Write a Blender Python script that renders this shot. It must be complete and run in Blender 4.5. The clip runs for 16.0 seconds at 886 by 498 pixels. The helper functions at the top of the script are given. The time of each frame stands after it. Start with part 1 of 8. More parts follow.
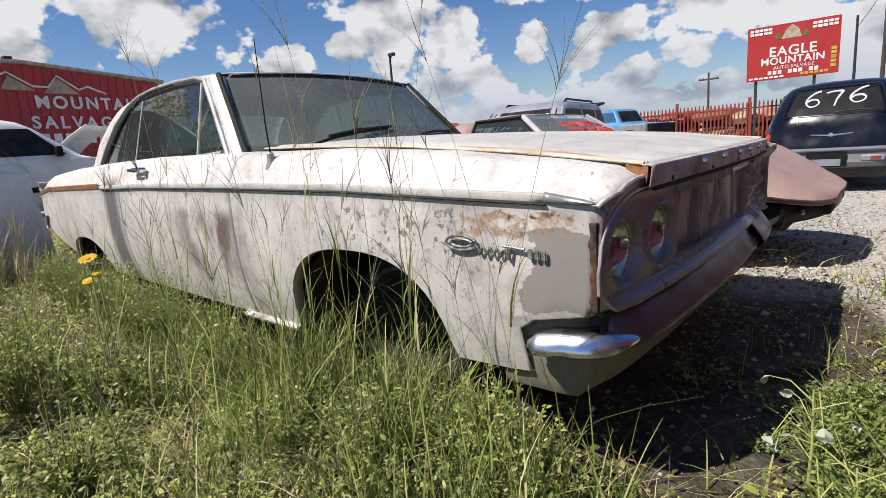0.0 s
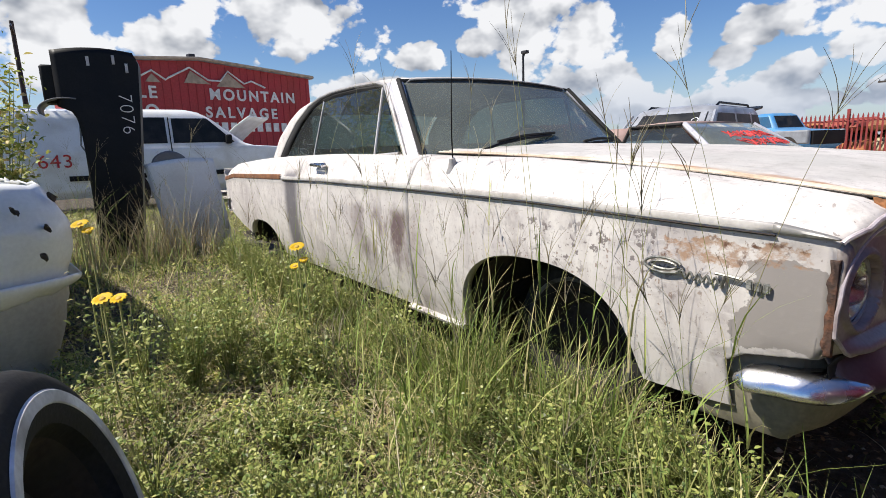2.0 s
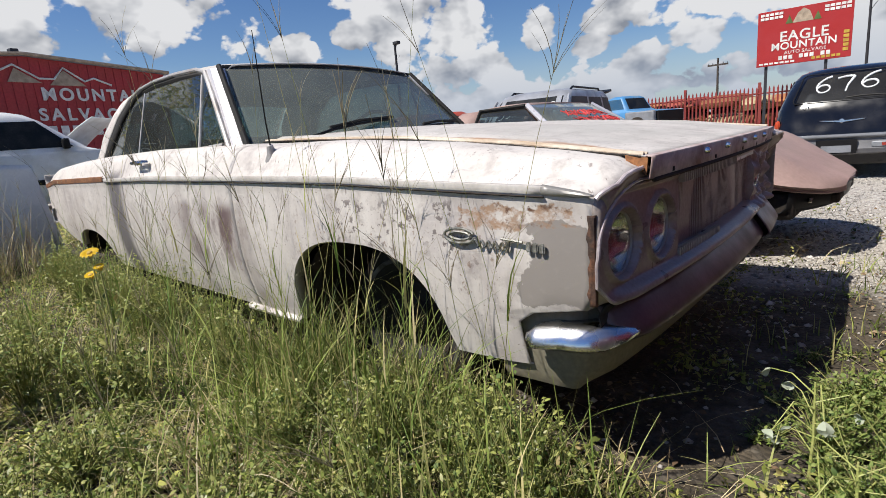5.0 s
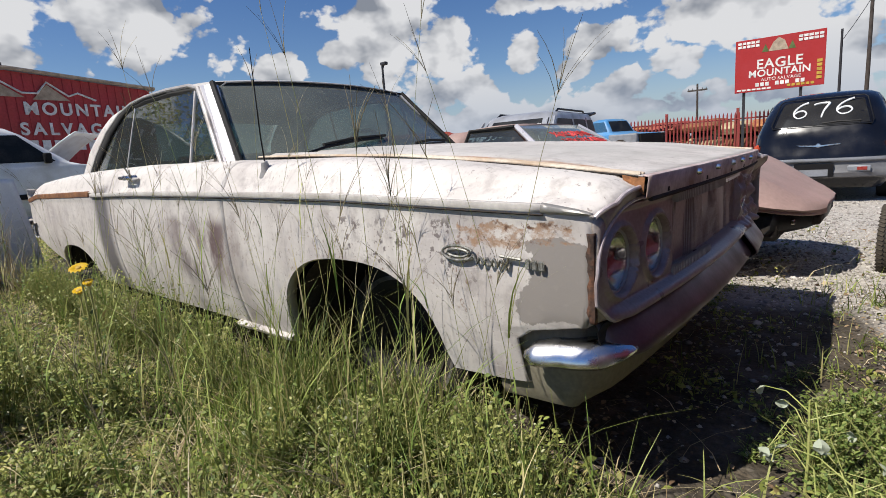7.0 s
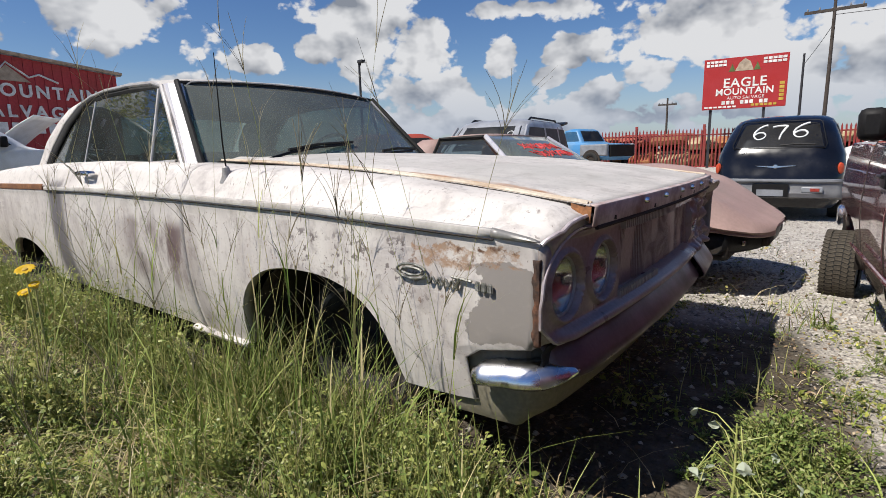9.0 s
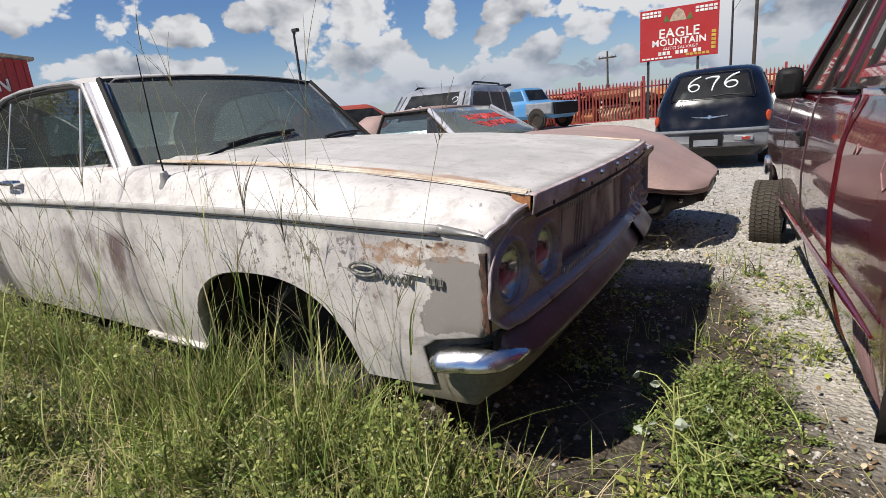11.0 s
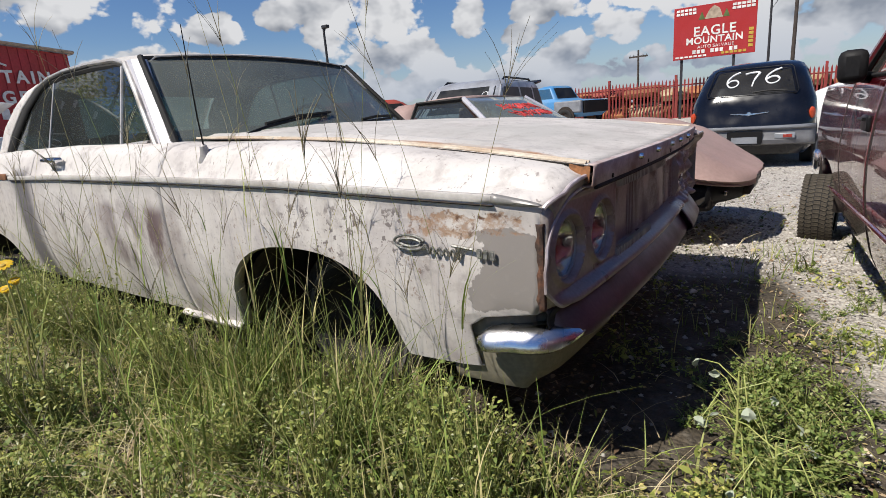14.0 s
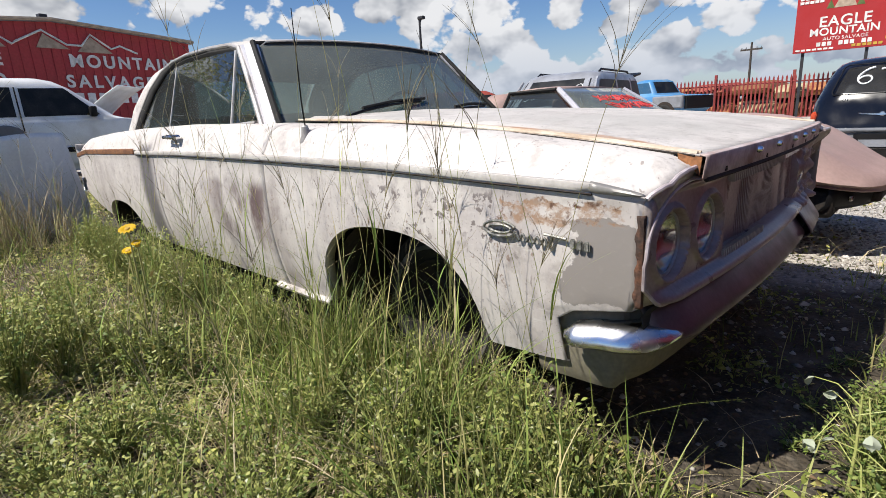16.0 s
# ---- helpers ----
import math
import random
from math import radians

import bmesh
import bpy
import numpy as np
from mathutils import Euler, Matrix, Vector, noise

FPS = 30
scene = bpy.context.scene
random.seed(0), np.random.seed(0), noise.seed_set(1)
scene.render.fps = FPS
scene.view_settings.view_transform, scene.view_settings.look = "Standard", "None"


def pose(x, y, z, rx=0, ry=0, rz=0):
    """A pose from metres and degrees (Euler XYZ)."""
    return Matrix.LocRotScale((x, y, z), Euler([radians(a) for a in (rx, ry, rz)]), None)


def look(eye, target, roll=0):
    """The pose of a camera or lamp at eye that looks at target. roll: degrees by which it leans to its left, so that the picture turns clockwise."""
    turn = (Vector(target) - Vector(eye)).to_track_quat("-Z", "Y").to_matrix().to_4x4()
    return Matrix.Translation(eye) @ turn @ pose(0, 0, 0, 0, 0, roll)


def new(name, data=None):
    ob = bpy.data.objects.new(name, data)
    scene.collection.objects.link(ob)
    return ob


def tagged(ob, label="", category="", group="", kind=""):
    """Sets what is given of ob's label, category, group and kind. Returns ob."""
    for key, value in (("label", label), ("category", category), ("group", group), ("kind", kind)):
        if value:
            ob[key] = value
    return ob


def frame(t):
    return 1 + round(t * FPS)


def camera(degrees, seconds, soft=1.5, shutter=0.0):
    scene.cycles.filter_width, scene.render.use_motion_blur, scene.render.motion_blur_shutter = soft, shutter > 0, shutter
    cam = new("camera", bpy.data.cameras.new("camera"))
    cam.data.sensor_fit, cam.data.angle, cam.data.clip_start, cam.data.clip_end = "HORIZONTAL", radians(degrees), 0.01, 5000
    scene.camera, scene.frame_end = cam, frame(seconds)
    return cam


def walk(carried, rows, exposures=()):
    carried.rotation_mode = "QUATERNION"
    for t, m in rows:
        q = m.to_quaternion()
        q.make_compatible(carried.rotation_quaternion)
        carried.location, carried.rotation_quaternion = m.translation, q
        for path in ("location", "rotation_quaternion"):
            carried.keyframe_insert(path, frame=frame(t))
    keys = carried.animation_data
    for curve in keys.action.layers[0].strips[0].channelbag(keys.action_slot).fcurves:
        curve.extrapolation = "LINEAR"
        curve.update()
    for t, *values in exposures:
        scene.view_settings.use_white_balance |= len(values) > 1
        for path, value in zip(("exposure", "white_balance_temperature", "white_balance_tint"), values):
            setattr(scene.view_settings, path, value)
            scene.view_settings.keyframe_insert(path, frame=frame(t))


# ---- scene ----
cam = camera(80.8, 16.0, soft=0.6)
PATH = [
    (0, (0.359, -1.958, 0.916), (-0.953, -0.498, 0.532), -4.4),
    (0.5, (0.317, -2.015, 0.933), (-1.004, -0.564, 0.548), -3.7),
    (1, (0.252, -2.123, 0.963), (-1.207, -0.812, 0.575), -2.2),
    (1.5, (0.228, -2.15, 0.972), (-1.343, -0.97, 0.597), -2.3),
    (2, (0.236, -2.138, 0.973), (-1.366, -0.999, 0.602), -2.1),
    (2.5, (0.267, -2.072, 0.968), (-1.329, -0.925, 0.601), -2.5),
    (3, (0.321, -1.992, 0.95), (-1.209, -0.761, 0.572), -4.0),
    (3.5, (0.342, -1.956, 0.932), (-1.113, -0.644, 0.532), -6.5),
    (4, (0.355, -1.945, 0.91), (-1.034, -0.566, 0.498), -5.7),
    (4.2, (0.37, -1.936, 0.924), (-1.0, -0.546, 0.484), -5.7),
    (6.5, (0.358, -1.946, 0.916), (-0.938, -0.465, 0.564), -4.1),
    (7, (0.346, -1.962, 0.92), (-0.944, -0.475, 0.565), -4.1),
    (7.5, (0.341, -1.966, 0.923), (-0.965, -0.492, 0.572), -4.1),
    (8, (0.344, -1.953, 0.922), (-0.955, -0.472, 0.577), -3.9),
    (8.5, (0.352, -1.944, 0.928), (-0.937, -0.454, 0.582), -3.4),
    (9, (0.394, -1.947, 0.968), (-0.81, -0.391, 0.611), -1.4),
    (9.5, (0.424, -1.944, 1.005), (-0.706, -0.35, 0.58), -2.4),
    (10, (0.444, -1.946, 1.042), (-0.663, -0.355, 0.548), -6.0),
    (12.5, (0.394, -1.965, 1.049), (-0.591, -0.295, 0.56), -2.9),
    (13, (0.39, -1.955, 1.027), (-0.605, -0.292, 0.535), -2.8),
    (13.5, (0.377, -1.945, 0.999), (-0.621, -0.284, 0.504), -3.6),
    (14, (0.341, -1.956, 0.974), (-0.789, -0.379, 0.485), -4.5),
    (14.5, (0.31, -1.974, 0.952), (-0.974, -0.52, 0.464), -5.0),
    (15, (0.309, -1.97, 0.951), (-1.024, -0.561, 0.463), -4.2),
    (15.5, (0.304, -1.972, 0.95), (-1.067, -0.601, 0.46), -3.4),
    (16, (0.313, -1.959, 0.953), (-1.051, -0.583, 0.457), -3.1),
]
EXPOSURES = [(0, 0.42), (1, 0.50), (1.5, 0.62), (2.5, 0.60), (3.5, 0.48), (4.2, 0.42), (6.5, 0.28), (8.5, 0.30), (10, 0.30), (12.5, 0.30), (13.5, 0.26), (14.0, 0.28), (14.5, 0.36), (16, 0.50)]
walk(cam, [(t, look(eye, target, roll)) for t, eye, target, roll in PATH], EXPOSURES)

# ---- sky, sun and exposure ----
SUN_TO = Vector((-0.265, -0.54, 0.80)).normalized()
world = bpy.data.worlds.new("sky_world")
scene.world = world
world.use_nodes = True
SKY_STRENGTH, SUN_STRENGTH = 0.05, 5.0
# broad cloud banks: azimuth, height above the horizon, half width, half height (degrees)
BANKS = [(160, 13.5, 9, 4.5), (170, 10.5, 6, 4), (179, 11.5, 6, 6), (145.6, 9.4, 3.5, 1.8), (136, 13, 6, 5.5), (130, 11, 3.5, 4), (140.5, 10.5, 3, 2.5), (126, 6.5, 4, 2.2),
         (121, 9, 2.5, 3), (114, 9.8, 4.5, 1.8), (116.5, 7.6, 3, 1.4), (118, 14.2, 7, 1.4), (101, 11, 9, 4), (95, 6.5, 6, 3), (106, 7.2, 3, 2), (131, 6, 4, 2.5),
         (111.5, 5.2, 5, 1.8), (87, 7, 7, 5), (150, 6.5, 8, 1.5), (120, 3.2, 45, 2.0), (192, 12, 8, 7), (72, 13, 9, 7)]


def build_sky():
    nt = world.node_tree
    nt.nodes.clear()
    N, K = nt.nodes.new, nt.links.new

    def mth(op, a, b=0.0, c=0.0, clamp=False):
        n = N("ShaderNodeMath")
        n.operation, n.use_clamp = op, clamp
        for i, v in enumerate((a, b, c)):
            if isinstance(v, (int, float)):
                n.inputs[i].default_value = v
            else:
                K(v, n.inputs[i])
        return n.outputs[0]

    sky = N("ShaderNodeTexSky")
    sky.sky_type = "NISHITA"
    sky.sun_disc = False
    sky.sun_elevation = math.asin(SUN_TO.z)
    sky.sun_rotation = math.atan2(SUN_TO.x, SUN_TO.y)
    sky.dust_density, sky.ozone_density, sky.air_density = 0.25, 2.5, 1.0
    hs = N("ShaderNodeHueSaturation")
    hs.inputs["Hue"].default_value, hs.inputs["Saturation"].default_value, hs.inputs["Value"].default_value = 0.512, 1.26, 1.52
    K(sky.outputs[0], hs.inputs["Color"])
    tc = N("ShaderNodeTexCoord")
    sep = N("ShaderNodeSeparateXYZ")
    K(tc.outputs["Generated"], sep.inputs[0])
    az = mth("ARCTAN2", sep.outputs[1], sep.outputs[0])
    az = mth("ADD", az, mth("MULTIPLY", mth("LESS_THAN", az, -1.4), 2 * math.pi))
    el = mth("ARCSINE", sep.outputs[2])
    pos = N("ShaderNodeCombineXYZ")
    K(az, pos.inputs[0])
    K(el, pos.inputs[1])
    dens = None
    for a, e, wa, we in BANKS:
        s = N("ShaderNodeVectorMath")
        s.operation = "SUBTRACT"
        K(pos.outputs[0], s.inputs[0])
        s.inputs[1].default_value = (radians(a), radians(e), 0)
        m = N("ShaderNodeVectorMath")
        m.operation = "MULTIPLY"
        K(s.outputs[0], m.inputs[0])
        m.inputs[1].default_value = (1 / radians(wa), 1 / radians(we), 0)
        ln = N("ShaderNodeVectorMath")
        ln.operation = "LENGTH"
        K(m.outputs[0], ln.inputs[0])
        v = mth("SUBTRACT", 1.0, ln.outputs["Value"])
        dens = v if dens is None else mth("MAXIMUM", dens, v)
    dens = mth("MAXIMUM", dens, -0.42)

    def fbm(scale, shift, detail=9, rough=0.58):
        mp = N("ShaderNodeMapping")
        mp.inputs["Location"].default_value = shift
        mp.inputs["Scale"].default_value = (1, 1.35, 1)
        K(pos.outputs[0], mp.inputs[0])
        n = N("ShaderNodeTexNoise")
        n.inputs["Scale"].default_value, n.inputs["Detail"].default_value, n.inputs["Roughness"].default_value = scale, detail, rough
        K(mp.outputs[0], n.inputs["Vector"])
        return n.outputs[0]

    def puffs(shift):
        mp = N("ShaderNodeMapping")
        mp.inputs["Location"].default_value = shift
        mp.inputs["Scale"].default_value = (1, 1.25, 1)
        K(pos.outputs[0], mp.inputs[0])
        wob = N("ShaderNodeTexNoise")
        wob.inputs["Scale"].default_value, wob.inputs["Detail"].default_value = 30, 3
        K(mp.outputs[0], wob.inputs["Vector"])
        add = N("ShaderNodeVectorMath")
        add.operation = "MULTIPLY_ADD"
        K(wob.outputs["Color"], add.inputs[0])
        add.inputs[1].default_value = (0.03, 0.03, 0.03)
        K(mp.outputs[0], add.inputs[2])
        v = N("ShaderNodeTexVoronoi")
        v.feature = "SMOOTH_F1"
        v.inputs["Scale"].default_value, v.inputs["Detail"].default_value, v.inputs["Roughness"].default_value = 15, 3, 0.5
        v.inputs["Smoothness"].default_value = 0.35
        K(add.outputs[0], v.inputs["Vector"])
        return mth("SUBTRACT", 1.0, v.outputs["Distance"])

    def cloud_noise(shift):
        return mth("ADD", mth("MULTIPLY", fbm(7.5, shift, 11, 0.56), 0.72), mth("MULTIPLY", puffs(shift), 0.28))

    n1 = mth("MULTIPLY_ADD", cloud_noise((0, 0, 0)), 1.25, -0.125)
    n2, n3 = fbm(7.5, (0, 0, 0), 4, 0.5), fbm(7.5, (-0.02, 0.055, 0), 4, 0.5)
    field = mth("ADD", mth("MULTIPLY", dens, 0.40), n1)
    mr = N("ShaderNodeMapRange")
    mr.interpolation_type = "SMOOTHSTEP"
    mr.inputs[1].default_value, mr.inputs[2].default_value = 0.38, 0.455
    K(field, mr.inputs[0])
    mask = mth("MULTIPLY", mr.outputs[0], mth("GREATER_THAN", el, -0.02))
    # light tops, grey undersides
    shade = mth("ADD", mth("MULTIPLY_ADD", mth("SUBTRACT", n2, n3), 2.4, 0.74), mth("MULTIPLY_ADD", n1, 0.7, -0.32), True)
    thick = N("ShaderNodeMapRange")
    thick.inputs[1].default_value, thick.inputs[2].default_value, thick.inputs[3].default_value, thick.inputs[4].default_value = 0.55, 0.95, 1.0, 0.86
    K(field, thick.inputs[0])
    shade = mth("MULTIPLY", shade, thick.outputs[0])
    cr = N("ShaderNodeValToRGB")
    e = cr.color_ramp.elements
    e[0].position, e[0].color = 0.22, (0.20, 0.22, 0.26, 1)
    e[1].position, e[1].color = 0.75, (0.59, 0.595, 0.61, 1)
    K(shade, cr.inputs[0])
    up = N("ShaderNodeVectorMath")
    up.operation = "SCALE"
    K(cr.outputs[0], up.inputs[0])
    up.inputs["Scale"].default_value = 1.0 / SKY_STRENGTH
    mix = N("ShaderNodeMixRGB")
    K(mask, mix.inputs[0])
    K(hs.outputs[0], mix.inputs[1])
    K(up.outputs[0], mix.inputs[2])
    # pale haze towards the horizon
    hz = N("ShaderNodeMapRange")
    hz.inputs[1].default_value, hz.inputs[2].default_value, hz.inputs[3].default_value, hz.inputs[4].default_value = 0.0, 0.15, 0.8, 0.0
    K(el, hz.inputs[0])
    mh = N("ShaderNodeMixRGB")
    K(hz.outputs[0], mh.inputs[0])
    K(mix.outputs[0], mh.inputs[1])
    mh.inputs[2].default_value = (0.29 / SKY_STRENGTH, 0.345 / SKY_STRENGTH, 0.44 / SKY_STRENGTH, 1)
    bg = N("ShaderNodeBackground")
    bg.inputs[1].default_value = SKY_STRENGTH
    out = N("ShaderNodeOutputWorld")
    K(mh.outputs[0], bg.inputs[0])
    K(bg.outputs[0], out.inputs[0])


build_sky()
sun = new("sun", bpy.data.lights.new("sun", "SUN"))
sun.data.energy, sun.data.angle, sun.data.color = SUN_STRENGTH, radians(0.55), (1.0, 0.95, 0.87)
sun.matrix_world = look((0, 0, 40), (-SUN_TO.x, -SUN_TO.y, 40 - SUN_TO.z))

# ---- mesh helpers ----
def lerp(a, b, t):
    return a + (b - a) * t


def table(pts, x):
    """Piecewise linear curve through (x, value) pairs in rising x."""
    if x <= pts[0][0]:
        return pts[0][1]
    for (xa, va), (xb, vb) in zip(pts, pts[1:]):
        if x <= xb:
            return lerp(va, vb, (x - xa) / (xb - xa))
    return pts[-1][1]


def smooth(a, b, x):
    t = min(1.0, max(0.0, (x - a) / (b - a)))
    return t * t * (3 - 2 * t)


def thing(name, label, category, at=None, group="", kind=""):
    ob = new(name)
    ob.empty_display_size = 0.2
    if at is not None:
        ob.matrix_world = at
    return tagged(ob, label, category, group, kind)


def part(name, bm, material, parent=None, label="", flat=False, thick=0.0, bevel=0.0):
    """Links a bmesh as one mesh object under a thing or a part (in that thing's own space)."""
    me = bpy.data.meshes.new(name)
    bmesh.ops.recalc_face_normals(bm, faces=bm.faces)
    bm.to_mesh(me)
    bm.free()
    if not flat:
        me.polygons.foreach_set("use_smooth", [True] * len(me.polygons))
        me.set_sharp_from_angle(angle=radians(38))
    me.materials.append(material)
    ob = new(name, me)
    if parent is not None:
        ob.parent = parent
    if label:
        ob["label"] = label
    if thick:
        m = ob.modifiers.new("thickness", "SOLIDIFY")
        m.thickness, m.offset = thick, -1
    if bevel:
        m = ob.modifiers.new("edges", "BEVEL")
        m.width, m.segments, m.limit_method, m.angle_limit = bevel, 2, "ANGLE", radians(40)
    return ob


def add_grid(bm, rows, wrap_u=False, wrap_v=False):
    vs = [[bm.verts.new(p) for p in r] for r in rows]
    nu, nv = len(vs), len(vs[0])
    for i in range(nu if wrap_u else nu - 1):
        for j in range(nv if wrap_v else nv - 1):
            q = [vs[i][j], vs[(i + 1) % nu][j], vs[(i + 1) % nu][(j + 1) % nv], vs[i][(j + 1) % nv]]
            if len(set(q)) == 4:
                bm.faces.new(q)
    return vs


def add_box(bm, lo, hi, m=None):
    c = [Vector((x, y, z)) for x in (lo[0], hi[0]) for y in (lo[1], hi[1]) for z in (lo[2], hi[2])]
    if m is not None:
        c = [m @ v for v in c]
    v = [bm.verts.new(p) for p in c]
    for f in ((0, 1, 3, 2), (4, 6, 7, 5), (0, 4, 5, 1), (2, 3, 7, 6), (0, 2, 6, 4), (1, 5, 7, 3)):
        bm.faces.new([v[i] for i in f])


def box(lo, hi, m=None):
    bm = bmesh.new()
    add_box(bm, lo, hi, m)
    return bm


def add_tube(bm, pts, r, n=8, caps=True):
    """A round bar along points; r is one radius or one for each point."""
    pts = [Vector(p) for p in pts]
    rs = r if isinstance(r, (list, tuple)) else [r] * len(pts)
    side = None
    rings = []
    for i, p in enumerate(pts):
        d = (pts[min(i + 1, len(pts) - 1)] - pts[max(i - 1, 0)]).normalized()
        if side is None:
            side = d.cross(Vector((0, 0, 1)) if abs(d.z) < 0.9 else Vector((1, 0, 0))).normalized()
        side = (side - d * side.dot(d)).normalized()
        up = d.cross(side)
        rings.append([p + rs[i] * (math.cos(2 * math.pi * k / n) * side + math.sin(2 * math.pi * k / n) * up) for k in range(n)])
    vs = add_grid(bm, rings, wrap_v=True)
    if caps:
        bm.faces.new(vs[0])
        bm.faces.new(list(reversed(vs[-1])))


def tube(pts, r, n=8):
    bm = bmesh.new()
    add_tube(bm, pts, r, n)
    return bm


def add_lathe(bm, prof, m, n=32):
    """Turns (radius, height) pairs about m's z axis."""
    rows = [[m @ Vector((r * math.cos(2 * math.pi * k / n), r * math.sin(2 * math.pi * k / n), h)) for k in range(n)] for r, h in prof]
    add_grid(bm, rows, wrap_v=True)


def lathe(prof, m=Matrix(), n=32):
    bm = bmesh.new()
    add_lathe(bm, prof, m, n)
    return bm


def add_plate(bm, pts, thick):
    """A flat polygon (Vectors) with thickness along its normal."""
    pts = [Vector(p) for p in pts]
    nrm = (pts[1] - pts[0]).cross(pts[2] - pts[0]).normalized()
    a = [bm.verts.new(p) for p in pts]
    b = [bm.verts.new(p - nrm * thick) for p in pts]
    bm.faces.new(a)
    bm.faces.new(list(reversed(b)))
    for i in range(len(pts)):
        j = (i + 1) % len(pts)
        bm.faces.new((a[j], a[i], b[i], b[j]))


def plate(pts, thick):
    bm = bmesh.new()
    add_plate(bm, pts, thick)
    return bm


def words(name, body, size, material, parent, m, depth=0.002, spread=1.0, offset=0.0, bold=0.0):
    """Lettering in the built-in font, turned into a mesh."""
    cu = bpy.data.curves.new(name, "FONT")
    cu.body, cu.size, cu.extrude, cu.align_x, cu.align_y = body, size, depth, "CENTER", "CENTER"
    cu.space_character, cu.offset = spread, bold
    tmp = bpy.data.objects.new(name, cu)
    scene.collection.objects.link(tmp)
    me = bpy.data.meshes.new_from_object(tmp.evaluated_get(bpy.context.evaluated_depsgraph_get()))
    bpy.data.objects.remove(tmp)
    me.materials.append(material)
    ob = new(name, me)
    ob.parent = parent
    ob.matrix_local = m
    return ob

# ---- materials ----
def mat(name, colour, rough=0.6, metal=0.0, var=0.12, scale=6.0, fine=60.0, bump=0.15, second=None, amount=0.5, spec=0.5, coat=0.0, dist=0.004):
    """A surface with variation at two scales: broad patches towards a second colour, fine grain, and relief."""
    m = bpy.data.materials.new(name)
    m.use_nodes = True
    nt = m.node_tree
    N, K = nt.nodes.new, nt.links.new
    b = nt.nodes["Principled BSDF"]
    tc = N("ShaderNodeTexCoord")
    n1, n2 = N("ShaderNodeTexNoise"), N("ShaderNodeTexNoise")
    n1.inputs["Scale"].default_value, n1.inputs["Detail"].default_value = scale, 6
    n2.inputs["Scale"].default_value, n2.inputs["Detail"].default_value = fine, 4
    K(tc.outputs["Object"], n1.inputs["Vector"])
    K(tc.outputs["Object"], n2.inputs["Vector"])
    second = second or tuple(c * 0.6 for c in colour)
    r = N("ShaderNodeValToRGB")
    r.color_ramp.elements[0].position, r.color_ramp.elements[1].position = 0.5 - 0.25 * amount, 0.85 - 0.25 * amount
    r.color_ramp.elements[0].color, r.color_ramp.elements[1].color = (*colour, 1), (*second, 1)
    K(n1.outputs[0], r.inputs[0])
    h = N("ShaderNodeHueSaturation")
    mr = N("ShaderNodeMapRange")
    mr.inputs[1].default_value, mr.inputs[2].default_value, mr.inputs[3].default_value, mr.inputs[4].default_value = 0.3, 0.7, 1 - var, 1 + var
    K(n2.outputs[0], mr.inputs[0])
    K(mr.outputs[0], h.inputs["Value"])
    K(r.outputs[0], h.inputs["Color"])
    K(h.outputs[0], b.inputs["Base Color"])
    rr = N("ShaderNodeMapRange")
    rr.inputs[1].default_value, rr.inputs[2].default_value = 0.3, 0.7
    rr.inputs[3].default_value, rr.inputs[4].default_value = max(0.02, rough - 0.12), min(1, rough + 0.12)
    K(n1.outputs[0], rr.inputs[0])
    K(rr.outputs[0], b.inputs["Roughness"])
    b.inputs["Metallic"].default_value = metal
    b.inputs["Specular IOR Level"].default_value = spec
    b.inputs["Coat Weight"].default_value = coat
    if bump:
        bp = N("ShaderNodeBump")
        bp.inputs["Strength"].default_value, bp.inputs["Distance"].default_value = bump, dist
        K(n2.outputs[0], bp.inputs["Height"])
        K(bp.outputs[0], b.inputs["Normal"])
    return m


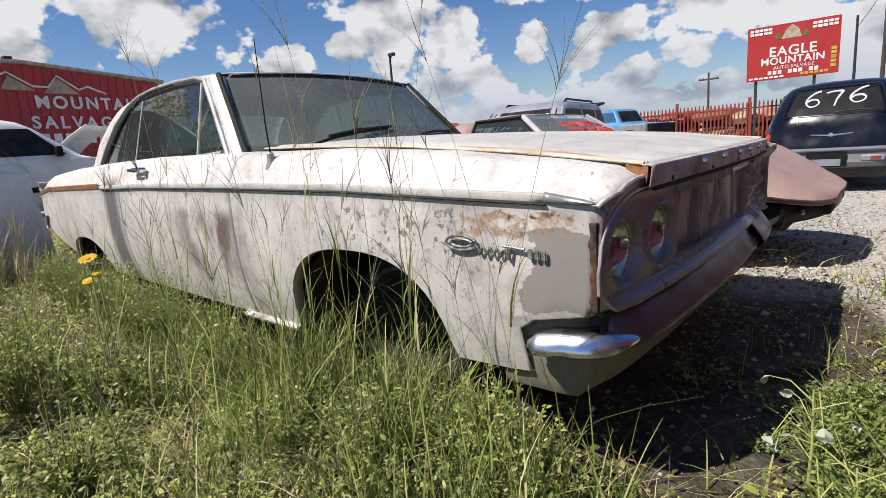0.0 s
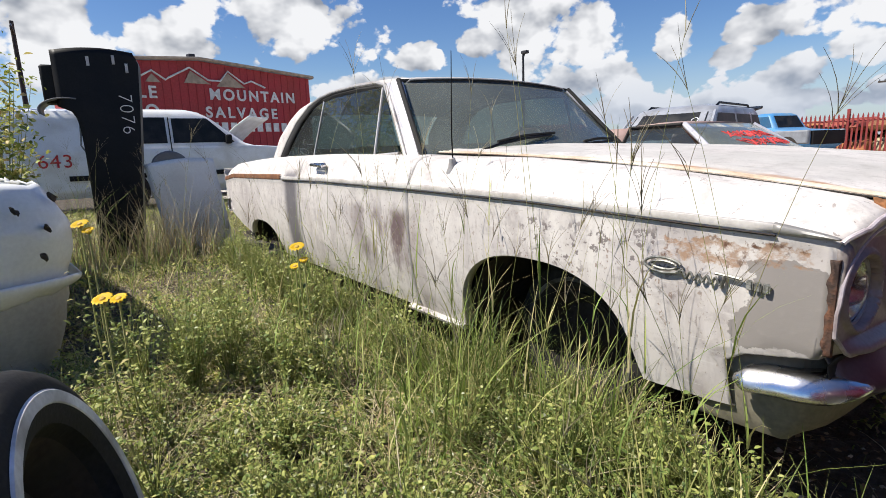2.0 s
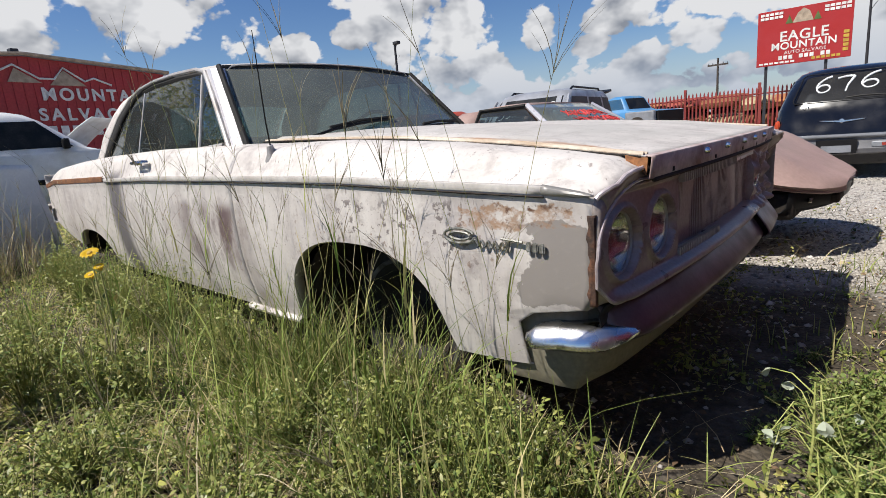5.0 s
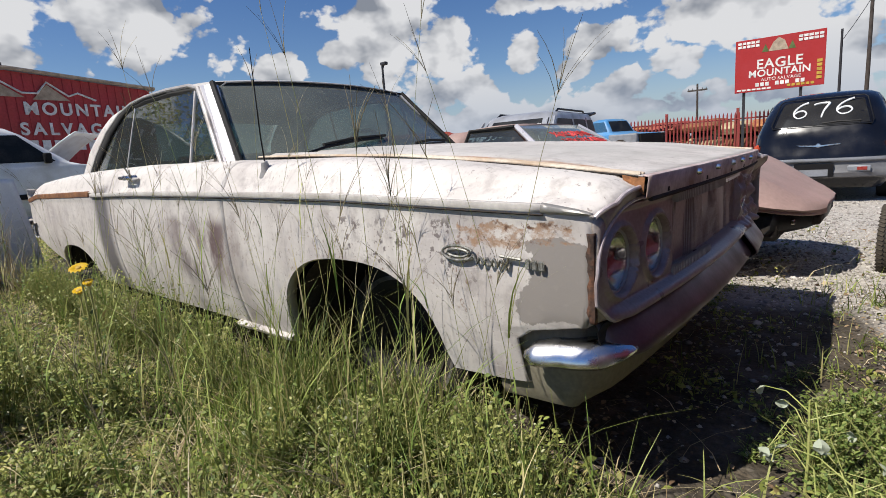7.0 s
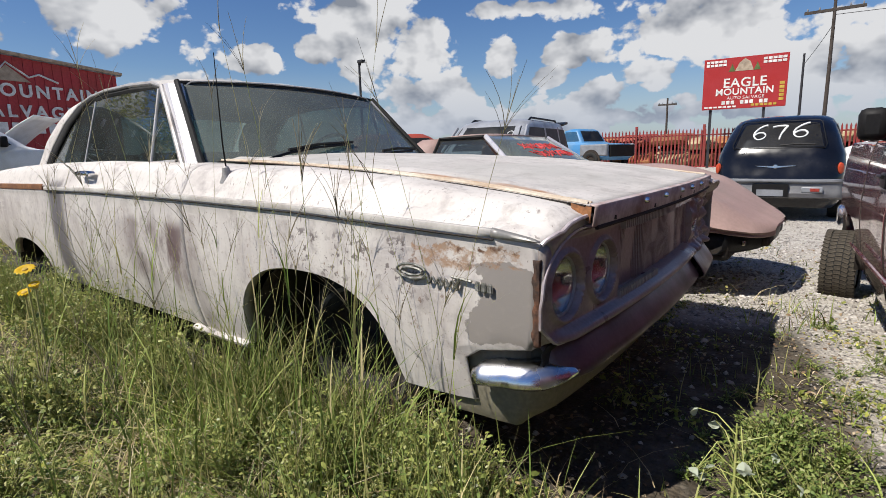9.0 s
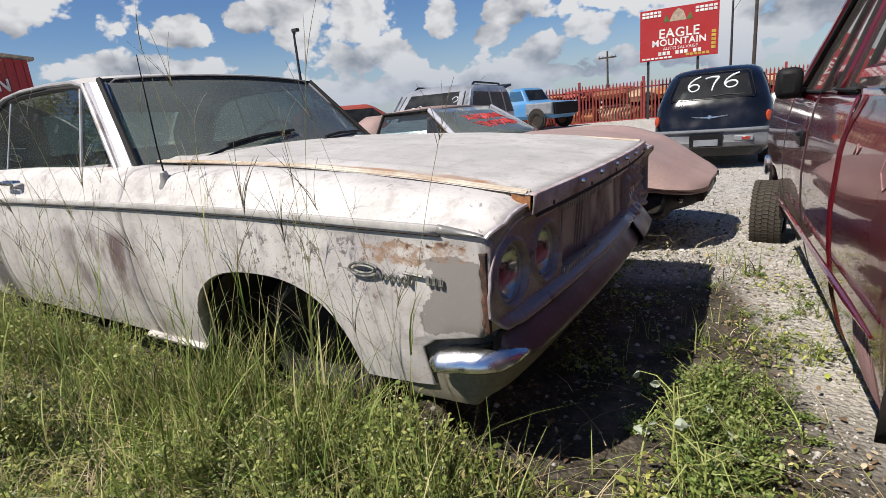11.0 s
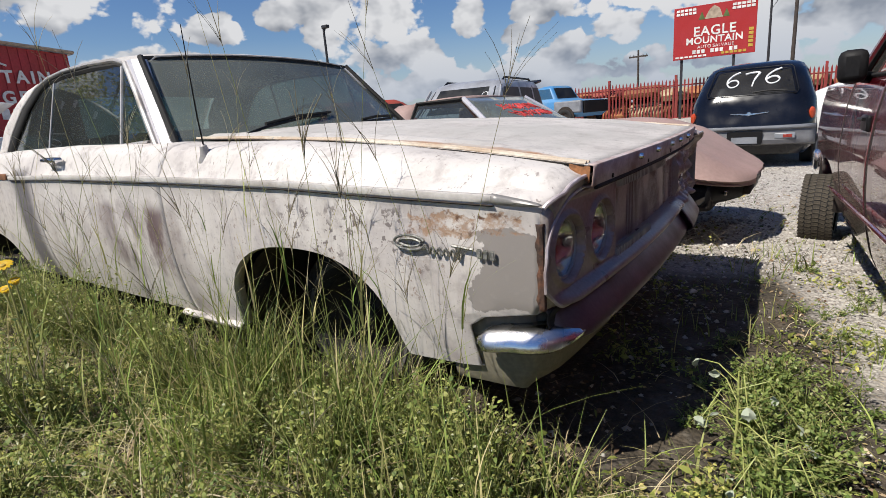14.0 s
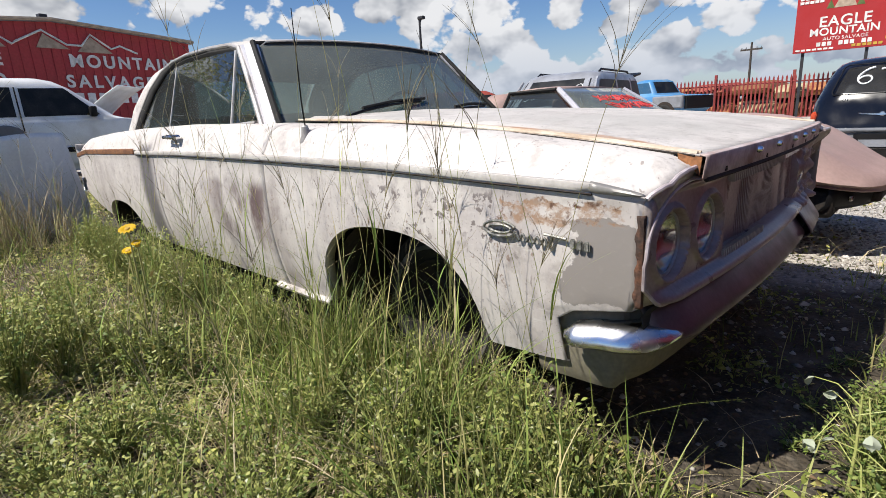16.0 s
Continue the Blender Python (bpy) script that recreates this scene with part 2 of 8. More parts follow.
def glass_mat(name, tint=(0.8, 0.85, 0.85), rough=0.02, dust=0.25, dust_colour=(0.42, 0.40, 0.36), scale=3.0, ior=1.52):
    """Window glass: clear and glossy, with a film of dust that is thicker in places."""
    m = bpy.data.materials.new(name)
    m.use_nodes = True
    nt = m.node_tree
    nt.nodes.clear()
    N, K = nt.nodes.new, nt.links.new
    out = N("ShaderNodeOutputMaterial")
    tr, gl, df = N("ShaderNodeBsdfTransparent"), N("ShaderNodeBsdfGlossy"), N("ShaderNodeBsdfDiffuse")
    tr.inputs[0].default_value = (*tint, 1)
    gl.inputs["Roughness"].default_value = rough
    df.inputs[0].default_value = (*dust_colour, 1)
    lw = N("ShaderNodeLayerWeight")
    lw.inputs[0].default_value = 0.5
    pw, fr = N("ShaderNodeMath"), N("ShaderNodeMath")
    pw.operation, fr.operation = "POWER", "MULTIPLY_ADD"
    f0 = ((ior - 1) / (ior + 1)) ** 2
    pw.inputs[1].default_value, fr.inputs[1].default_value, fr.inputs[2].default_value = 4.2, 1 - f0, f0
    K(lw.outputs["Facing"], pw.inputs[0])
    K(pw.outputs[0], fr.inputs[0])
    m1, m2 = N("ShaderNodeMixShader"), N("ShaderNodeMixShader")
    K(fr.outputs[0], m1.inputs[0])
    K(tr.outputs[0], m1.inputs[1])
    K(gl.outputs[0], m1.inputs[2])
    tc, n = N("ShaderNodeTexCoord"), N("ShaderNodeTexNoise")
    n.inputs["Scale"].default_value, n.inputs["Detail"].default_value = scale, 7
    K(tc.outputs["Object"], n.inputs["Vector"])
    mr = N("ShaderNodeMapRange")
    mr.inputs[1].default_value, mr.inputs[2].default_value = 0.3, 0.75
    mr.inputs[3].default_value, mr.inputs[4].default_value = dust * 0.6, min(1.0, dust * 1.5)
    K(n.outputs[0], mr.inputs[0])
    K(mr.outputs[0], m2.inputs[0])
    K(m1.outputs[0], m2.inputs[1])
    K(df.outputs[0], m2.inputs[2])
    K(m2.outputs[0], out.inputs[0])
    return m


M_CHROME = mat("worn_chrome", (0.78, 0.78, 0.80), 0.24, 1.0, 0.06, 9, 120, 0.03, (0.55, 0.53, 0.50), 0.4)
M_ALU = mat("dull_aluminium", (0.50, 0.48, 0.46), 0.5, 0.55, 0.1, 9, 120, 0.06, (0.3, 0.27, 0.25), 0.5)
M_RUBBER = mat("old_rubber", (0.013, 0.0125, 0.012), 0.8, 0, 0.2, 8, 90, 0.3, (0.032, 0.030, 0.027), 0.5, spec=0.3)
M_DUSTYTYRE = mat("dusty_tyre_tread", (0.045, 0.039, 0.031), 0.9, 0, 0.25, 8, 90, 0.3, (0.095, 0.080, 0.062), 0.5, spec=0.2)
M_WHITEWALL = mat("whitewall_rubber", (0.80, 0.80, 0.80), 0.7, 0, 0.1, 8, 90, 0.1, (0.36, 0.34, 0.30), 0.5)
M_BLACK = mat("black_plastic", (0.008, 0.008, 0.009), 0.45, 0, 0.2, 4, 80, 0.12, (0.016, 0.015, 0.015), 0.4, spec=0.15)
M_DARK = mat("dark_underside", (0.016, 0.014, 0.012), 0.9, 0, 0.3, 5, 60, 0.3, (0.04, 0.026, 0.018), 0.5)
M_RUST = mat("rusted_steel", (0.16, 0.065, 0.03), 0.85, 0.1, 0.3, 14, 140, 0.5, (0.30, 0.14, 0.06), 0.5)
M_WHITE = mat("white_paint", (0.76, 0.76, 0.75), 0.4, 0, 0.05, 3, 60, 0.03, (0.58, 0.56, 0.52), 0.3, coat=0.3)
M_GLASS = glass_mat("dusty_glass", (0.50, 0.58, 0.58), 0.015, 0.04, (0.42, 0.44, 0.42), 3.0, 1.65)
M_WINDSHIELD = glass_mat("dirty_windshield", (0.58, 0.66, 0.62), 0.03, 0.19, (0.40, 0.42, 0.38), 1.4)
M_DARKGLASS = glass_mat("tinted_glass", (0.10, 0.11, 0.12), 0.03, 0.05)
M_SEAT = mat("faded_vinyl", (0.12, 0.15, 0.15), 0.6, 0, 0.15, 5, 70, 0.2, (0.24, 0.22, 0.18), 0.5)
M_LETTER = mat("white_lettering", (0.78, 0.76, 0.72), 0.7, 0, 0.08, 5, 60, 0.05)

# ---- ground ----
def ground_z(x, y):
    z = 0.05 - 0.19 * smooth(0.6, 6.5, y)
    z -= 0.10 * smooth(-5.5, -14.0, x)
    z += 0.28 * smooth(11.8, 19.0, y)
    far = max(0.0, math.hypot(x, y) - 12) / 30
    near = max(0.0, 1 - far)
    z += near * 0.018 * noise.noise((x * 0.9, y * 0.9, 3.1)) + near * 0.008 * noise.noise((x * 3.7, y * 3.7, 1.7))
    return z


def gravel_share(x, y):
    """0 where weeds grow, 1 on the open gravel lane."""
    wob = 0.28 * noise.noise((x * 1.3, y * 1.3, 9.0))
    return smooth(0.85, 1.55, y + wob + 1.5 * smooth(0.18, 0.62, x))


def ground_material():
    m = bpy.data.materials.new("yard_ground")
    m.use_nodes = True
    nt = m.node_tree
    N, K = nt.nodes.new, nt.links.new
    b = nt.nodes["Principled BSDF"]
    tc = N("ShaderNodeTexCoord")

    def noise_node(scale, detail=6, rough=0.6):
        n = N("ShaderNodeTexNoise")
        n.inputs["Scale"].default_value, n.inputs["Detail"].default_value, n.inputs["Roughness"].default_value = scale, detail, rough
        K(tc.outputs["Object"], n.inputs["Vector"])
        return n

    def ramp(src, stops):
        r = N("ShaderNodeValToRGB")
        e = r.color_ramp.elements
        while len(e) < len(stops):
            e.new(0.5)
        for el, (p, c) in zip(e, stops):
            el.position, el.color = p, (*c, 1)
        K(src, r.inputs[0])
        return r

    soil = ramp(noise_node(7, 14, 0.78).outputs[0], [(0.3, (0.022, 0.017, 0.011)), (0.5, (0.055, 0.043, 0.028)), (0.72, (0.13, 0.10, 0.068))])
    vor = N("ShaderNodeTexVoronoi")
    vor.inputs["Scale"].default_value = 62
    K(tc.outputs["Object"], vor.inputs["Vector"])
    stone = ramp(vor.outputs["Color"], [(0.1, (0.27, 0.25, 0.225)), (0.5, (0.45, 0.42, 0.375)), (0.9, (0.64, 0.61, 0.56))])
    dirt = ramp(noise_node(2.2).outputs[0], [(0.35, (0.50, 0.46, 0.40)), (0.65, (0.33, 0.28, 0.225))])
    mixg = N("ShaderNodeMixRGB")
    mixg.inputs[0].default_value = 0.45
    K(stone.outputs[0], mixg.inputs[1])
    K(dirt.outputs[0], mixg.inputs[2])
    at = N("ShaderNodeAttribute")
    at.attribute_name = "gravel"
    nb = noise_node(9)
    add = N("ShaderNodeMath")
    add.operation = "MULTIPLY_ADD"
    add.inputs[1].default_value, add.inputs[2].default_value = 0.7, -0.35
    K(nb.outputs[0], add.inputs[0])
    s = N("ShaderNodeMath")
    s.operation = "ADD"
    s.use_clamp = True
    K(at.outputs["Fac"], s.inputs[0])
    K(add.outputs[0], s.inputs[1])
    mix = N("ShaderNodeMixRGB")
    K(s.outputs[0], mix.inputs[0])
    K(soil.outputs[0], mix.inputs[1])
    K(mixg.outputs[0], mix.inputs[2])
    K(mix.outputs[0], b.inputs["Base Color"])
    b.inputs["Roughness"].default_value = 0.95
    bp = N("ShaderNodeBump")
    bp.inputs["Strength"].default_value, bp.inputs["Distance"].default_value = 0.8, 0.012
    hm = N("ShaderNodeMath")
    hm.operation = "SUBTRACT"
    K(noise_node(38, 8).outputs[0], hm.inputs[0])
    K(vor.outputs["Distance"], hm.inputs[1])
    K(hm.outputs[0], bp.inputs["Height"])
    K(bp.outputs[0], b.inputs["Normal"])
    return m


def axis_steps(lo_fine, hi_fine, step, far):
    a = list(np.arange(lo_fine, hi_fine + 1e-6, step))
    d, x = step, a[-1]
    while x < far:
        d *= 1.25
        x += d
        a.append(x)
    d, x = step, a[0]
    while x > -far:
        d *= 1.25
        x -= d
        a.insert(0, x)
    return a


def build_ground():
    xs, ys = axis_steps(-5.5, 1.6, 0.05, 1500), axis_steps(-3.2, 5.0, 0.05, 1500)
    bm = bmesh.new()
    add_grid(bm, [[(x, y, ground_z(x, y)) for y in ys] for x in xs])
    g = part("ground", bm, ground_material())
    col = g.data.attributes.new("gravel", "FLOAT", "POINT")
    col.data.foreach_set("value", [gravel_share(v.co.x, v.co.y) for v in g.data.vertices])
    tagged(g, "bare brown soil running into pale crushed gravel", "ground", kind="structure")


build_ground()

# ---- the old coupe: its nose points to +x, its centre line is y = 0 ----
TRIM = [(-5.08, 0.775), (-4.68, 0.81), (-3.3, 0.825), (-2.64, 0.83), (-1.71, 0.822), (-0.97, 0.81), (-0.51, 0.792), (-0.11, 0.778)]
BELT = [(-5.08, 0.875), (-4.81, 0.915), (-4.13, 0.945), (-3.54, 0.958), (-2.7, 0.962), (-1.9, 0.945), (-1.58, 0.932), (-1.13, 0.92),
        (-0.62, 0.885), (-0.26, 0.844), (-0.16, 0.830), (-0.11, 0.812)]
HALF = [(-5.08, 0.895), (-4.6, 0.925), (-3.4, 0.94), (-0.5, 0.945), (-0.22, 0.945), (-0.11, 0.938)]
SILL = [(-5.08, 0.52), (-4.7, 0.43), (-4.3, 0.33), (-3.5, 0.265), (-1.37, 0.265), (-0.56, 0.33), (-0.11, 0.345)]


def front_x(y):
    """The nose line of grille and hood lip, slightly bowed and pushed askew."""
    return -0.105 - 0.028 * y - 0.05 * (y / 0.9) ** 2 + 0.03


def arch(x, xc, zc, rx, rz, p):
    d = abs((x - xc) / rx)
    return zc + rz * (1 - d ** p) ** (1 / p) if d < 1 else -1


def side_bottom(x):
    return max(table(SILL, x), arch(x, -0.965, 0.27, 0.405, 0.345, 2.5), arch(x, -3.95, 0.25, 0.40, 0.235, 2.4))


def side_section(x, s=-1):
    """One rib of the body side, from the inner top edge over the shoulder and crease down to the lower edge."""
    bz, tz, w, bot = table(BELT, x), table(TRIM, x), table(HALF, x), side_bottom(x)
    pts = [(w - 0.235, bz + 0.016), (w - 0.17, bz + 0.017), (w - 0.12, bz + 0.013), (w - 0.085, bz + 0.004), (w - 0.062, bz - 0.012), (w - 0.05, bz - 0.03)]
    dip = 0.004 * smooth(-0.34, -0.12, x)
    pts[0], pts[1], pts[2] = (pts[0][0], pts[0][1] - 1.3 * dip), (pts[1][0], pts[1][1] - 0.9 * dip), (pts[2][0], pts[2][1] - 0.4 * dip)
    for k in (0.3, 0.6, 0.85):
        pts.append((lerp(w - 0.05, w - 0.012, k), lerp(bz - 0.03, tz + 0.014, k)))
    pts += [(w - 0.003, tz + 0.006), (w, tz - 0.004), (w - 0.006, tz - 0.022)]
    for k in range(1, 15):
        t = k / 14
        z = lerp(tz - 0.022, bot, t)
        h = (tz - 0.022 - z) / 0.53
        y = w - 0.006 + 0.006 * math.sin(min(1, h) * math.pi) - 0.055 * max(0, h) ** 3
        pts.append((y, z))
    # the front corner rounds over
    f = smooth(-0.17, -0.11, x)
    if f > 0:
        (ya, za), (yb, zb) = pts[4], pts[11]
        for k in range(5, 11):
            a = (k - 4) / 7 * math.pi / 2
            pts[k] = (lerp(pts[k][0], ya + (yb - ya) * math.sin(a), f), lerp(pts[k][1], zb + (za - zb) * math.cos(a), f))
        pts[:11] = [(y, z - 0.010 * f * f) for y, z in pts[:11]]
    lip = 0.02
    pts += [(pts[-1][0] - lip * 0.5, bot - 0.004), (pts[-1][0] - lip * 2.2, bot + 0.004)]
    out = []
    for y, z in pts:
        xx = x
        if x > -0.5:
            f = lerp(-0.31, -0.11, smooth(0.475, 0.53, z))
            f += 0.022 * smooth(0.755, 0.80, z) * smooth(0.945, 0.82, y) - 0.02 * smooth(0.9, 0.94, y)
            xx = -0.5 + (x + 0.5) / 0.39 * (f + 0.5)
        out.append(Vector((xx, s * y, z)))
    return out


def steps(a, b, n):
    return [lerp(a, b, i / n) for i in range(n + 1)]


def side_panel(x0, x1, s, n):
    bm = bmesh.new()
    add_grid(bm, [side_section(x, s) for x in steps(x0, x1, n)])
    return bm


def hood_z(x, y):
    e = table([(-1.82, 0.965), (-1.4, 0.95), (-0.9, 0.925), (-0.45, 0.885), (-0.09, 0.842)], x)
    u = y / 0.70
    crown = 0.028 * (1 - u * u) * smooth(0.1, -0.5, x)
    ridge = 0.010 * math.exp(-((abs(y) - 0.60) / 0.035) ** 2) * smooth(-0.10, -0.45, x)
    return e + crown + ridge


def build_coupe():
    car = thing("vintage_coupe", "abandoned off-white two-door hardtop coupe, rust-stained, sunk in weeds", "car")
    paint, primer = M_OLDPAINT, M_NOSE
    for s, side in ((-1, ""), (1, "")):
        part("front_fender", side_panel(-1.70, -0.11, s, 90), paint, car, thick=0.004)
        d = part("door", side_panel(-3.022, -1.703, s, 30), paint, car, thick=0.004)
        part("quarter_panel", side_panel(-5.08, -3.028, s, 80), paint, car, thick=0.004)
        # door handle
        bm = bmesh.new()
        add_box(bm, (-2.78, s * 0.922 - 0.004, 0.905), (-2.62, s * 0.922 + 0.004, 0.93))
        add_tube(bm, [(-2.77, s * 0.905, 0.918), (-2.765, s * 0.945, 0.918), (-2.65, s * 0.948, 0.915), (-2.64, s * 0.905, 0.915)], 0.009, 8)
        add_lathe(bm, [(0.0, 0.0), (0.014, 0.0), (0.014, 0.03), (0.0, 0.035)], Matrix.Translation((-2.625, s * 0.915, 0.915)) @ pose(0, 0, 0, -90 * s, 0, 0), 14)
        part("handle", bm, M_CHROME, d, "pitted chrome door handle")
        # side moulding with its pointed tip
        for a, b, m, lab in ((-3.33, -0.232, M_MOULD, "dull bright side moulding"), (-5.06, -3.345, M_RUST, "rust-brown side moulding")):
            bm = bmesh.new()
            rows = []
            hk = 1.0 if m is M_MOULD else 1.9
            for x in steps(a, b, 60):
                z, w = table(TRIM, x), table(HALF, x)
                rows.append([Vector((x, s * (w + o), z + dz)) for o, dz in ((-0.006, 0.016 * hk), (0.003, 0.014 * hk), (0.0045, 0.004), (0.002, -0.004), (-0.007, -0.007))])
            add_grid(bm, rows)
            part("side_moulding", bm, m, car, lab, thick=0.002)
        # dark tube drawn as the shadow line beneath the moulding
        shadow_line = [(x, s * (table(HALF, x) + 0.001), table(TRIM, x) - 0.0095) for x in steps(-3.32, -0.235, 50)]
        part("moulding_shadow_line", tube(shadow_line, 0.0026, 5), M_DARK, car)
        bm = bmesh.new()
        rows = []
        for i in range(13):
            t = i / 12
            x = lerp(-0.240, -0.122, t)
            h = 0.0125 * (1 - t) ** 0.6 + 0.0015
            z, w = table(TRIM, x) + 0.0045 * (1 - t) - 0.003 * t, table(HALF, x)
            rows.append([Vector((x, s * (w + o), z + dz * h)) for o, dz in ((-0.004, 1), (0.0035, 0.6), (0.0055, 0.1), (0.0035, -0.5), (-0.004, -1))])
        add_grid(bm, rows)
        part("moulding_tip", bm, M_TIP, car, "pointed grey moulding tip", thick=0.002)
    # hood with its turned-down lip
    bm = bmesh.new()
    rows = []
    for i in range(41):
        t = i / 40
        row = []
        for j in range(61):
            y = lerp(-0.70, 0.70, j / 60)
            x0, x1 = -1.80 - 0.0 * y, front_x(y * 1.08) + 0.012
            x = lerp(x0, x1, t)
            row.append(Vector((x, y * lerp(1, 1.09, t), hood_z(x, y))))
        rows.append(row)
    add_grid(bm, rows)
    hood = part("hood", bm, paint, car, thick=0.004)
    bm = bmesh.new()
    rows = []
    for j in range(61):
        y = lerp(-0.765, 0.765, j / 60)
        x = front_x(y) + 0.014
        z = hood_z(x, y / 1.09)
        rows.append([Vector((x + o, y, z + dz)) for o, dz in ((-0.004, 0.002), (0.009, -0.001), (0.011, -0.005), (0.006, -0.049), (0.003, -0.053), (-0.016, -0.053), (-0.03, -0.05))])
    add_grid(bm, rows)
    part("lip", bm, M_LIP, hood, "bent red-brown hood lip", thick=0.003)
    bm = bmesh.new()
    add_plate(bm, [(front_x(-0.77) + 0.016, -0.768, 0.838), (front_x(-0.77) - 0.035, -0.771, 0.846), (front_x(-0.77) - 0.03, -0.776, 0.830), (front_x(-0.77) - 0.008, -0.775, 0.818), (front_x(-0.77) + 0.013, -0.770, 0.800)], 0.005)
    part("lip_end", bm, M_RUSTEDGE, hood, "orange rusted end of the hood lip")
    for y in (-0.64, -0.33, -0.02, 0.22, 0.46):
        x = front_x(y) + 0.0165
        part("lip_hole", box((x - 0.006, y - 0.005, hood_z(x, y) - 0.047), (x + 0.006, y + 0.005, hood_z(x, y) - 0.036)), M_DARK, hood)
    # thin dark tube in place of a shaded gap below the lip
    part("lip_gap_shade", tube([(front_x(y) + 0.017, y, hood_z(front_x(y), y / 1.09) - 0.056) for y in steps(-0.74, 0.74, 40)], 0.006, 6), M_DARK, hood)
    for y in (-0.43, -0.24, -0.03, 0.14, 0.345):
        x = front_x(y) + 0.024
        bm = lathe([(0.0, 0.012), (0.006, 0.011), (0.009, 0.004), (0.009, -0.002)], Matrix.Translation((x, y, hood_z(x, y) - 0.017)) @ pose(0, 0, 0, 0, 90, 0), 10)
        part("clip", bm, M_CHROME, hood)
    # seams along the hood's edges, with a rust-stained bead
    for s in (-1, 1):
        line = [(t, lerp(-1.80, front_x(s * 0.755) + 0.0, t)) for t in steps(0, 1, 24)]
        part("hood_seam", tube([(x, s * (lerp(0.70, 0.763, t) + 0.006), hood_z(x, 0.70) - 0.001) for t, x in line], 0.0026, 5), M_DARK, hood)
        for o, r in ((0.010, 0.006), (0.033, 0.0045)):
            part("edge_bead", tube([(x, s * (lerp(0.70, 0.763, t) - o), hood_z(x, 0.70 - o) + 0.002) for t, x in line], r, 6), M_BEAD, hood, "rust-stained hood edge bead")
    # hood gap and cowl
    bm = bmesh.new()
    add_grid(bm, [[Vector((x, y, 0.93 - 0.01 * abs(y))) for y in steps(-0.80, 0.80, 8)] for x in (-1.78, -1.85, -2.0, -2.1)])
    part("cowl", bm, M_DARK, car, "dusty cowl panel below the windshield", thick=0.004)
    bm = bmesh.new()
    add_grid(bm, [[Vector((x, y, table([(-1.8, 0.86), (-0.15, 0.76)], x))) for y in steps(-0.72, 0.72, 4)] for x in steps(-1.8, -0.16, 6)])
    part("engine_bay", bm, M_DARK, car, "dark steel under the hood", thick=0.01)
    # roof
    ROOF = [(-3.98, 1.06), (-3.9, 1.135), (-3.75, 1.225), (-3.58, 1.29), (-3.4, 1.335), (-3.23, 1.362), (-2.91, 1.385), (-2.49, 1.378), (-2.33, 1.366), (-2.22, 1.350), (-2.195, 1.343)]
    bm = bmesh.new()
    rows = []
    for x in steps(-3.62, -2.195, 40):
        z = table(ROOF, x)
        hw = table([(-3.62, 0.665), (-3.2, 0.685), (-2.22, 0.678)], x)
        row = []
        for k in range(33):
            u = -1 + 2 * k / 32
            a = abs(u)
            row.append(Vector((x - 0.055 * (u * u - 1) * smooth(-2.5, -2.20, x), u * hw, z + 0.028 * (1 - a ** 2.2) - 0.05 * smooth(0.86, 1.0, a))))
        rows.append(row)
    add_grid(bm, rows)
    part("roof", bm, paint, car, thick=0.006)
    bm = bmesh.new()
    add_grid(bm, [[Vector((x, u * 0.64, table(ROOF, x) - 0.02 + 0.02 * (1 - u * u))) for u in steps(-1, 1, 10)] for x in steps(-3.6, -2.25, 12)])
    part("headliner", bm, M_DARK, car, "dark sagging headliner", thick=0.004)
    for s in (-1, 1):
        # rear pillar
        bm = bmesh.new()
        rows = []
        for i in range(17):
            t = i / 16
            xo = table([(0, -3.98), (0.35, -3.90), (0.65, -3.74), (0.85, -3.60), (1, -3.45)], t)
            xi = table([(0, -3.70), (0.35, -3.55), (0.65, -3.40), (0.85, -3.26), (1, -3.14)], t)
            z = lerp(0.955, 1.335, table([(0, 0), (0.35, 0.42), (0.65, 0.74), (0.85, 0.92), (1, 1.0)], t))
            yo = lerp(0.80, 0.685, t)
            rows.append([Vector((xo + 0.02, s * (yo - 0.09), z + 0.008)), Vector((xo, s * (yo - 0.03), z)), Vector((lerp(xo, xi, 0.35), s * yo, z)), Vector((lerp(xo, xi, 0.8), s * (yo + 0.003), z)), Vector((xi, s * (yo - 0.01), z)), Vector((xi - 0.01, s * (yo - 0.05), z))])
        add_grid(bm, rows)
        part("rear_pillar", bm, paint, car, thick=0.006)
        # windshield pillar with bright trim
        bm = bmesh.new()
        rows = []
        for i in range(9):
            t = i / 8
            p = Vector((-1.885, s * 0.805, 0.945)).lerp(Vector((-2.235, s * 0.685, 1.335)), t)
            rows.append([p + Vector((o, s * w, 0)) for o, w in ((0.045, -0.055), (0.05, -0.02), (0.02, 0.005), (-0.03, 0.006), (-0.05, -0.008), (-0.05, -0.04))])
        add_grid(bm, rows, wrap_v=True)
        pil = part("windshield_pillar", bm, M_PILLAR, car, "bright pillar trim")
        # drip rail above the side glass
        pts = [(-1.905, s * 0.815, 0.95), (-2.10, s * 0.752, 1.165), (-2.262, s * 0.698, 1.325), (-2.34, s * 0.702, 1.345), (-2.6, s * 0.705, 1.357), (-2.9, s * 0.705, 1.357),
               (-3.10, s * 0.706, 1.343), (-3.28, s * 0.712, 1.305), (-3.46, s * 0.74, 1.21), (-3.60, s * 0.775, 1.08), (-3.70, s * 0.80, 0.965)]
        part("drip_rail", tube(pts, 0.012, 8), M_ALU, car, "tarnished drip rail")
        part("window_seal", tube([(x + 0.018, y - s * 0.008, z - 0.022) for x, y, z in pts[2:]], 0.018, 8), M_RUBBER, car)
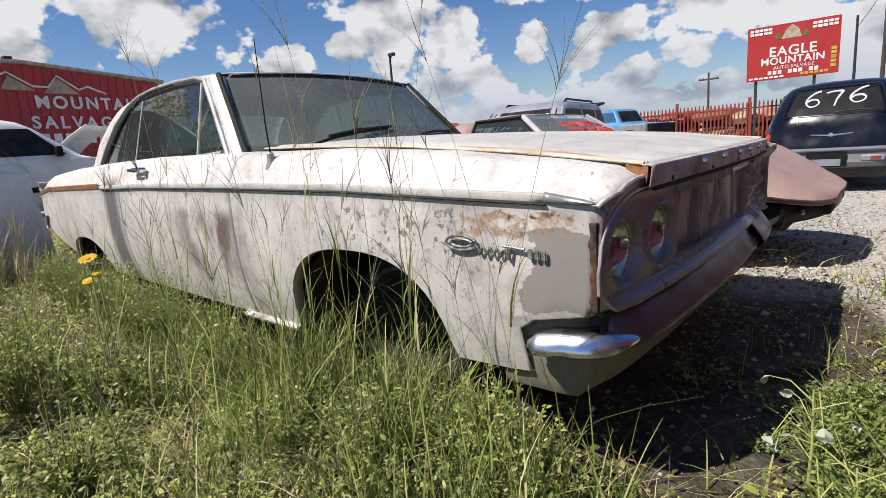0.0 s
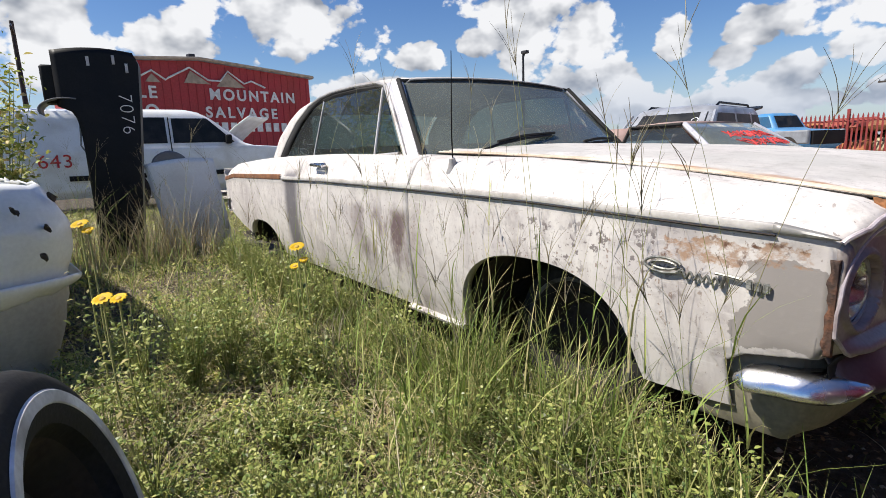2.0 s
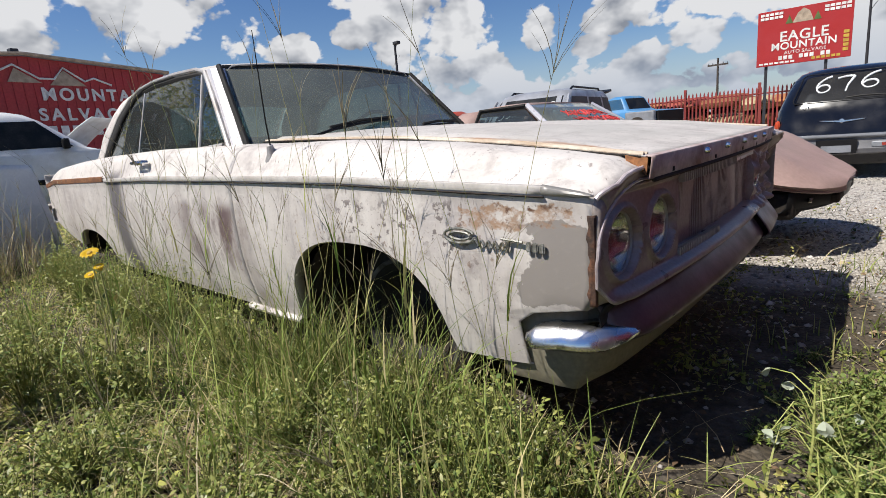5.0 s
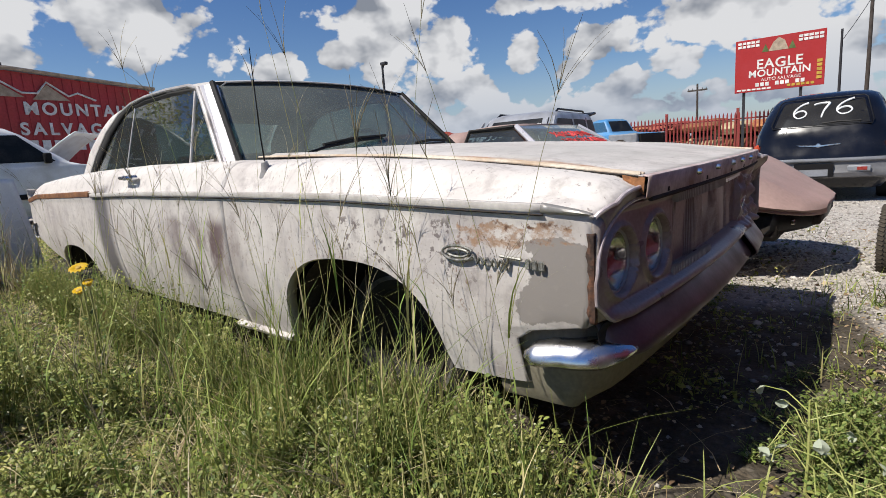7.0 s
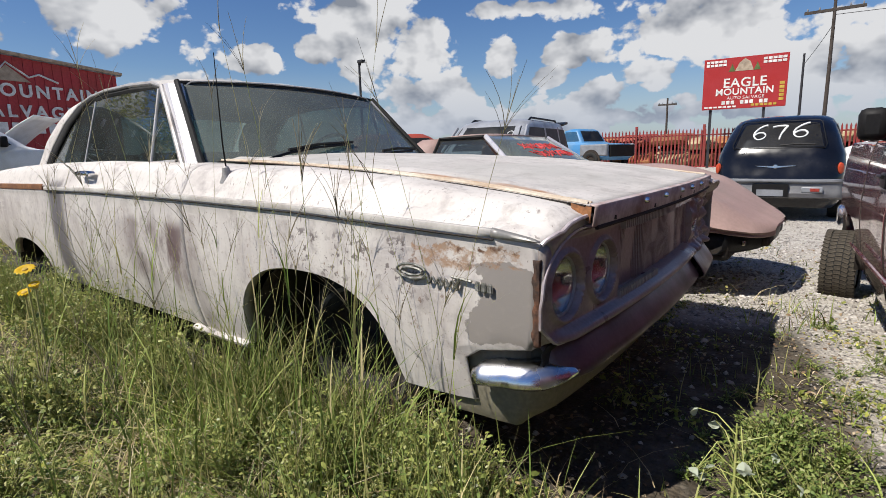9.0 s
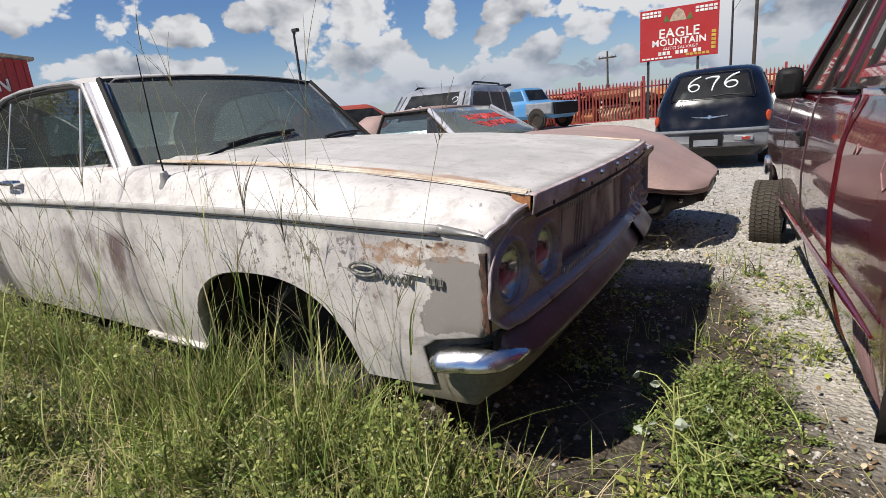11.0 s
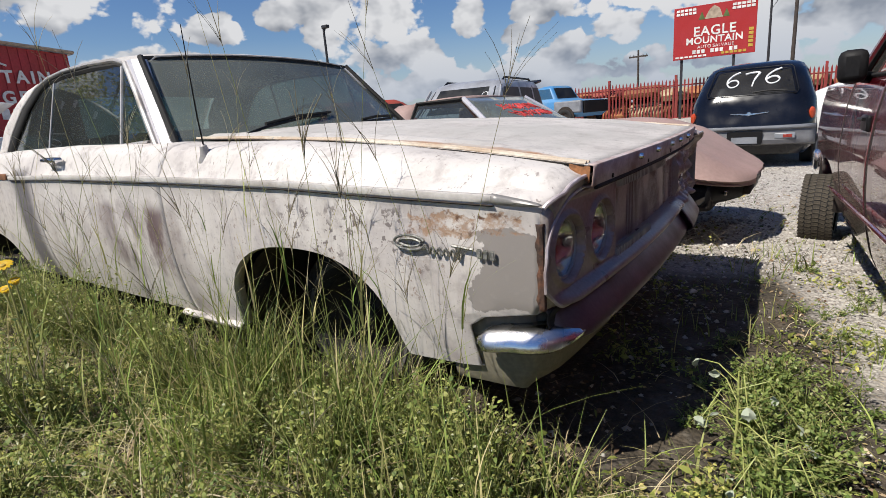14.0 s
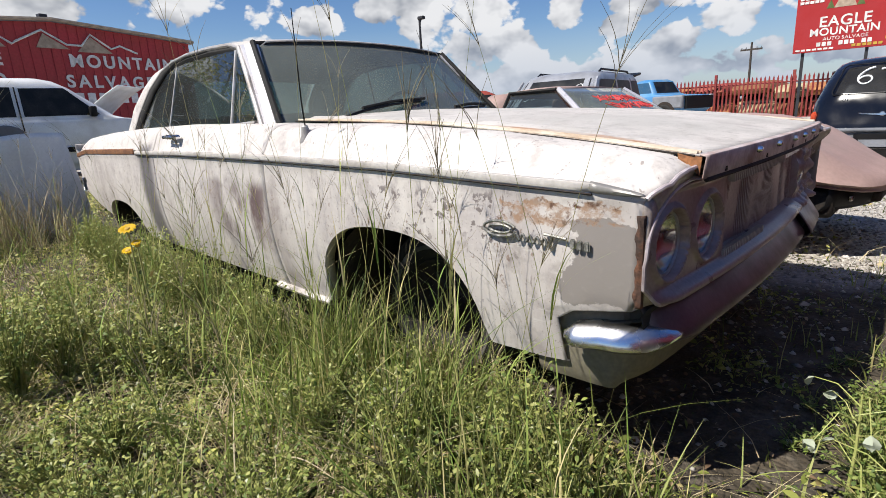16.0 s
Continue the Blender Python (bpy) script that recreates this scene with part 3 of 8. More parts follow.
        bm = bmesh.new()
        add_grid(bm, [[Vector((x + o, y + s * 0.010, z - dz)) for o, dz in ((-0.004, 0.0), (0.5 * w, 0.008), (w, 0.014))] for (x, y, z), w in zip(pts[4:], (0.012, 0.03, 0.055, 0.085, 0.095, 0.095, 0.09))])
        part("pillar_seal", bm, M_RUBBER, car, "wide black rear window seal", thick=0.008)
        # side glass: vent pane, door pane, rear pane
        def gl(zx):
            return [Vector((x, s * lerp(0.80, 0.695, (z - 0.95) / 0.4), z)) for x, z in zx]
        part("vent_pane", plate(gl([(-1.98, 0.955), (-2.23, 0.955), (-2.265, 1.30), (-2.255, 1.305)]), 0.004), M_GLASS, car)
        part("door_pane", plate(gl([(-2.25, 0.955), (-3.06, 0.955), (-3.03, 1.315), (-2.6, 1.335), (-2.285, 1.315)]), 0.004), M_GLASS, car)
        part("quarter_pane", plate(gl([(-3.075, 0.955), (-3.64, 0.955), (-3.50, 1.14), (-3.28, 1.27), (-3.05, 1.315)]), 0.004), M_GLASS, car)
        part("vent_frame", tube(gl([(-1.99, 0.965), (-2.235, 0.962), (-2.268, 1.31)]), 0.011, 8), M_ALU, car)
        part("pane_edge", tube(gl([(-3.07, 0.955), (-3.045, 1.32)]), 0.008, 8), M_ALU, car)
        part("belt_seal", tube(gl([(-1.95, 0.955), (-3.68, 0.958)]), 0.009, 6), M_ALU, car)
    # windshield: wraps slightly forward at the middle
    def ws(u, t, push=0.0):
        x = lerp(-1.83, -2.215, t) + (0.17 * (1 - t) + 0.05 * t) * (1 - u * u) + push
        return Vector((x, u * lerp(0.775, 0.655, t), lerp(0.935, 1.345, t) + 0.02 * t * (1 - u * u)))
    bm = bmesh.new()
    add_grid(bm, [[ws(u, t) for u in steps(-1, 1, 24)] for t in steps(0, 1, 10)])
    part("windshield", bm, M_WINDSHIELD, car, "dusty curved windshield", thick=0.005)
    part("windshield_seal", tube([ws(u, 0.985, 0.004) for u in steps(-1, 1, 24)], 0.011, 8), M_RUBBER, car)
    part("windshield_seal", tube([ws(u, 0.0, 0.012) for u in steps(-1, 1, 24)], 0.012, 8), M_RUBBER, car)
    for s in (-1, 1):
        part("windshield_seal", tube([ws(s, t, 0.02) for t in steps(0, 1, 8)], 0.014, 8), M_RUBBER, car)
    # rear glass, deck lid, tail
    def rg(u, t):
        return Vector((lerp(-4.12, -3.60, t) - 0.12 * (1 - u * u) * (1 - t), u * lerp(0.72, 0.60, t), lerp(0.955, 1.325, t ** 0.8) + 0.03 * (1 - u * u) * t))
    bm = bmesh.new()
    add_grid(bm, [[rg(u, t) for u in steps(-1, 1, 20)] for t in steps(0, 1, 8)])
    part("rear_window", bm, M_GLASS, car, "dusty curved rear window", thick=0.005)
    bm = bmesh.new()
    add_grid(bm, [[Vector((x, y, table([(-5.09, 0.885), (-4.7, 0.935), (-4.1, 0.965), (-3.7, 0.965)], x) + 0.01 * (1 - (y / 0.8) ** 2))) for y in steps(-0.74, 0.74, 16)] for x in steps(-5.09, -3.95, 14)])
    part("deck_lid", bm, paint, car, thick=0.004)
    bm = bmesh.new()
    add_grid(bm, [[Vector((-5.08 - o, y * (1 - 0.02), z)) for y in steps(-0.91, 0.91, 12)] for o, z in ((0.0, 0.88), (0.02, 0.84), (0.0, 0.79), (-0.02, 0.70), (0.0, 0.6), (0.02, 0.5))])
    part("tail_panel", bm, paint, car, thick=0.004)
    bm = bmesh.new()
    rows = []
    for k in range(25):
        u = -1 + k / 12
        xx = -5.14 + 0.20 * max(0, abs(u) - 0.88) / 0.12
        rows.append([Vector((xx + o, u * 0.925, z)) for o, z in ((0.05, 0.61), (0.0, 0.60), (-0.02, 0.55), (0.0, 0.50), (0.06, 0.49))])
    add_grid(bm, rows)
    part("rear_bumper", bm, M_CHROME, car, "weathered chrome rear bumper", thick=0.004)
    return car


# paint with its stains, primer patches and rust
def paint_material():
    m = bpy.data.materials.new("chalky_white_paint")
    m.use_nodes = True
    nt = m.node_tree
    N, K = nt.nodes.new, nt.links.new
    b = nt.nodes["Principled BSDF"]
    tc = N("ShaderNodeTexCoord")
    sep = N("ShaderNodeSeparateXYZ")
    K(tc.outputs["Object"], sep.inputs[0])

    def math_node(op, a, c, clamp=False):
        n = N("ShaderNodeMath")
        n.operation, n.use_clamp = op, clamp
        for i, v in enumerate((a, c)):
            if isinstance(v, (int, float)):
                n.inputs[i].default_value = v
            else:
                K(v, n.inputs[i])
        return n.outputs[0]

    def noise_node(scale, detail=6, stretch=None, rough=0.6):
        n = N("ShaderNodeTexNoise")
        n.inputs["Scale"].default_value, n.inputs["Detail"].default_value, n.inputs["Roughness"].default_value = scale, detail, rough
        if stretch:
            mp = N("ShaderNodeMapping")
            mp.inputs["Scale"].default_value = stretch
            K(tc.outputs["Object"], mp.inputs[0])
            K(mp.outputs[0], n.inputs["Vector"])
        else:
            K(tc.outputs["Object"], n.inputs["Vector"])
        return n.outputs[0]

    def band(src, a, b_, c, d):
        """1 between b and c, fading to 0 at a and d."""
        r1, r2 = N("ShaderNodeMapRange"), N("ShaderNodeMapRange")
        for r, p, q in ((r1, a, b_), (r2, d, c)):
            r.interpolation_type = "SMOOTHSTEP"
            r.inputs[1].default_value, r.inputs[2].default_value = p, q
            K(src, r.inputs[0])
        return math_node("MULTIPLY", r1.outputs[0], r2.outputs[0])

    def over(base, colour, mask):
        x = N("ShaderNodeMixRGB")
        K(mask, x.inputs[0])
        if isinstance(base, tuple):
            x.inputs[1].default_value = (*base, 1)
        else:
            K(base, x.inputs[1])
        x.inputs[2].default_value = (*colour, 1)
        return x.outputs[0]

    def thresh(src, lo, hi):
        r = N("ShaderNodeMapRange")
        r.inputs[1].default_value, r.inputs[2].default_value = lo, hi
        r.clamp = True
        K(src, r.inputs[0])
        return r.outputs[0]

    X, Y, Z = sep.outputs
    soft = noise_node(2.6, 8)
    fine = noise_node(34, 8)
    streak = noise_node(9, 7, (1.0, 1.0, 0.16))
    col = over((0.60, 0.56, 0.52), (0.48, 0.44, 0.41), thresh(soft, 0.42, 0.68))
    # mottled chalking and faint blotches
    mott = noise_node(11, 10, None, 0.68)
    col = over(col, (0.31, 0.275, 0.26), math_node("MULTIPLY", thresh(mott, 0.52, 0.64), 0.6))
    col = over(col, (0.56, 0.53, 0.49), math_node("MULTIPLY", thresh(noise_node(5, 9, (1, 1, 0.5), 0.65), 0.56, 0.72), 0.6))
    # grime running down the side below the crease
    low = band(Z, 0.10, 0.2, 0.74, 0.82)
    col = over(col, (0.40, 0.36, 0.35), math_node("MULTIPLY", low, math_node("MULTIPLY", thresh(noise_node(6, 9, (1, 1, 0.55), 0.66), 0.48, 0.64), 0.6)))
    col = over(col, (0.25, 0.205, 0.19), math_node("MULTIPLY", low, math_node("MULTIPLY", thresh(streak, 0.52, 0.66), 0.34)))
    rub = noise_node(22, 9, (1, 1, 0.35), 0.7)
    col = over(col, (0.22, 0.17, 0.16), math_node("MULTIPLY", low, math_node("MULTIPLY", thresh(math_node("ADD", rub, math_node("MULTIPLY", soft, 0.5)), 0.88, 1.02), 0.55)))
    # scuffs, scratches and pinprick stains
    col = over(col, (0.58, 0.55, 0.51), math_node("MULTIPLY", thresh(noise_node(30, 8, (0.22, 1, 2.2), 0.65), 0.60, 0.64), 0.55))
    col = over(col, (0.20, 0.165, 0.15), math_node("MULTIPLY", thresh(noise_node(26, 9, (1.6, 1, 0.30), 0.7), 0.625, 0.66), 0.75))
    col = over(col, (0.17, 0.135, 0.12), math_node("MULTIPLY", thresh(noise_node(95, 6, None, 0.6), 0.645, 0.67), 0.7))
    # purple-brown worn patch on the lower door
    door = math_node("MULTIPLY", band(X, -2.42, -2.02, -1.80, -1.58), band(Z, 0.36, 0.50, 0.68, 0.75))
    col = over(col, (0.13, 0.09, 0.09), math_node("MULTIPLY", door, thresh(math_node("ADD", noise_node(7, 9, (1, 1, 0.4), 0.68), math_node("MULTIPLY", streak, 0.5)), 0.62, 0.80)))
    # dark grey upright band on the quarter just behind the door
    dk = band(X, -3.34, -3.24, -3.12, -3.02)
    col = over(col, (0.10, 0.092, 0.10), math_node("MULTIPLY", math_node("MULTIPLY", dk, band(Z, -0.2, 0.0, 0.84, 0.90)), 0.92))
    # grey primer patch at the nose corner
    edge = math_node("MULTIPLY", math_node("SUBTRACT", noise_node(12, 7, None, 0.62), 0.5), 0.16)
    Xr, Zr = math_node("ADD", X, edge), math_node("ADD", Z, math_node("MULTIPLY", edge, 0.6))
    pr = math_node("MULTIPLY", band(Xr, -0.315, -0.275, -0.05, 0.2), band(Zr, 0.50, 0.53, 0.705, 0.73))
    col = over(col, (0.25, 0.225, 0.205), thresh(math_node("ADD", pr, math_node("MULTIPLY", noise_node(13, 7, None, 0.65), 0.6)), 1.0, 1.12))
    # orange rust under the crease and on the hood edge
    rz = math_node("MULTIPLY", band(Xr, -0.56, -0.46, -0.18, -0.10), band(Zr, 0.675, 0.705, 0.745, 0.762))
    rmask = thresh(math_node("ADD", math_node("MULTIPLY", rz, 0.42), noise_node(30, 9, (0.7, 1, 1), 0.72)), 0.865, 0.99)
    col = over(col, (0.30, 0.175, 0.095), math_node("MULTIPLY", rmask, 0.85))
    col = over(col, (0.12, 0.06, 0.035), thresh(math_node("ADD", math_node("MULTIPLY", rz, 0.3), noise_node(30, 6)), 0.86, 0.95))
    # dark speckles of lost paint
    spk = math_node("MULTIPLY", thresh(noise_node(58, 7, (1, 1, 0.8), 0.62), 0.615, 0.65), thresh(noise_node(4.2, 5), 0.44, 0.56))
    col = over(col, (0.20, 0.13, 0.09), math_node("MULTIPLY", spk, math_node("MULTIPLY", band(Z, 0.3, 0.45, 0.74, 0.8), 0.8)))
    chips = math_node("MULTIPLY", thresh(noise_node(42, 7, (1, 1, 0.9), 0.6), 0.565, 0.60), thresh(noise_node(6.5, 4), 0.44, 0.54))
    zone = math_node("MULTIPLY", band(X, -1.25, -0.95, -0.45, -0.30), band(Z, 0.56, 0.62, 0.74, 0.775))
    col = over(col, (0.13, 0.105, 0.10), math_node("MULTIPLY", math_node("MULTIPLY", chips, zone), 0.85))
    hood_edge = math_node("MULTIPLY", band(math_node("ABSOLUTE", Y, 0.0), 0.655, 0.683, 0.72, 0.745), band(X, -1.75, -1.5, -0.3, -0.05))
    hm = thresh(math_node("ADD", math_node("MULTIPLY", hood_edge, 0.35), noise_node(7, 6, (0.5, 1, 1))), 0.72, 0.88)
    col = over(col, (0.34, 0.15, 0.05), math_node("MULTIPLY", hm, band(Z, 0.8, 0.84, 1.0, 1.05)))
    # weathered greyish hood and roof tops
    tops = band(math_node("ABSOLUTE", Y, 0.0), -1, -0.5, 0.70, 0.72)
    col = over(col, (0.43, 0.41, 0.375), math_node("MULTIPLY", math_node("MULTIPLY", tops, thresh(noise_node(3.4, 9, (1, 0.5, 1), 0.66), 0.38, 0.62)), 0.85))
    col = over(col, (0.29, 0.265, 0.235), math_node("MULTIPLY", math_node("MULTIPLY", tops, thresh(noise_node(13, 9, (1, 0.6, 1), 0.7), 0.54, 0.70)), 0.6))
    K(over(col, (0.3, 0.27, 0.24), math_node("MULTIPLY", thresh(fine, 0.56, 0.72), 0.5)), b.inputs["Base Color"])
    rr = N("ShaderNodeMapRange")
    rr.inputs[3].default_value, rr.inputs[4].default_value = 0.42, 0.75
    K(soft, rr.inputs[0])
    K(rr.outputs[0], b.inputs["Roughness"])
    bp = N("ShaderNodeBump")
    bp.inputs["Strength"].default_value, bp.inputs["Distance"].default_value = 0.25, 0.003
    K(math_node("ADD", fine, math_node("MULTIPLY", rmask, -0.4)), bp.inputs["Height"])
    K(bp.outputs[0], b.inputs["Normal"])
    return m


M_OLDPAINT = paint_material()
M_NOSE = mat("nose_primer", (0.265, 0.20, 0.193), 0.36, 0.25, 0.15, 8, 90, 0.15, (0.33, 0.26, 0.24), 0.6)
M_MOULD = mat("dull_moulding", (0.60, 0.57, 0.53), 0.55, 0.0, 0.1, 9, 90, 0.06, (0.36, 0.32, 0.29), 0.5)
M_TIP = mat("grey_spear_tip", (0.34, 0.33, 0.31), 0.4, 0.3, 0.1, 12, 90, 0.06, (0.24, 0.22, 0.20), 0.5)
M_LIP = mat("lip_primer", (0.52, 0.43, 0.41), 0.5, 0.1, 0.15, 12, 90, 0.2, (0.24, 0.14, 0.11), 0.5)
M_RUSTEDGE = mat("orange_rust_edge", (0.36, 0.15, 0.05), 0.85, 0, 0.25, 30, 160, 0.4, (0.14, 0.06, 0.03), 0.5)
M_BEAD = mat("stained_bead", (0.56, 0.50, 0.40), 0.7, 0, 0.15, 5, 90, 0.2, (0.32, 0.17, 0.075), 0.45)
M_PILLAR = mat("bright_pillar", (0.60, 0.58, 0.60), 0.35, 0.3, 0.05, 6, 80, 0.05, (0.6, 0.58, 0.6), 0.4)
COUPE = build_coupe()

# ---- the coupe's nose, bumper, wheels and cabin ----
LAMPS = ((-0.815, 0.651), (-0.613, 0.655), (0.613, 0.655), (0.815, 0.651))
M_RIM = mat("worn_bright_edge", (0.56, 0.50, 0.51), 0.35, 0.2, 0.15, 14, 90, 0.1, (0.30, 0.24, 0.24), 0.5)
M_LAMPGLASS = glass_mat("lamp_glass", (0.9, 0.92, 0.92), 0.03, 0.12, (0.45, 0.42, 0.38), 20)
M_REFLECTOR = mat("silvered_bowl", (0.75, 0.74, 0.72), 0.12, 1.0, 0.05, 10, 60, 0.02, (0.5, 0.42, 0.34), 0.4)
# same chrome as the bumper ends; shade and dark reflections put into its colour
M_BUMPER = mat("shade_toned_chrome", (0.17, 0.13, 0.14), 0.36, 0.6, 0.08, 7, 110, 0.06, (0.12, 0.085, 0.075), 0.6)
# grey-brown tone stands in for shade where the pale fender nose turns forward
M_CAP = mat("worn_shaded_nose_cap", (0.27, 0.235, 0.20), 0.4, 0.3, 0.2, 14, 90, 0.15, (0.30, 0.25, 0.23), 0.5)
# olive tone stands in for bumper shade and grass reflections on body paint
M_VALANCE = mat("shade_toned_valance", (0.20, 0.18, 0.13), 0.7, 0, 0.15, 6, 80, 0.12, (0.16, 0.135, 0.10), 0.5)
M_FLAKE = mat("flaking_rust", (0.05, 0.03, 0.022), 0.9, 0, 0.3, 28, 160, 0.6, (0.17, 0.07, 0.035), 0.3)
M_OLDBAND = mat("grey_tyre_band", (0.16, 0.15, 0.14), 0.8, 0, 0.1, 14, 90, 0.1, (0.03, 0.028, 0.026), 0.9)
M_BADGE = mat("tarnished_badge", (0.13, 0.13, 0.115), 0.45, 0.5, 0.25, 50, 200, 0.2, (0.34, 0.33, 0.30), 0.6)


def face_top(y):
    u = min(1.0, max(0.0, (abs(y) - 0.72) / 0.212))
    return 0.640 + 0.142 * math.sqrt(max(0.0, 1 - u ** 2.4))


def face_low(y):
    u = min(1.0, max(0.0, (abs(y) - 0.85) / 0.082))
    return 0.525 + 0.055 * u * u


def face_x(y, z):
    """The nose panel: raised rings round the lamps, a sunk grille with a bead round it, a rolled lower ledge, a battered far end."""
    d = -0.024
    for ly, lz in LAMPS:
        r = math.hypot(y - ly, z - lz)
        d += 0.010 * math.exp(-((r - 0.084) / 0.0060) ** 2)
        d -= 0.016 * smooth(0.079, 0.075, r)
    g = smooth(0.505, 0.49, abs(y)) * smooth(0.548, 0.562, z) * smooth(0.757, 0.745, z)
    d -= 0.030 * g
    # bead round the grille opening
    gd = max(abs(y) - 0.500, 0.555 - z, z - 0.752)
    d += 0.007 * math.exp(-(gd / 0.005) ** 2)
    # lower ledge rolls out over the bumper
    d += 0.030 * smooth(0.556, 0.532, z) * smooth(0.93, 0.80, abs(y))
    d += 0.012 * smooth(0.762, 0.782, z)
    if y > 0.40:
        d += 0.045 * smooth(0.40, 0.62, y) * noise.noise((y * 13, z * 15, 2.0)) + 0.02 * smooth(0.4, 0.6, y) * noise.noise((y * 31, z * 27, 5.0))
    return front_x(y) + d


def build_nose(car):
    bm = bmesh.new()
    rows = []
    for i in range(321):
        y = lerp(-0.932, 0.932, i / 320)
        lo, hi = face_low(y), face_top(y)
        rows.append([Vector((face_x(y, lerp(lo, hi, k / 76)), y, lerp(lo, hi, k / 76))) for k in range(77)])
    add_grid(bm, rows)
    gone = [f for f in bm.faces if any(math.hypot(f.calc_center_median().y - ly, f.calc_center_median().z - lz) < 0.072 for ly, lz in LAMPS)]
    bmesh.ops.delete(bm, geom=gone, context="FACES")
    nose = part("nose_panel", bm, M_NOSE, car, "purple-brown weathered grille surround", thick=0.004)
    # edge strip round the nose opening, and the rusted fender edge beside it
    for s in (-1, 1):
        pts = []
        for y in steps(0.70, 0.86, 8) + steps(0.86, 0.932, 12)[1:]:
            pts.append((front_x(s * y) - 0.010, s * (y + 0.008 * smooth(0.85, 0.93, y)), face_top(y) + 0.006))
        for z in steps(face_top(0.932), face_low(0.932), 5)[1:]:
            pts.append((front_x(s * 0.932) - 0.012, s * 0.943, z))
        for y in steps(0.932, 0.80, 6)[1:]:
            pts.append((front_x(s * y) - 0.010, s * y, face_low(y) - 0.003))
        part("edge_strip", tube(pts, 0.0045, 8), M_RIM, nose, "worn bright edge of the headlight surround")
        sec = [p for p in side_section(-0.11, s) if p.z > 0.52]

        def even(line, n=40):
            line = [Vector(p) for p in line]
            acc = [0.0]
            for a, b in zip(line, line[1:]):
                acc.append(acc[-1] + (b - a).length)
            out = []
            for k in range(n + 1):
                d = acc[-1] * k / n
                i = max(i for i in range(len(acc)) if acc[i] <= d + 1e-9)
                i = min(i, len(line) - 2)
                out.append(line[i].lerp(line[i + 1], (d - acc[i]) / max(1e-9, acc[i + 1] - acc[i])))
            return out
        part("fender_lip", tube([p + Vector((0.002, 0, 0.001)) for p in sec if p.z > 0.765], 0.0055, 8), M_RIM, nose, "worn front lip of the fender")
        rim_path = even([p for p in pts if p[2] > 0.525])
        sec = even(sec)
        cut = next(i for i, p in enumerate(sec) if p.z < 0.772)
        for lo, hi, m, nm, lab in ((0, cut + 1, M_CAP, "corner_cap", "fender nose, grey-brown tone standing in for its shade"), (cut, 41, M_CAP, "corner_edge", "purple-grey worn headlight surround edge")):
            bm = bmesh.new()
            add_grid(bm, [[a.lerp(b, t) + Vector((0.006 * math.sin(t * math.pi), 0, 0.006 * math.sin(t * math.pi))) for a, b in zip(sec[lo:hi], rim_path[lo:hi])] for t in steps(0, 1, 5)])
            part(nm, bm, m, nose, lab, thick=0.003)
        if s > 0:
            continue
        bm = bmesh.new()
        rows = []
        for k in range(25):
            z = lerp(0.535, 0.735, k / 24)
            w = 0.004 + 0.006 * noise.noise((z * 40, s, 0))
            rows.append([Vector((-0.129 - 1.3 * w, s * 0.943, z)), Vector((-0.126, s * (0.9425 + 0.002 * noise.noise((z * 60, 1, s))), z)), Vector((-0.120, s * 0.941, z)), Vector((-0.118, s * 0.932, z))])
        add_grid(bm, rows)
        part("rusted_edge", bm, M_FLAKE, nose, "flaking orange rust along the fender edge", thick=0.003)
    for y, z in LAMPS:
        m = Matrix.Translation((front_x(y) - 0.034, y, z)) @ pose(0, 0, 0, 0, 90, 0)
        lamp = part("headlight", lathe([(0.0, -0.030), (0.03, -0.027), (0.055, -0.018), (0.068, 0.0), (0.071, 0.003)], m, 32), M_REFLECTOR, nose, "round sealed-beam headlight")
        part("lens", lathe([(0.0, 0.022), (0.025, 0.0195), (0.05, 0.011), (0.069, 0.001)], m, 32), M_LAMPGLASS, lamp)
        part("rim", lathe([(0.068, 0.003), (0.070, 0.008), (0.074, 0.008), (0.076, 0.002), (0.077, -0.012)], m, 32), M_ALU, lamp)
    # grille: flutes in the middle, fine combs above and below
    bm = box((-0.006, -0.0028, -0.088), (0.005, 0.0028, 0.088))
    first = part("flute", bm, M_NOSE, nose)
    cb = part("comb", box((-0.006, -0.0028, -0.013), (0.010, 0.0028, 0.013)), M_ALU, nose)
    for i in range(75):
        y = lerp(-0.480, 0.480, i / 74)
        x = front_x(y) - 0.052 + 0.010 * noise.noise((y * 7, 3, 0))
        o = first if i == 0 else first.copy()
        if i:
            scene.collection.objects.link(o)
        o.matrix_local = pose(x, y, 0.655, 1.5 * noise.noise((y * 21, 5, 0)), 5 * noise.noise((y * 9, 0, 0)), 9 * noise.noise((y * 17, 2, 0)))
    n = 0
    for zc, y0, y1, count in ((0.7655, -0.50, 0.02, 34), (0.560, -0.50, -0.14, 26)):
        for i in range(count):
            y = lerp(y0, y1, i / (count - 1))
            o = cb if n == 0 else cb.copy()
            if n:
                scene.collection.objects.link(o)
            n += 1
            o.matrix_local = Matrix.Translation((front_x(y) - (0.012 if zc > 0.7 else 0.022), y, zc))
    # header gap and splash pan behind the bumper
    bm = bmesh.new()
    add_grid(bm, [[Vector((front_x(y) - o, y, z)) for y in steps(-0.80, 0.80, 30)] for o, z in ((0.035, 0.80), (0.03, 0.79), (0.06, 0.80), (0.10, 0.815))])
    part("header_panel", bm, M_NOSE, car, thick=0.003)
    # pan coloured near-black to give the recess behind the bumper its shade
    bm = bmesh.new()
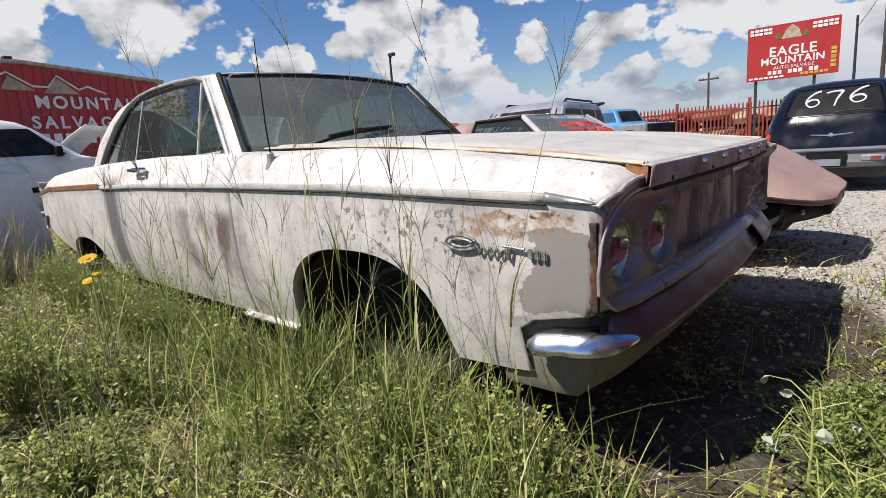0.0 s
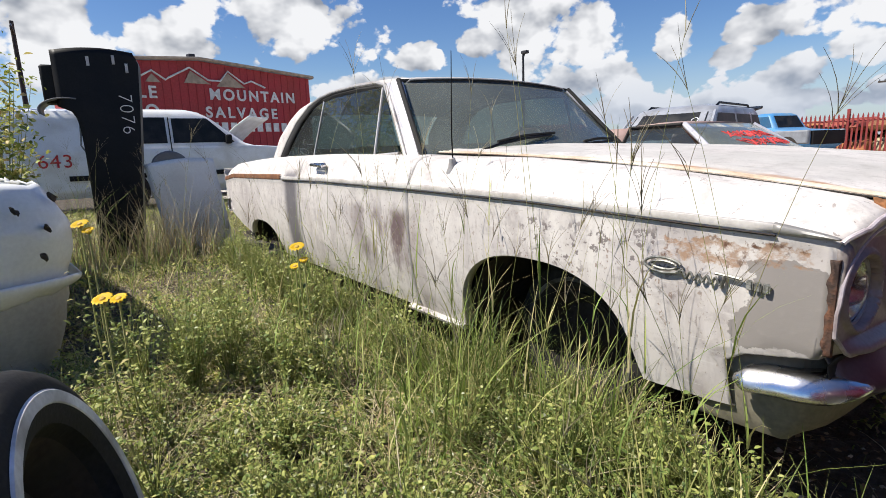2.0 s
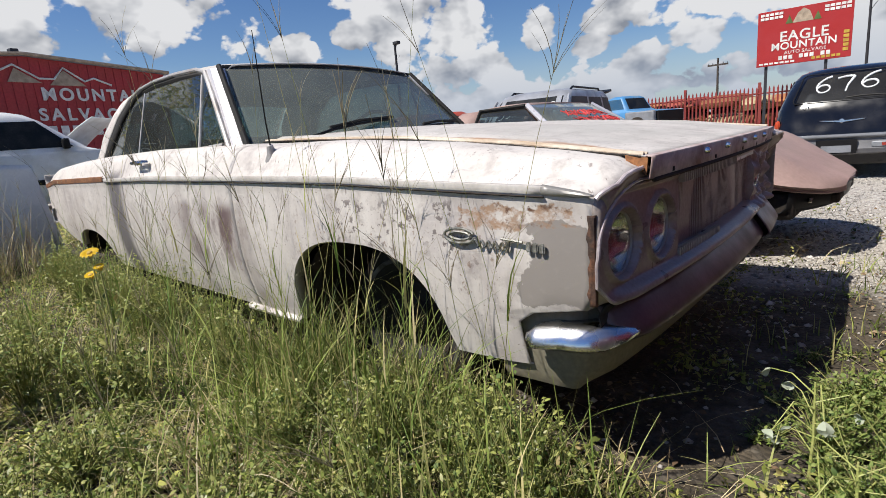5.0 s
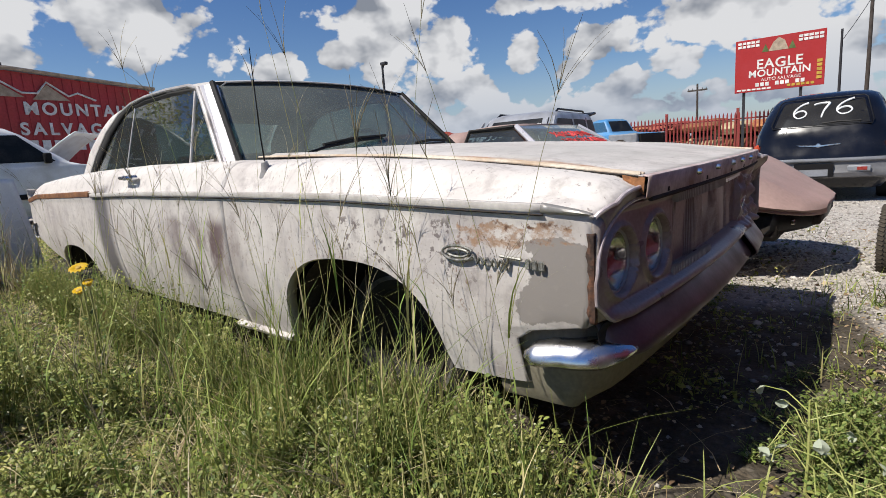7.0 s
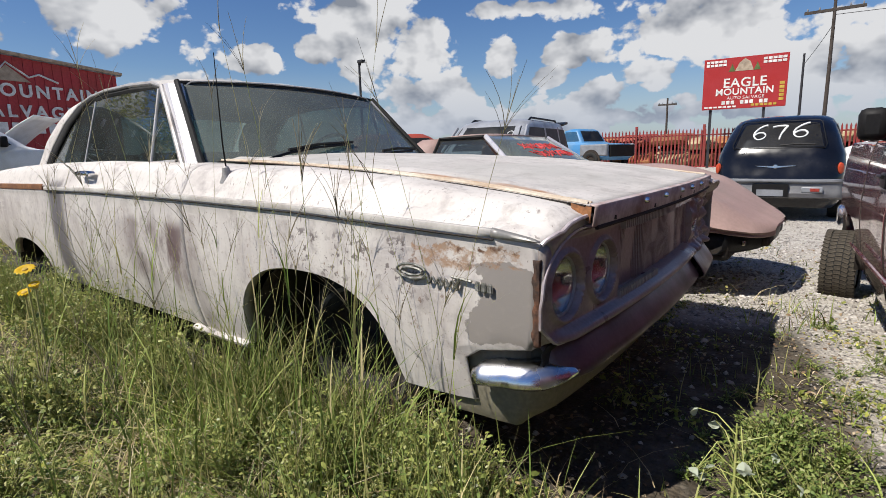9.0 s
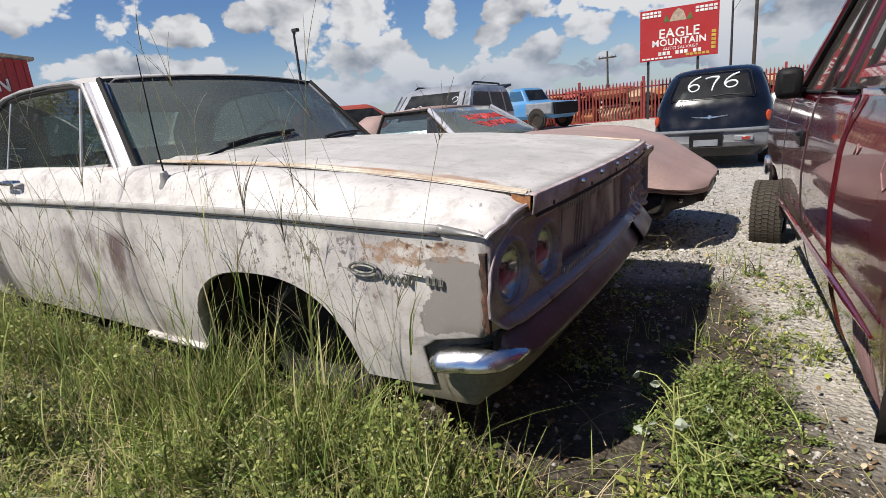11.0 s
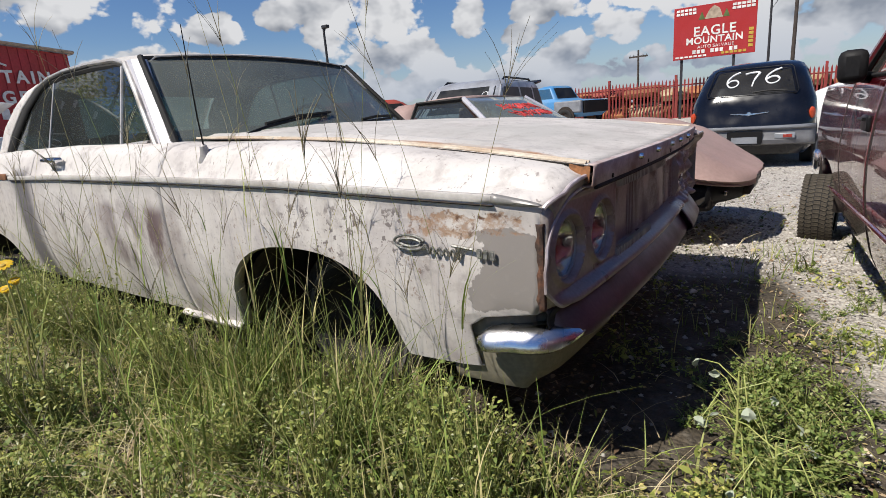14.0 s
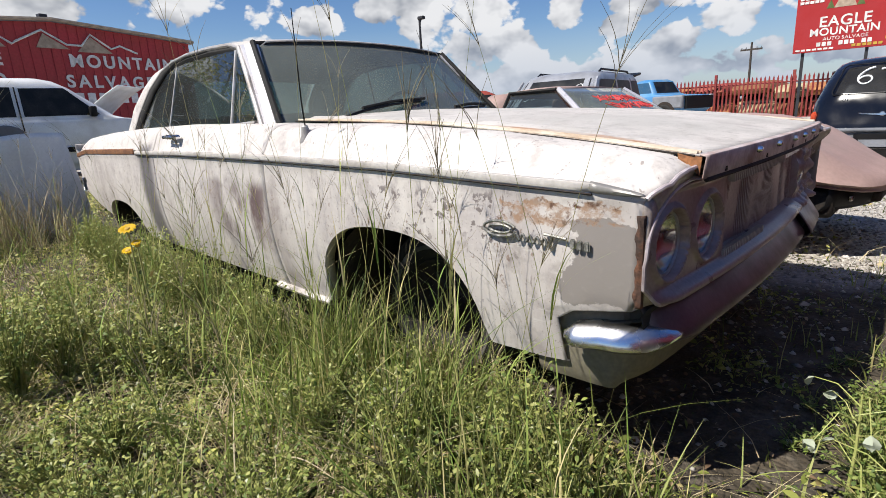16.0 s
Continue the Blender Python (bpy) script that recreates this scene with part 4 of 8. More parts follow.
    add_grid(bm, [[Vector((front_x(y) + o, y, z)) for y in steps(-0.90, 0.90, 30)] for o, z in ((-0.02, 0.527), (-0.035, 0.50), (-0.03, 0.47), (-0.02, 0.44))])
    part("splash_pan", bm, M_DARK, car, "splash pan, near-black for the shade behind the bumper", thick=0.003)

    # bumper: long middle blade and the wrapped chrome ends
    SEC = ((-0.035, 0.522), (-0.020, 0.520), (-0.010, 0.514), (0.026, 0.462), (0.034, 0.446), (0.034, 0.438), (0.026, 0.430), (-0.012, 0.408), (-0.03, 0.405))

    def blade(y0, y1, n, dz=0.0, dx=0.0):
        bm = bmesh.new()
        add_grid(bm, [[Vector((front_x(y) + o + dx - 0.032 * max(0, (abs(y) - 0.76) / 0.1) ** 2, y, z + dz)) for o, z in SEC] for y in steps(y0, y1, n)])
        return bm
    part("bumper_blade", blade(-0.875, 0.40, 60), M_BUMPER, car, "chrome bumper blade with shade and dark reflections in its colour", thick=0.004)
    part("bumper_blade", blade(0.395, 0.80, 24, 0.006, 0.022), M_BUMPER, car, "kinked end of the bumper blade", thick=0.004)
    END = ((-0.035, 0.503), (-0.012, 0.501), (0.008, 0.492), (0.022, 0.475), (0.031, 0.455), (0.031, 0.442), (0.018, 0.431), (-0.02, 0.427))
    for s in (-1, 1):
        bm = bmesh.new()
        path = []
        for k in range(25):
            t = k / 24
            if t < 0.5:
                a = t / 0.5 * math.pi / 2
                yy = 0.815 + 0.115 * math.sin(a)
                xx = front_x(s * 0.815) - 0.008 - 0.11 * (1 - math.cos(a))
            else:
                yy = 0.93 + 0.016 * math.sin((t - 0.5) * 2 * math.pi / 2)
                xx = front_x(s * 0.815) - 0.118 - 0.085 * (t - 0.5) / 0.5
            path.append((Vector((xx, s * yy, 0))))
        rows = []
        for k, p in enumerate(path):
            d = (path[min(k + 1, 24)] - path[max(k - 1, 0)]).normalized()
            nrm = Vector((d.y * s, -d.x * s, 0))
            t = k / 24
            sh = (1.0 - 0.55 * smooth(0.86, 1.0, t)) * (0.35 + 0.65 * smooth(0.0, 0.28, t))
            zc = lerp(0.456, 0.438, t)
            rows.append([Vector((p.x, p.y, 0)) + nrm * (o if t < 0.02 else o * lerp(1, 0.75, t)) * (1 if sh > 0.9 or t < 0.5 else sh) + Vector((0, 0, zc + (z - 0.468) * lerp(0.95, 0.72, t) * sh)) for o, z in END])
        add_grid(bm, rows)
        part("bumper_end", bm, M_CHROME, car, "bright chrome wrapped bumper end", thick=0.004)
    # valance below
    bm = bmesh.new()
    rows = []
    plan = [(-0.40, 0.912), (-0.33, 0.905), (-0.26, 0.902), (-0.215, 0.897), (-0.185, 0.885), (-0.160, 0.862), (-0.142, 0.83), (-0.128, 0.78)] + [(front_x(-y) - 0.035, y) for y in steps(0.70, 0.0, 10)]
    for s in (-1, 1):
        for xx, y in plan if s < 0 else plan[:-1][::-1]:
            tuck = smooth(-0.22, -0.13, xx)
            rows.append([Vector((xx - o * tuck, s * (y - 0.35 * o), z)) for o, z in ((0.0, 0.51), (-0.004, 0.44), (0.0, 0.39), (0.012, 0.345), (0.032, 0.31), (0.06, 0.288), (0.10, 0.285))])
    add_grid(bm, rows)
    part("valance", bm, M_VALANCE, car, "lower valance, olive-grey from painted-in shade and grass reflection", thick=0.004)

    for s in (-1, 1):
        bm = bmesh.new()
        add_grid(bm, [[Vector((x, s * yy, z)) for x, yy in ((-0.36, 0.925), (-0.31, 0.902), (-0.24, 0.897), (-0.17, 0.88))] for z in (0.535, 0.50, 0.47, 0.44, 0.415)])
        part("bumper_pocket", bm, M_VALANCE, car, "recessed panel behind the bumper end", thick=0.003)
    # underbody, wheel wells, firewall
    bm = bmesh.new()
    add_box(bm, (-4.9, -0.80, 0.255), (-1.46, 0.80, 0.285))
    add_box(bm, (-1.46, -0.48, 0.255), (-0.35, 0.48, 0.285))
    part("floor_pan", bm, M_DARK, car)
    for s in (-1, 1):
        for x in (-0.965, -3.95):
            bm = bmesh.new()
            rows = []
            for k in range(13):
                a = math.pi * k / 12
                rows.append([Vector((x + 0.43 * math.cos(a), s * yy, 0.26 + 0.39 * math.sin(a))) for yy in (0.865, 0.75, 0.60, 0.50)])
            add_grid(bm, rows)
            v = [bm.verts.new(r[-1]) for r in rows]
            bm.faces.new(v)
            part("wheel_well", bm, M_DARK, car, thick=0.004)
    for s in (-1, 1):
        bm = bmesh.new()
        add_grid(bm, [[Vector((x, s * yy, z + 0.004 * noise.noise((x * 6, 1, s)))) for yy, z in ((0.870, 0.275), (0.892, 0.268), (0.902, 0.258), (0.896, 0.246), (0.868, 0.242))] for x in steps(-1.80, -1.385, 14)])
        part("sill_flange", bm, M_OLDPAINT, car, "pale bent sill flange", thick=0.004)
    part("firewall", box((-1.86, -0.84, 0.28), (-1.82, 0.84, 0.93)), M_DARK, car)
    # wheels: flat tyres with a thin white band
    for s in (-1, 1):
        for x, zc in ((-0.955, 0.305), (-3.95, 0.30)):
            m = Matrix.Translation((x, s * 0.625, zc - 0.03)) @ pose(0, 0, 0, -90 * s, 0, 0)
            # rim and band darkened in colour for the shade inside the arch
            w = part("wheel", lathe([(0.0, 0.03), (0.05, 0.045), (0.06, 0.02), (0.13, 0.015), (0.165, 0.05), (0.180, 0.07), (0.185, 0.06), (0.185, -0.08), (0.0, -0.08)], m, 40), M_DARK, car, "rusted steel wheel, darkened in colour for the arch shade")
            t = part("tyre", lathe([(0.182, 0.062), (0.20, 0.085), (0.235, 0.094), (0.27, 0.088), (0.29, 0.072), (0.296, 0.04), (0.296, -0.05), (0.285, -0.09), (0.24, -0.1), (0.182, -0.08)], m, 48), M_RUBBER, w, "cracked flat tyre")
            part("white_band", lathe([(0.222, 0.0905), (0.224, 0.0945), (0.236, 0.0965), (0.238, 0.0945)], m, 48), M_OLDBAND, t)
    # cabin: seats, dash, steering wheel
    for xs, nm in ((-2.72, "front_seat"), (-3.62, "rear_seat")):
        bm = box((xs, -0.64, 0.42), (xs + 0.52, 0.64, 0.58))
        bmesh.ops.bevel(bm, geom=list(bm.edges), offset=0.06, segments=3, affect="EDGES")
        part(nm, bm, M_SEAT, car)
        bm = box((-0.08, -0.64, 0.0), (0.08, 0.64, 0.55), pose(xs - 0.02, 0, 0.48, 0, -14, 0))
        bmesh.ops.bevel(bm, geom=list(bm.edges), offset=0.06, segments=3, affect="EDGES")
        part("seat_back", bm, M_SEAT, car)
    bm = box((-2.14, -0.76, 0.80), (-1.86, 0.76, 0.955))
    bmesh.ops.bevel(bm, geom=list(bm.edges), offset=0.04, segments=3, affect="EDGES")
    part("dashboard", bm, M_SEAT, car, "faded dashboard")
    ring = [(0.2 * math.cos(2 * math.pi * k / 28), 0.2 * math.sin(2 * math.pi * k / 28), 0) for k in range(29)]
    sm = pose(-2.32, 0.36, 0.93, 0, -65, 0)
    sw = part("steering_wheel", tube([sm @ Vector(p) for p in ring], 0.012, 8), M_LETTER, car, "thin white steering wheel rim")
    part("spoke", tube([sm @ Vector((0, -0.2, 0)), sm @ Vector((0, 0, -0.03)), sm @ Vector((0, 0.2, 0))], 0.01, 6), M_ALU, sw)
    part("column", tube([sm @ Vector((0, 0, -0.02)), (-1.95, 0.36, 0.72)], 0.025, 8), M_BLACK, sw)
    # wipers, aerial, badge
    for pts in ([(-1.66, -0.60, 0.955), (-1.70, -0.40, 0.995), (-1.73, -0.20, 1.02), (-1.755, 0.02, 1.035)], [(-1.64, 0.02, 0.965), (-1.665, 0.2, 0.985), (-1.70, 0.48, 0.995)]):
        wp = part("wiper", tube(pts, 0.007, 6), M_BLACK, car, "black wiper arm and blade")
        a, b = Vector(pts[1]), Vector(pts[-1])
        part("blade", tube([a + Vector((-0.012, 0, 0.012)), a.lerp(b, 0.5) + Vector((-0.012, 0, 0.02)), b + Vector((-0.012, 0.04, 0.012))], 0.008, 6), M_RUBBER, wp)
    an = part("aerial", tube([(-1.45, -0.875, 0.885), (-1.42, -0.90, 1.03), (-1.36, -0.935, 1.33)], [0.0035, 0.003, 0.0016], 6), M_BLACK, car, "thin whip aerial")
    part("aerial_base", lathe([(0.034, -0.008), (0.031, 0.012), (0.019, 0.034), (0.012, 0.066), (0.0, 0.072)], pose(-1.45, -0.872, 0.878, 12, 8, 0), 16), M_ALU, an, "dull silver aerial foot")
    # script badge: an oval loop, a run of joined strokes and three small blocks
    y = -0.9515
    oval = [(-0.483 + 0.050 * math.cos(a), y, 0.672 + 0.019 * math.sin(a)) for a in steps(0.35, 2 * math.pi - 0.1, 26)]
    bd = part("badge", tube(oval, 0.0038, 8), M_BADGE, car, "tarnished script emblem")
    inner = [(-0.481 + 0.034 * math.cos(a), y, 0.672 + 0.010 * math.sin(a)) for a in steps(0.2, 2 * math.pi, 20)]
    part("loop", tube(inner, 0.0036, 6), M_BADGE, bd)
    wave = [(lerp(-0.437, -0.335, k / 40), y, 0.658 + 0.0080 * math.sin(k / 40 * 5 * 2 * math.pi) - 0.004 * k / 40) for k in range(41)]
    part("strokes", tube(wave, 0.0034, 6), M_BADGE, bd)
    part("bar", tube([(-0.352, y, 0.673), (-0.315, y, 0.670), (-0.292, y, 0.668)], 0.004, 6), M_BADGE, bd)
    part("bar", tube([(-0.330, y, 0.673), (-0.336, y, 0.640)], 0.004, 6), M_BADGE, bd)
    for k in range(3):
        bm = box((-0.284 + 0.0175 * k, y - 0.002, 0.646 - 0.001 * k), (-0.2695 + 0.0175 * k, y + 0.005, 0.670 - 0.001 * k))
        bmesh.ops.bevel(bm, geom=list(bm.edges), offset=0.0025, segments=2, affect="EDGES")
        part("block", bm, M_BADGE, bd)


build_nose(COUPE)

# ---- other vehicles ----
def outline(hw, y0, y1, r, n=6, k=4):
    """A rounded rectangle in plan, always with the same number of points."""
    r = min(r, hw * 0.98, (y1 - y0) * 0.49)
    pts = []
    for cx, cy, a0 in ((hw - r, y1 - r, 0), (-hw + r, y1 - r, 90), (-hw + r, y0 + r, 180), (hw - r, y0 + r, 270)):
        pts += [(cx + r * math.cos(radians(a0 + 90 * i / n)), cy + r * math.sin(radians(a0 + 90 * i / n))) for i in range(n + 1)]
    return pts


class Shell:
    """A closed body of stacked plan outlines: rows of z, half width, rear y, front y, corner radius."""

    def __init__(self, layers):
        self.layers = layers

    def at(self, z):
        L = self.layers
        return [table([(l[0], l[i]) for l in L], z) for i in range(1, 5)]

    def body(self):
        bm = bmesh.new()
        zs = []
        for a, b in zip(self.layers, self.layers[1:]):
            n = max(1, int((b[0] - a[0]) / 0.05))
            zs += [lerp(a[0], b[0], i / n) for i in range(n)]
        zs.append(self.layers[-1][0])
        vs = add_grid(bm, [[Vector((x, y, z)) for x, y in outline(*self.at(z))] for z in zs], wrap_v=True)
        bm.faces.new(vs[0])
        bm.faces.new(list(reversed(vs[-1])))
        return bm

    def pane(self, face, z0, z1, a0, a1, b0=None, b1=None, out=0.006):
        """A patch lying on one face; a0..a1 is its extent at z0, b0..b1 at z1."""
        b0, b1 = (a0 if b0 is None else b0), (a1 if b1 is None else b1)
        bm = bmesh.new()
        rows = []
        for z in steps(z0, z1, 8):
            t = (z - z0) / (z1 - z0)
            hw, yr, yf, r = self.at(z)
            row = []
            for u in steps(lerp(a0, b0, t), lerp(a1, b1, t), 8):
                if face == "left":
                    row.append(Vector((-hw - out, u, z)))
                elif face == "right":
                    row.append(Vector((hw + out, u, z)))
                else:
                    over = max(0.0, abs(u) - (hw - r))
                    dy = r - math.sqrt(max(0, r * r - over * over)) if over else 0
                    row.append(Vector((u, yf + out - dy, z)) if face == "front" else Vector((u, yr - out + dy, z)))
            rows.append(row)
        add_grid(bm, rows)
        return bm


def add_wheel(parent, x, y, z, r, w, side, rim=None, turn=0.0):
    m = Matrix.Translation((x, y, z)) @ pose(0, 0, 0, 0, 90 * side, turn)
    t = part("wheel", lathe([(0.0, 0.02), (r * 0.2, 0.03), (r * 0.25, 0.0), (r * 0.5, 0.0), (r * 0.62, w * 0.35), (r * 0.62, -w * 0.4), (0, -w * 0.4)], m, 24), rim or M_ALU, parent)
    part("tyre", lathe([(r * 0.6, w * 0.4), (r * 0.7, w * 0.5), (r * 0.9, w * 0.48), (r * 0.98, w * 0.38), (r, w * 0.2), (r, -w * 0.3), (r * 0.94, -w * 0.48), (r * 0.6, -w * 0.45)], m, 32), M_RUBBER, t)


def add_arch(parent, x, y, z, r, side, material=None):
    m = Matrix.Translation((x, y, z)) @ pose(0, 0, 0, 0, 90 * side, 0)
    # dark disc on the body side stands in for the shaded wheel opening
    part("arch_shade_disc", lathe([(0.0, 0.006), (r * 0.9, 0.008), (r, 0.004), (r * 1.01, -0.02)], m, 32), material or M_DARK, parent)


M_NAVY = mat("dark_navy_paint", (0.0045, 0.005, 0.0075), 0.2, 0, 0.1, 3, 50, 0.02, (0.010, 0.010, 0.013), 0.4, coat=0.3, spec=0.35)
M_GREYBUMP = mat("grey_bumper_plastic", (0.11, 0.11, 0.118), 0.55, 0, 0.06, 4, 60, 0.06, (0.2, 0.2, 0.2), 0.4)
M_TAIL = mat("red_lamp_plastic", (0.22, 0.022, 0.022), 0.25, 0, 0.1, 8, 60, 0.02, (0.30, 0.05, 0.03), 0.4)
M_AMBER = mat("amber_lamp_plastic", (0.52, 0.07, 0.025), 0.25, 0, 0.1, 8, 60, 0.02)
M_MARK = mat("white_marker_paint", (0.85, 0.85, 0.85), 0.8, 0, 0.05, 8, 60, 0.02)
M_REDMARK = mat("red_marker_paint", (0.6, 0.05, 0.05), 0.8, 0, 0.1, 8, 60, 0.02)
# opaque pane painted with the dark of an unlit cabin
M_CABDARK = mat("dark_cabin_pane", (0.008, 0.009, 0.010), 0.5, 0, 0.3, 4, 40, 0.0, (0.03, 0.03, 0.03), 0.4, spec=0.25)
M_SILVER = mat("silver_paint", (0.42, 0.43, 0.45), 0.35, 0.3, 0.05, 3, 60, 0.03, (0.22, 0.22, 0.23), 0.4)
M_PRIMER = mat("pinkish_primer", (0.36, 0.238, 0.208), 0.7, 0, 0.08, 2.2, 50, 0.08, (0.285, 0.21, 0.185), 0.6)
M_DULLRED = mat("dull_red_paint", (0.34, 0.05, 0.03), 0.6, 0, 0.1, 3, 60, 0.05, (0.25, 0.06, 0.04), 0.5)
M_BLUE = mat("faded_blue_paint", (0.06, 0.22, 0.45), 0.55, 0, 0.1, 2, 60, 0.05, (0.14, 0.24, 0.34), 0.4)
M_GREYPAINT = mat("grey_paint", (0.22, 0.23, 0.25), 0.5, 0, 0.1, 3, 60, 0.05)


def build_wagon():
    """Tall dark wagon seen from behind; local y runs forward."""
    w = thing("dark_wagon", "tall black-blue wagon with 676 painted on its rear window", "car", Matrix.Translation((-0.46, 7.22, -0.13)))
    sh = Shell([(0.20, 0.74, 0.10, 4.15, 0.3), (0.30, 0.80, 0.03, 4.25, 0.3), (0.62, 0.835, 0.03, 4.27, 0.32), (0.80, 0.845, 0.09, 4.22, 0.34), (0.98, 0.82, 0.14, 3.2, 0.34), (1.04, 0.80, 0.17, 2.9, 0.34),
                (1.25, 0.735, 0.28, 2.55, 0.36), (1.42, 0.675, 0.42, 2.25, 0.40), (1.50, 0.62, 0.53, 2.05, 0.42), (1.545, 0.54, 0.68, 1.9, 0.42), (1.57, 0.40, 0.90, 1.7, 0.38)])
    part("body", sh.body(), M_NAVY, w)
    part("rear_window", sh.pane("rear", 1.09, 1.44, -0.56, 0.56, -0.47, 0.47, 0.008), M_DARKGLASS, w)
    part("window_frame", tube([(-0.58, 0.19, 1.07), (-0.60, 0.22, 1.12), (-0.51, 0.42, 1.44), (-0.47, 0.46, 1.47), (0.47, 0.46, 1.47), (0.51, 0.42, 1.44), (0.60, 0.22, 1.12), (0.58, 0.19, 1.07), (-0.58, 0.19, 1.07)], 0.008, 6), M_BLACK, w)
    for s in ("left", "right"):
        part("side_window", sh.pane(s, 1.05, 1.42, 0.5, 1.3, 0.75, 1.3), M_DARKGLASS, w)
        part("side_window", sh.pane(s, 1.05, 1.42, 1.38, 2.4, 1.38, 2.1), M_DARKGLASS, w)
    part("windshield", sh.pane("front", 1.06, 1.45, -0.6, 0.6, -0.5, 0.5), M_DARKGLASS, w)
    m_num = pose(0.0, 0.30, 1.27, 58, 0, 0)
    def stroke(pts, dx, dz, k):
        fine = []
        for a, b, c_, d_ in zip([pts[0]] + pts[:-2], pts[:-1], pts[1:], pts[2:] + [pts[-1]]):
            for t in steps(0, 1, 6)[:-1]:
                fine.append(tuple(0.5 * (2 * b[i] + (c_[i] - a[i]) * t + (2 * a[i] - 5 * b[i] + 4 * c_[i] - d_[i]) * t * t + (3 * b[i] - a[i] - 3 * c_[i] + d_[i]) * t ** 3) for i in (0, 1)))
        fine.append(pts[-1])
        bm = bmesh.new()
        add_tube(bm, [m_num @ Vector((dx + k * x, dz + k * y, 0.0)) for x, y in fine], [0.0155 + 0.003 * math.sin(3 * i) for i in range(len(fine))], 6)
        part("stock_number", bm, M_MARK, w, "hand-painted white number")
    six = [(0.10, 0.145), (0.02, 0.11), (-0.055, 0.03), (-0.07, -0.055), (-0.02, -0.115), (0.055, -0.10), (0.085, -0.045), (0.05, 0.005), (-0.02, 0.0), (-0.065, -0.045)]
    stroke(six, -0.265, 0.035, 0.98)
    stroke([(-0.085, 0.10), (0.0, 0.12), (0.10, 0.115), (0.075, 0.06), (0.035, -0.03), (0.015, -0.125)], -0.015, 0.035, 1.0)
    stroke([(x * 1.15, y) for x, y in six], 0.255, 0.055, 0.95)
    for x, z in ((-0.43, 1.02), (-0.31, 0.92)):
        words("small_mark", "01", 0.08, M_MARK, w, pose(x, 0.135, z, 76, 0, 0), 0.002)
    # bumper with its pale top, plate recess and lamps
    bm = bmesh.new()
    add_grid(bm, [[Vector((u * 0.845, -0.055 + 0.13 * abs(u) ** 4 + o, z)) for u in steps(-1, 1, 20)] for o, z in ((0.10, 0.62), (0.01, 0.61), (0.0, 0.585), (0.03, 0.56), (0.02, 0.47), (0.0, 0.42), (0.02, 0.36), (0.10, 0.33))])
    b = part("rear_bumper", bm, M_GREYBUMP, w, "two-tone grey plastic bumper", thick=0.01)
    bm = bmesh.new()
    add_grid(bm, [[Vector((u * 0.80, -0.060 + 0.13 * abs(u) ** 4 + o, z)) for u in steps(-1, 1, 20)] for o, z in ((0.04, 0.625), (0.0, 0.618), (-0.004, 0.60), (0.0, 0.575))])
    part("bumper_top", bm, M_GREYPAINT, b, thick=0.006)
    part("plate_recess", box((-0.26, -0.07, 0.36), (0.20, -0.045, 0.55)), M_BLACK, b)
    part("plate", box((-0.20, -0.078, 0.375), (0.14, -0.071, 0.47)), M_GREYPAINT, b)
    for x in (0.48,):
        part("bumper_lamp", box((x - 0.13, -0.052, 0.43), (x + 0.13, -0.02, 0.515)), M_GREYPAINT, b, bevel=0.02)
        part("lamp_lens", box((x - 0.02, -0.058, 0.45), (x + 0.09, -0.05, 0.495)), M_TAIL, b, bevel=0.005)
    for s in (-1, 1):
        bm = bmesh.new()
        add_lathe(bm, [(0.0, 0.016), (0.035, 0.014), (0.052, 0.006), (0.06, -0.02)], Matrix.Translation((s * 0.79, 0.20, 0.77)) @ pose(0, 0, 0, 90, 0, s * 40) @ Matrix.Diagonal((0.75, 1.45, 1, 1)), 20)
        part("tail_lamp", bm, M_AMBER, w, "amber and red tail lamp")
    bm = bmesh.new()
    for s in (-1, 1):
        add_plate(bm, [(0, 0.083, 0.805), (s * 0.26, 0.093, 0.82), (s * 0.24, 0.092, 0.806), (0, 0.081, 0.782)][::s], 0.01)
    add_lathe(bm, [(0, 0.012), (0.03, 0.01), (0.036, 0)], Matrix.Translation((0, 0.088, 0.80)) @ pose(0, 0, 0, 90, 0, 0), 14)
    part("emblem", bm, M_CHROME, w, "plain winged emblem", flat=True)
    part("wiper", tube([(0.02, 0.20, 1.11), (0.2, 0.205, 1.125), (0.46, 0.205, 1.115)], 0.012, 6), M_BLACK, w)
    for s in (-1, 1):
        for y in (0.85, 3.45):
            add_arch(w, s * 0.825, y, 0.36, 0.37, s)
            add_wheel(w, s * 0.76, y, 0.31, 0.31, 0.2, s)
    return w


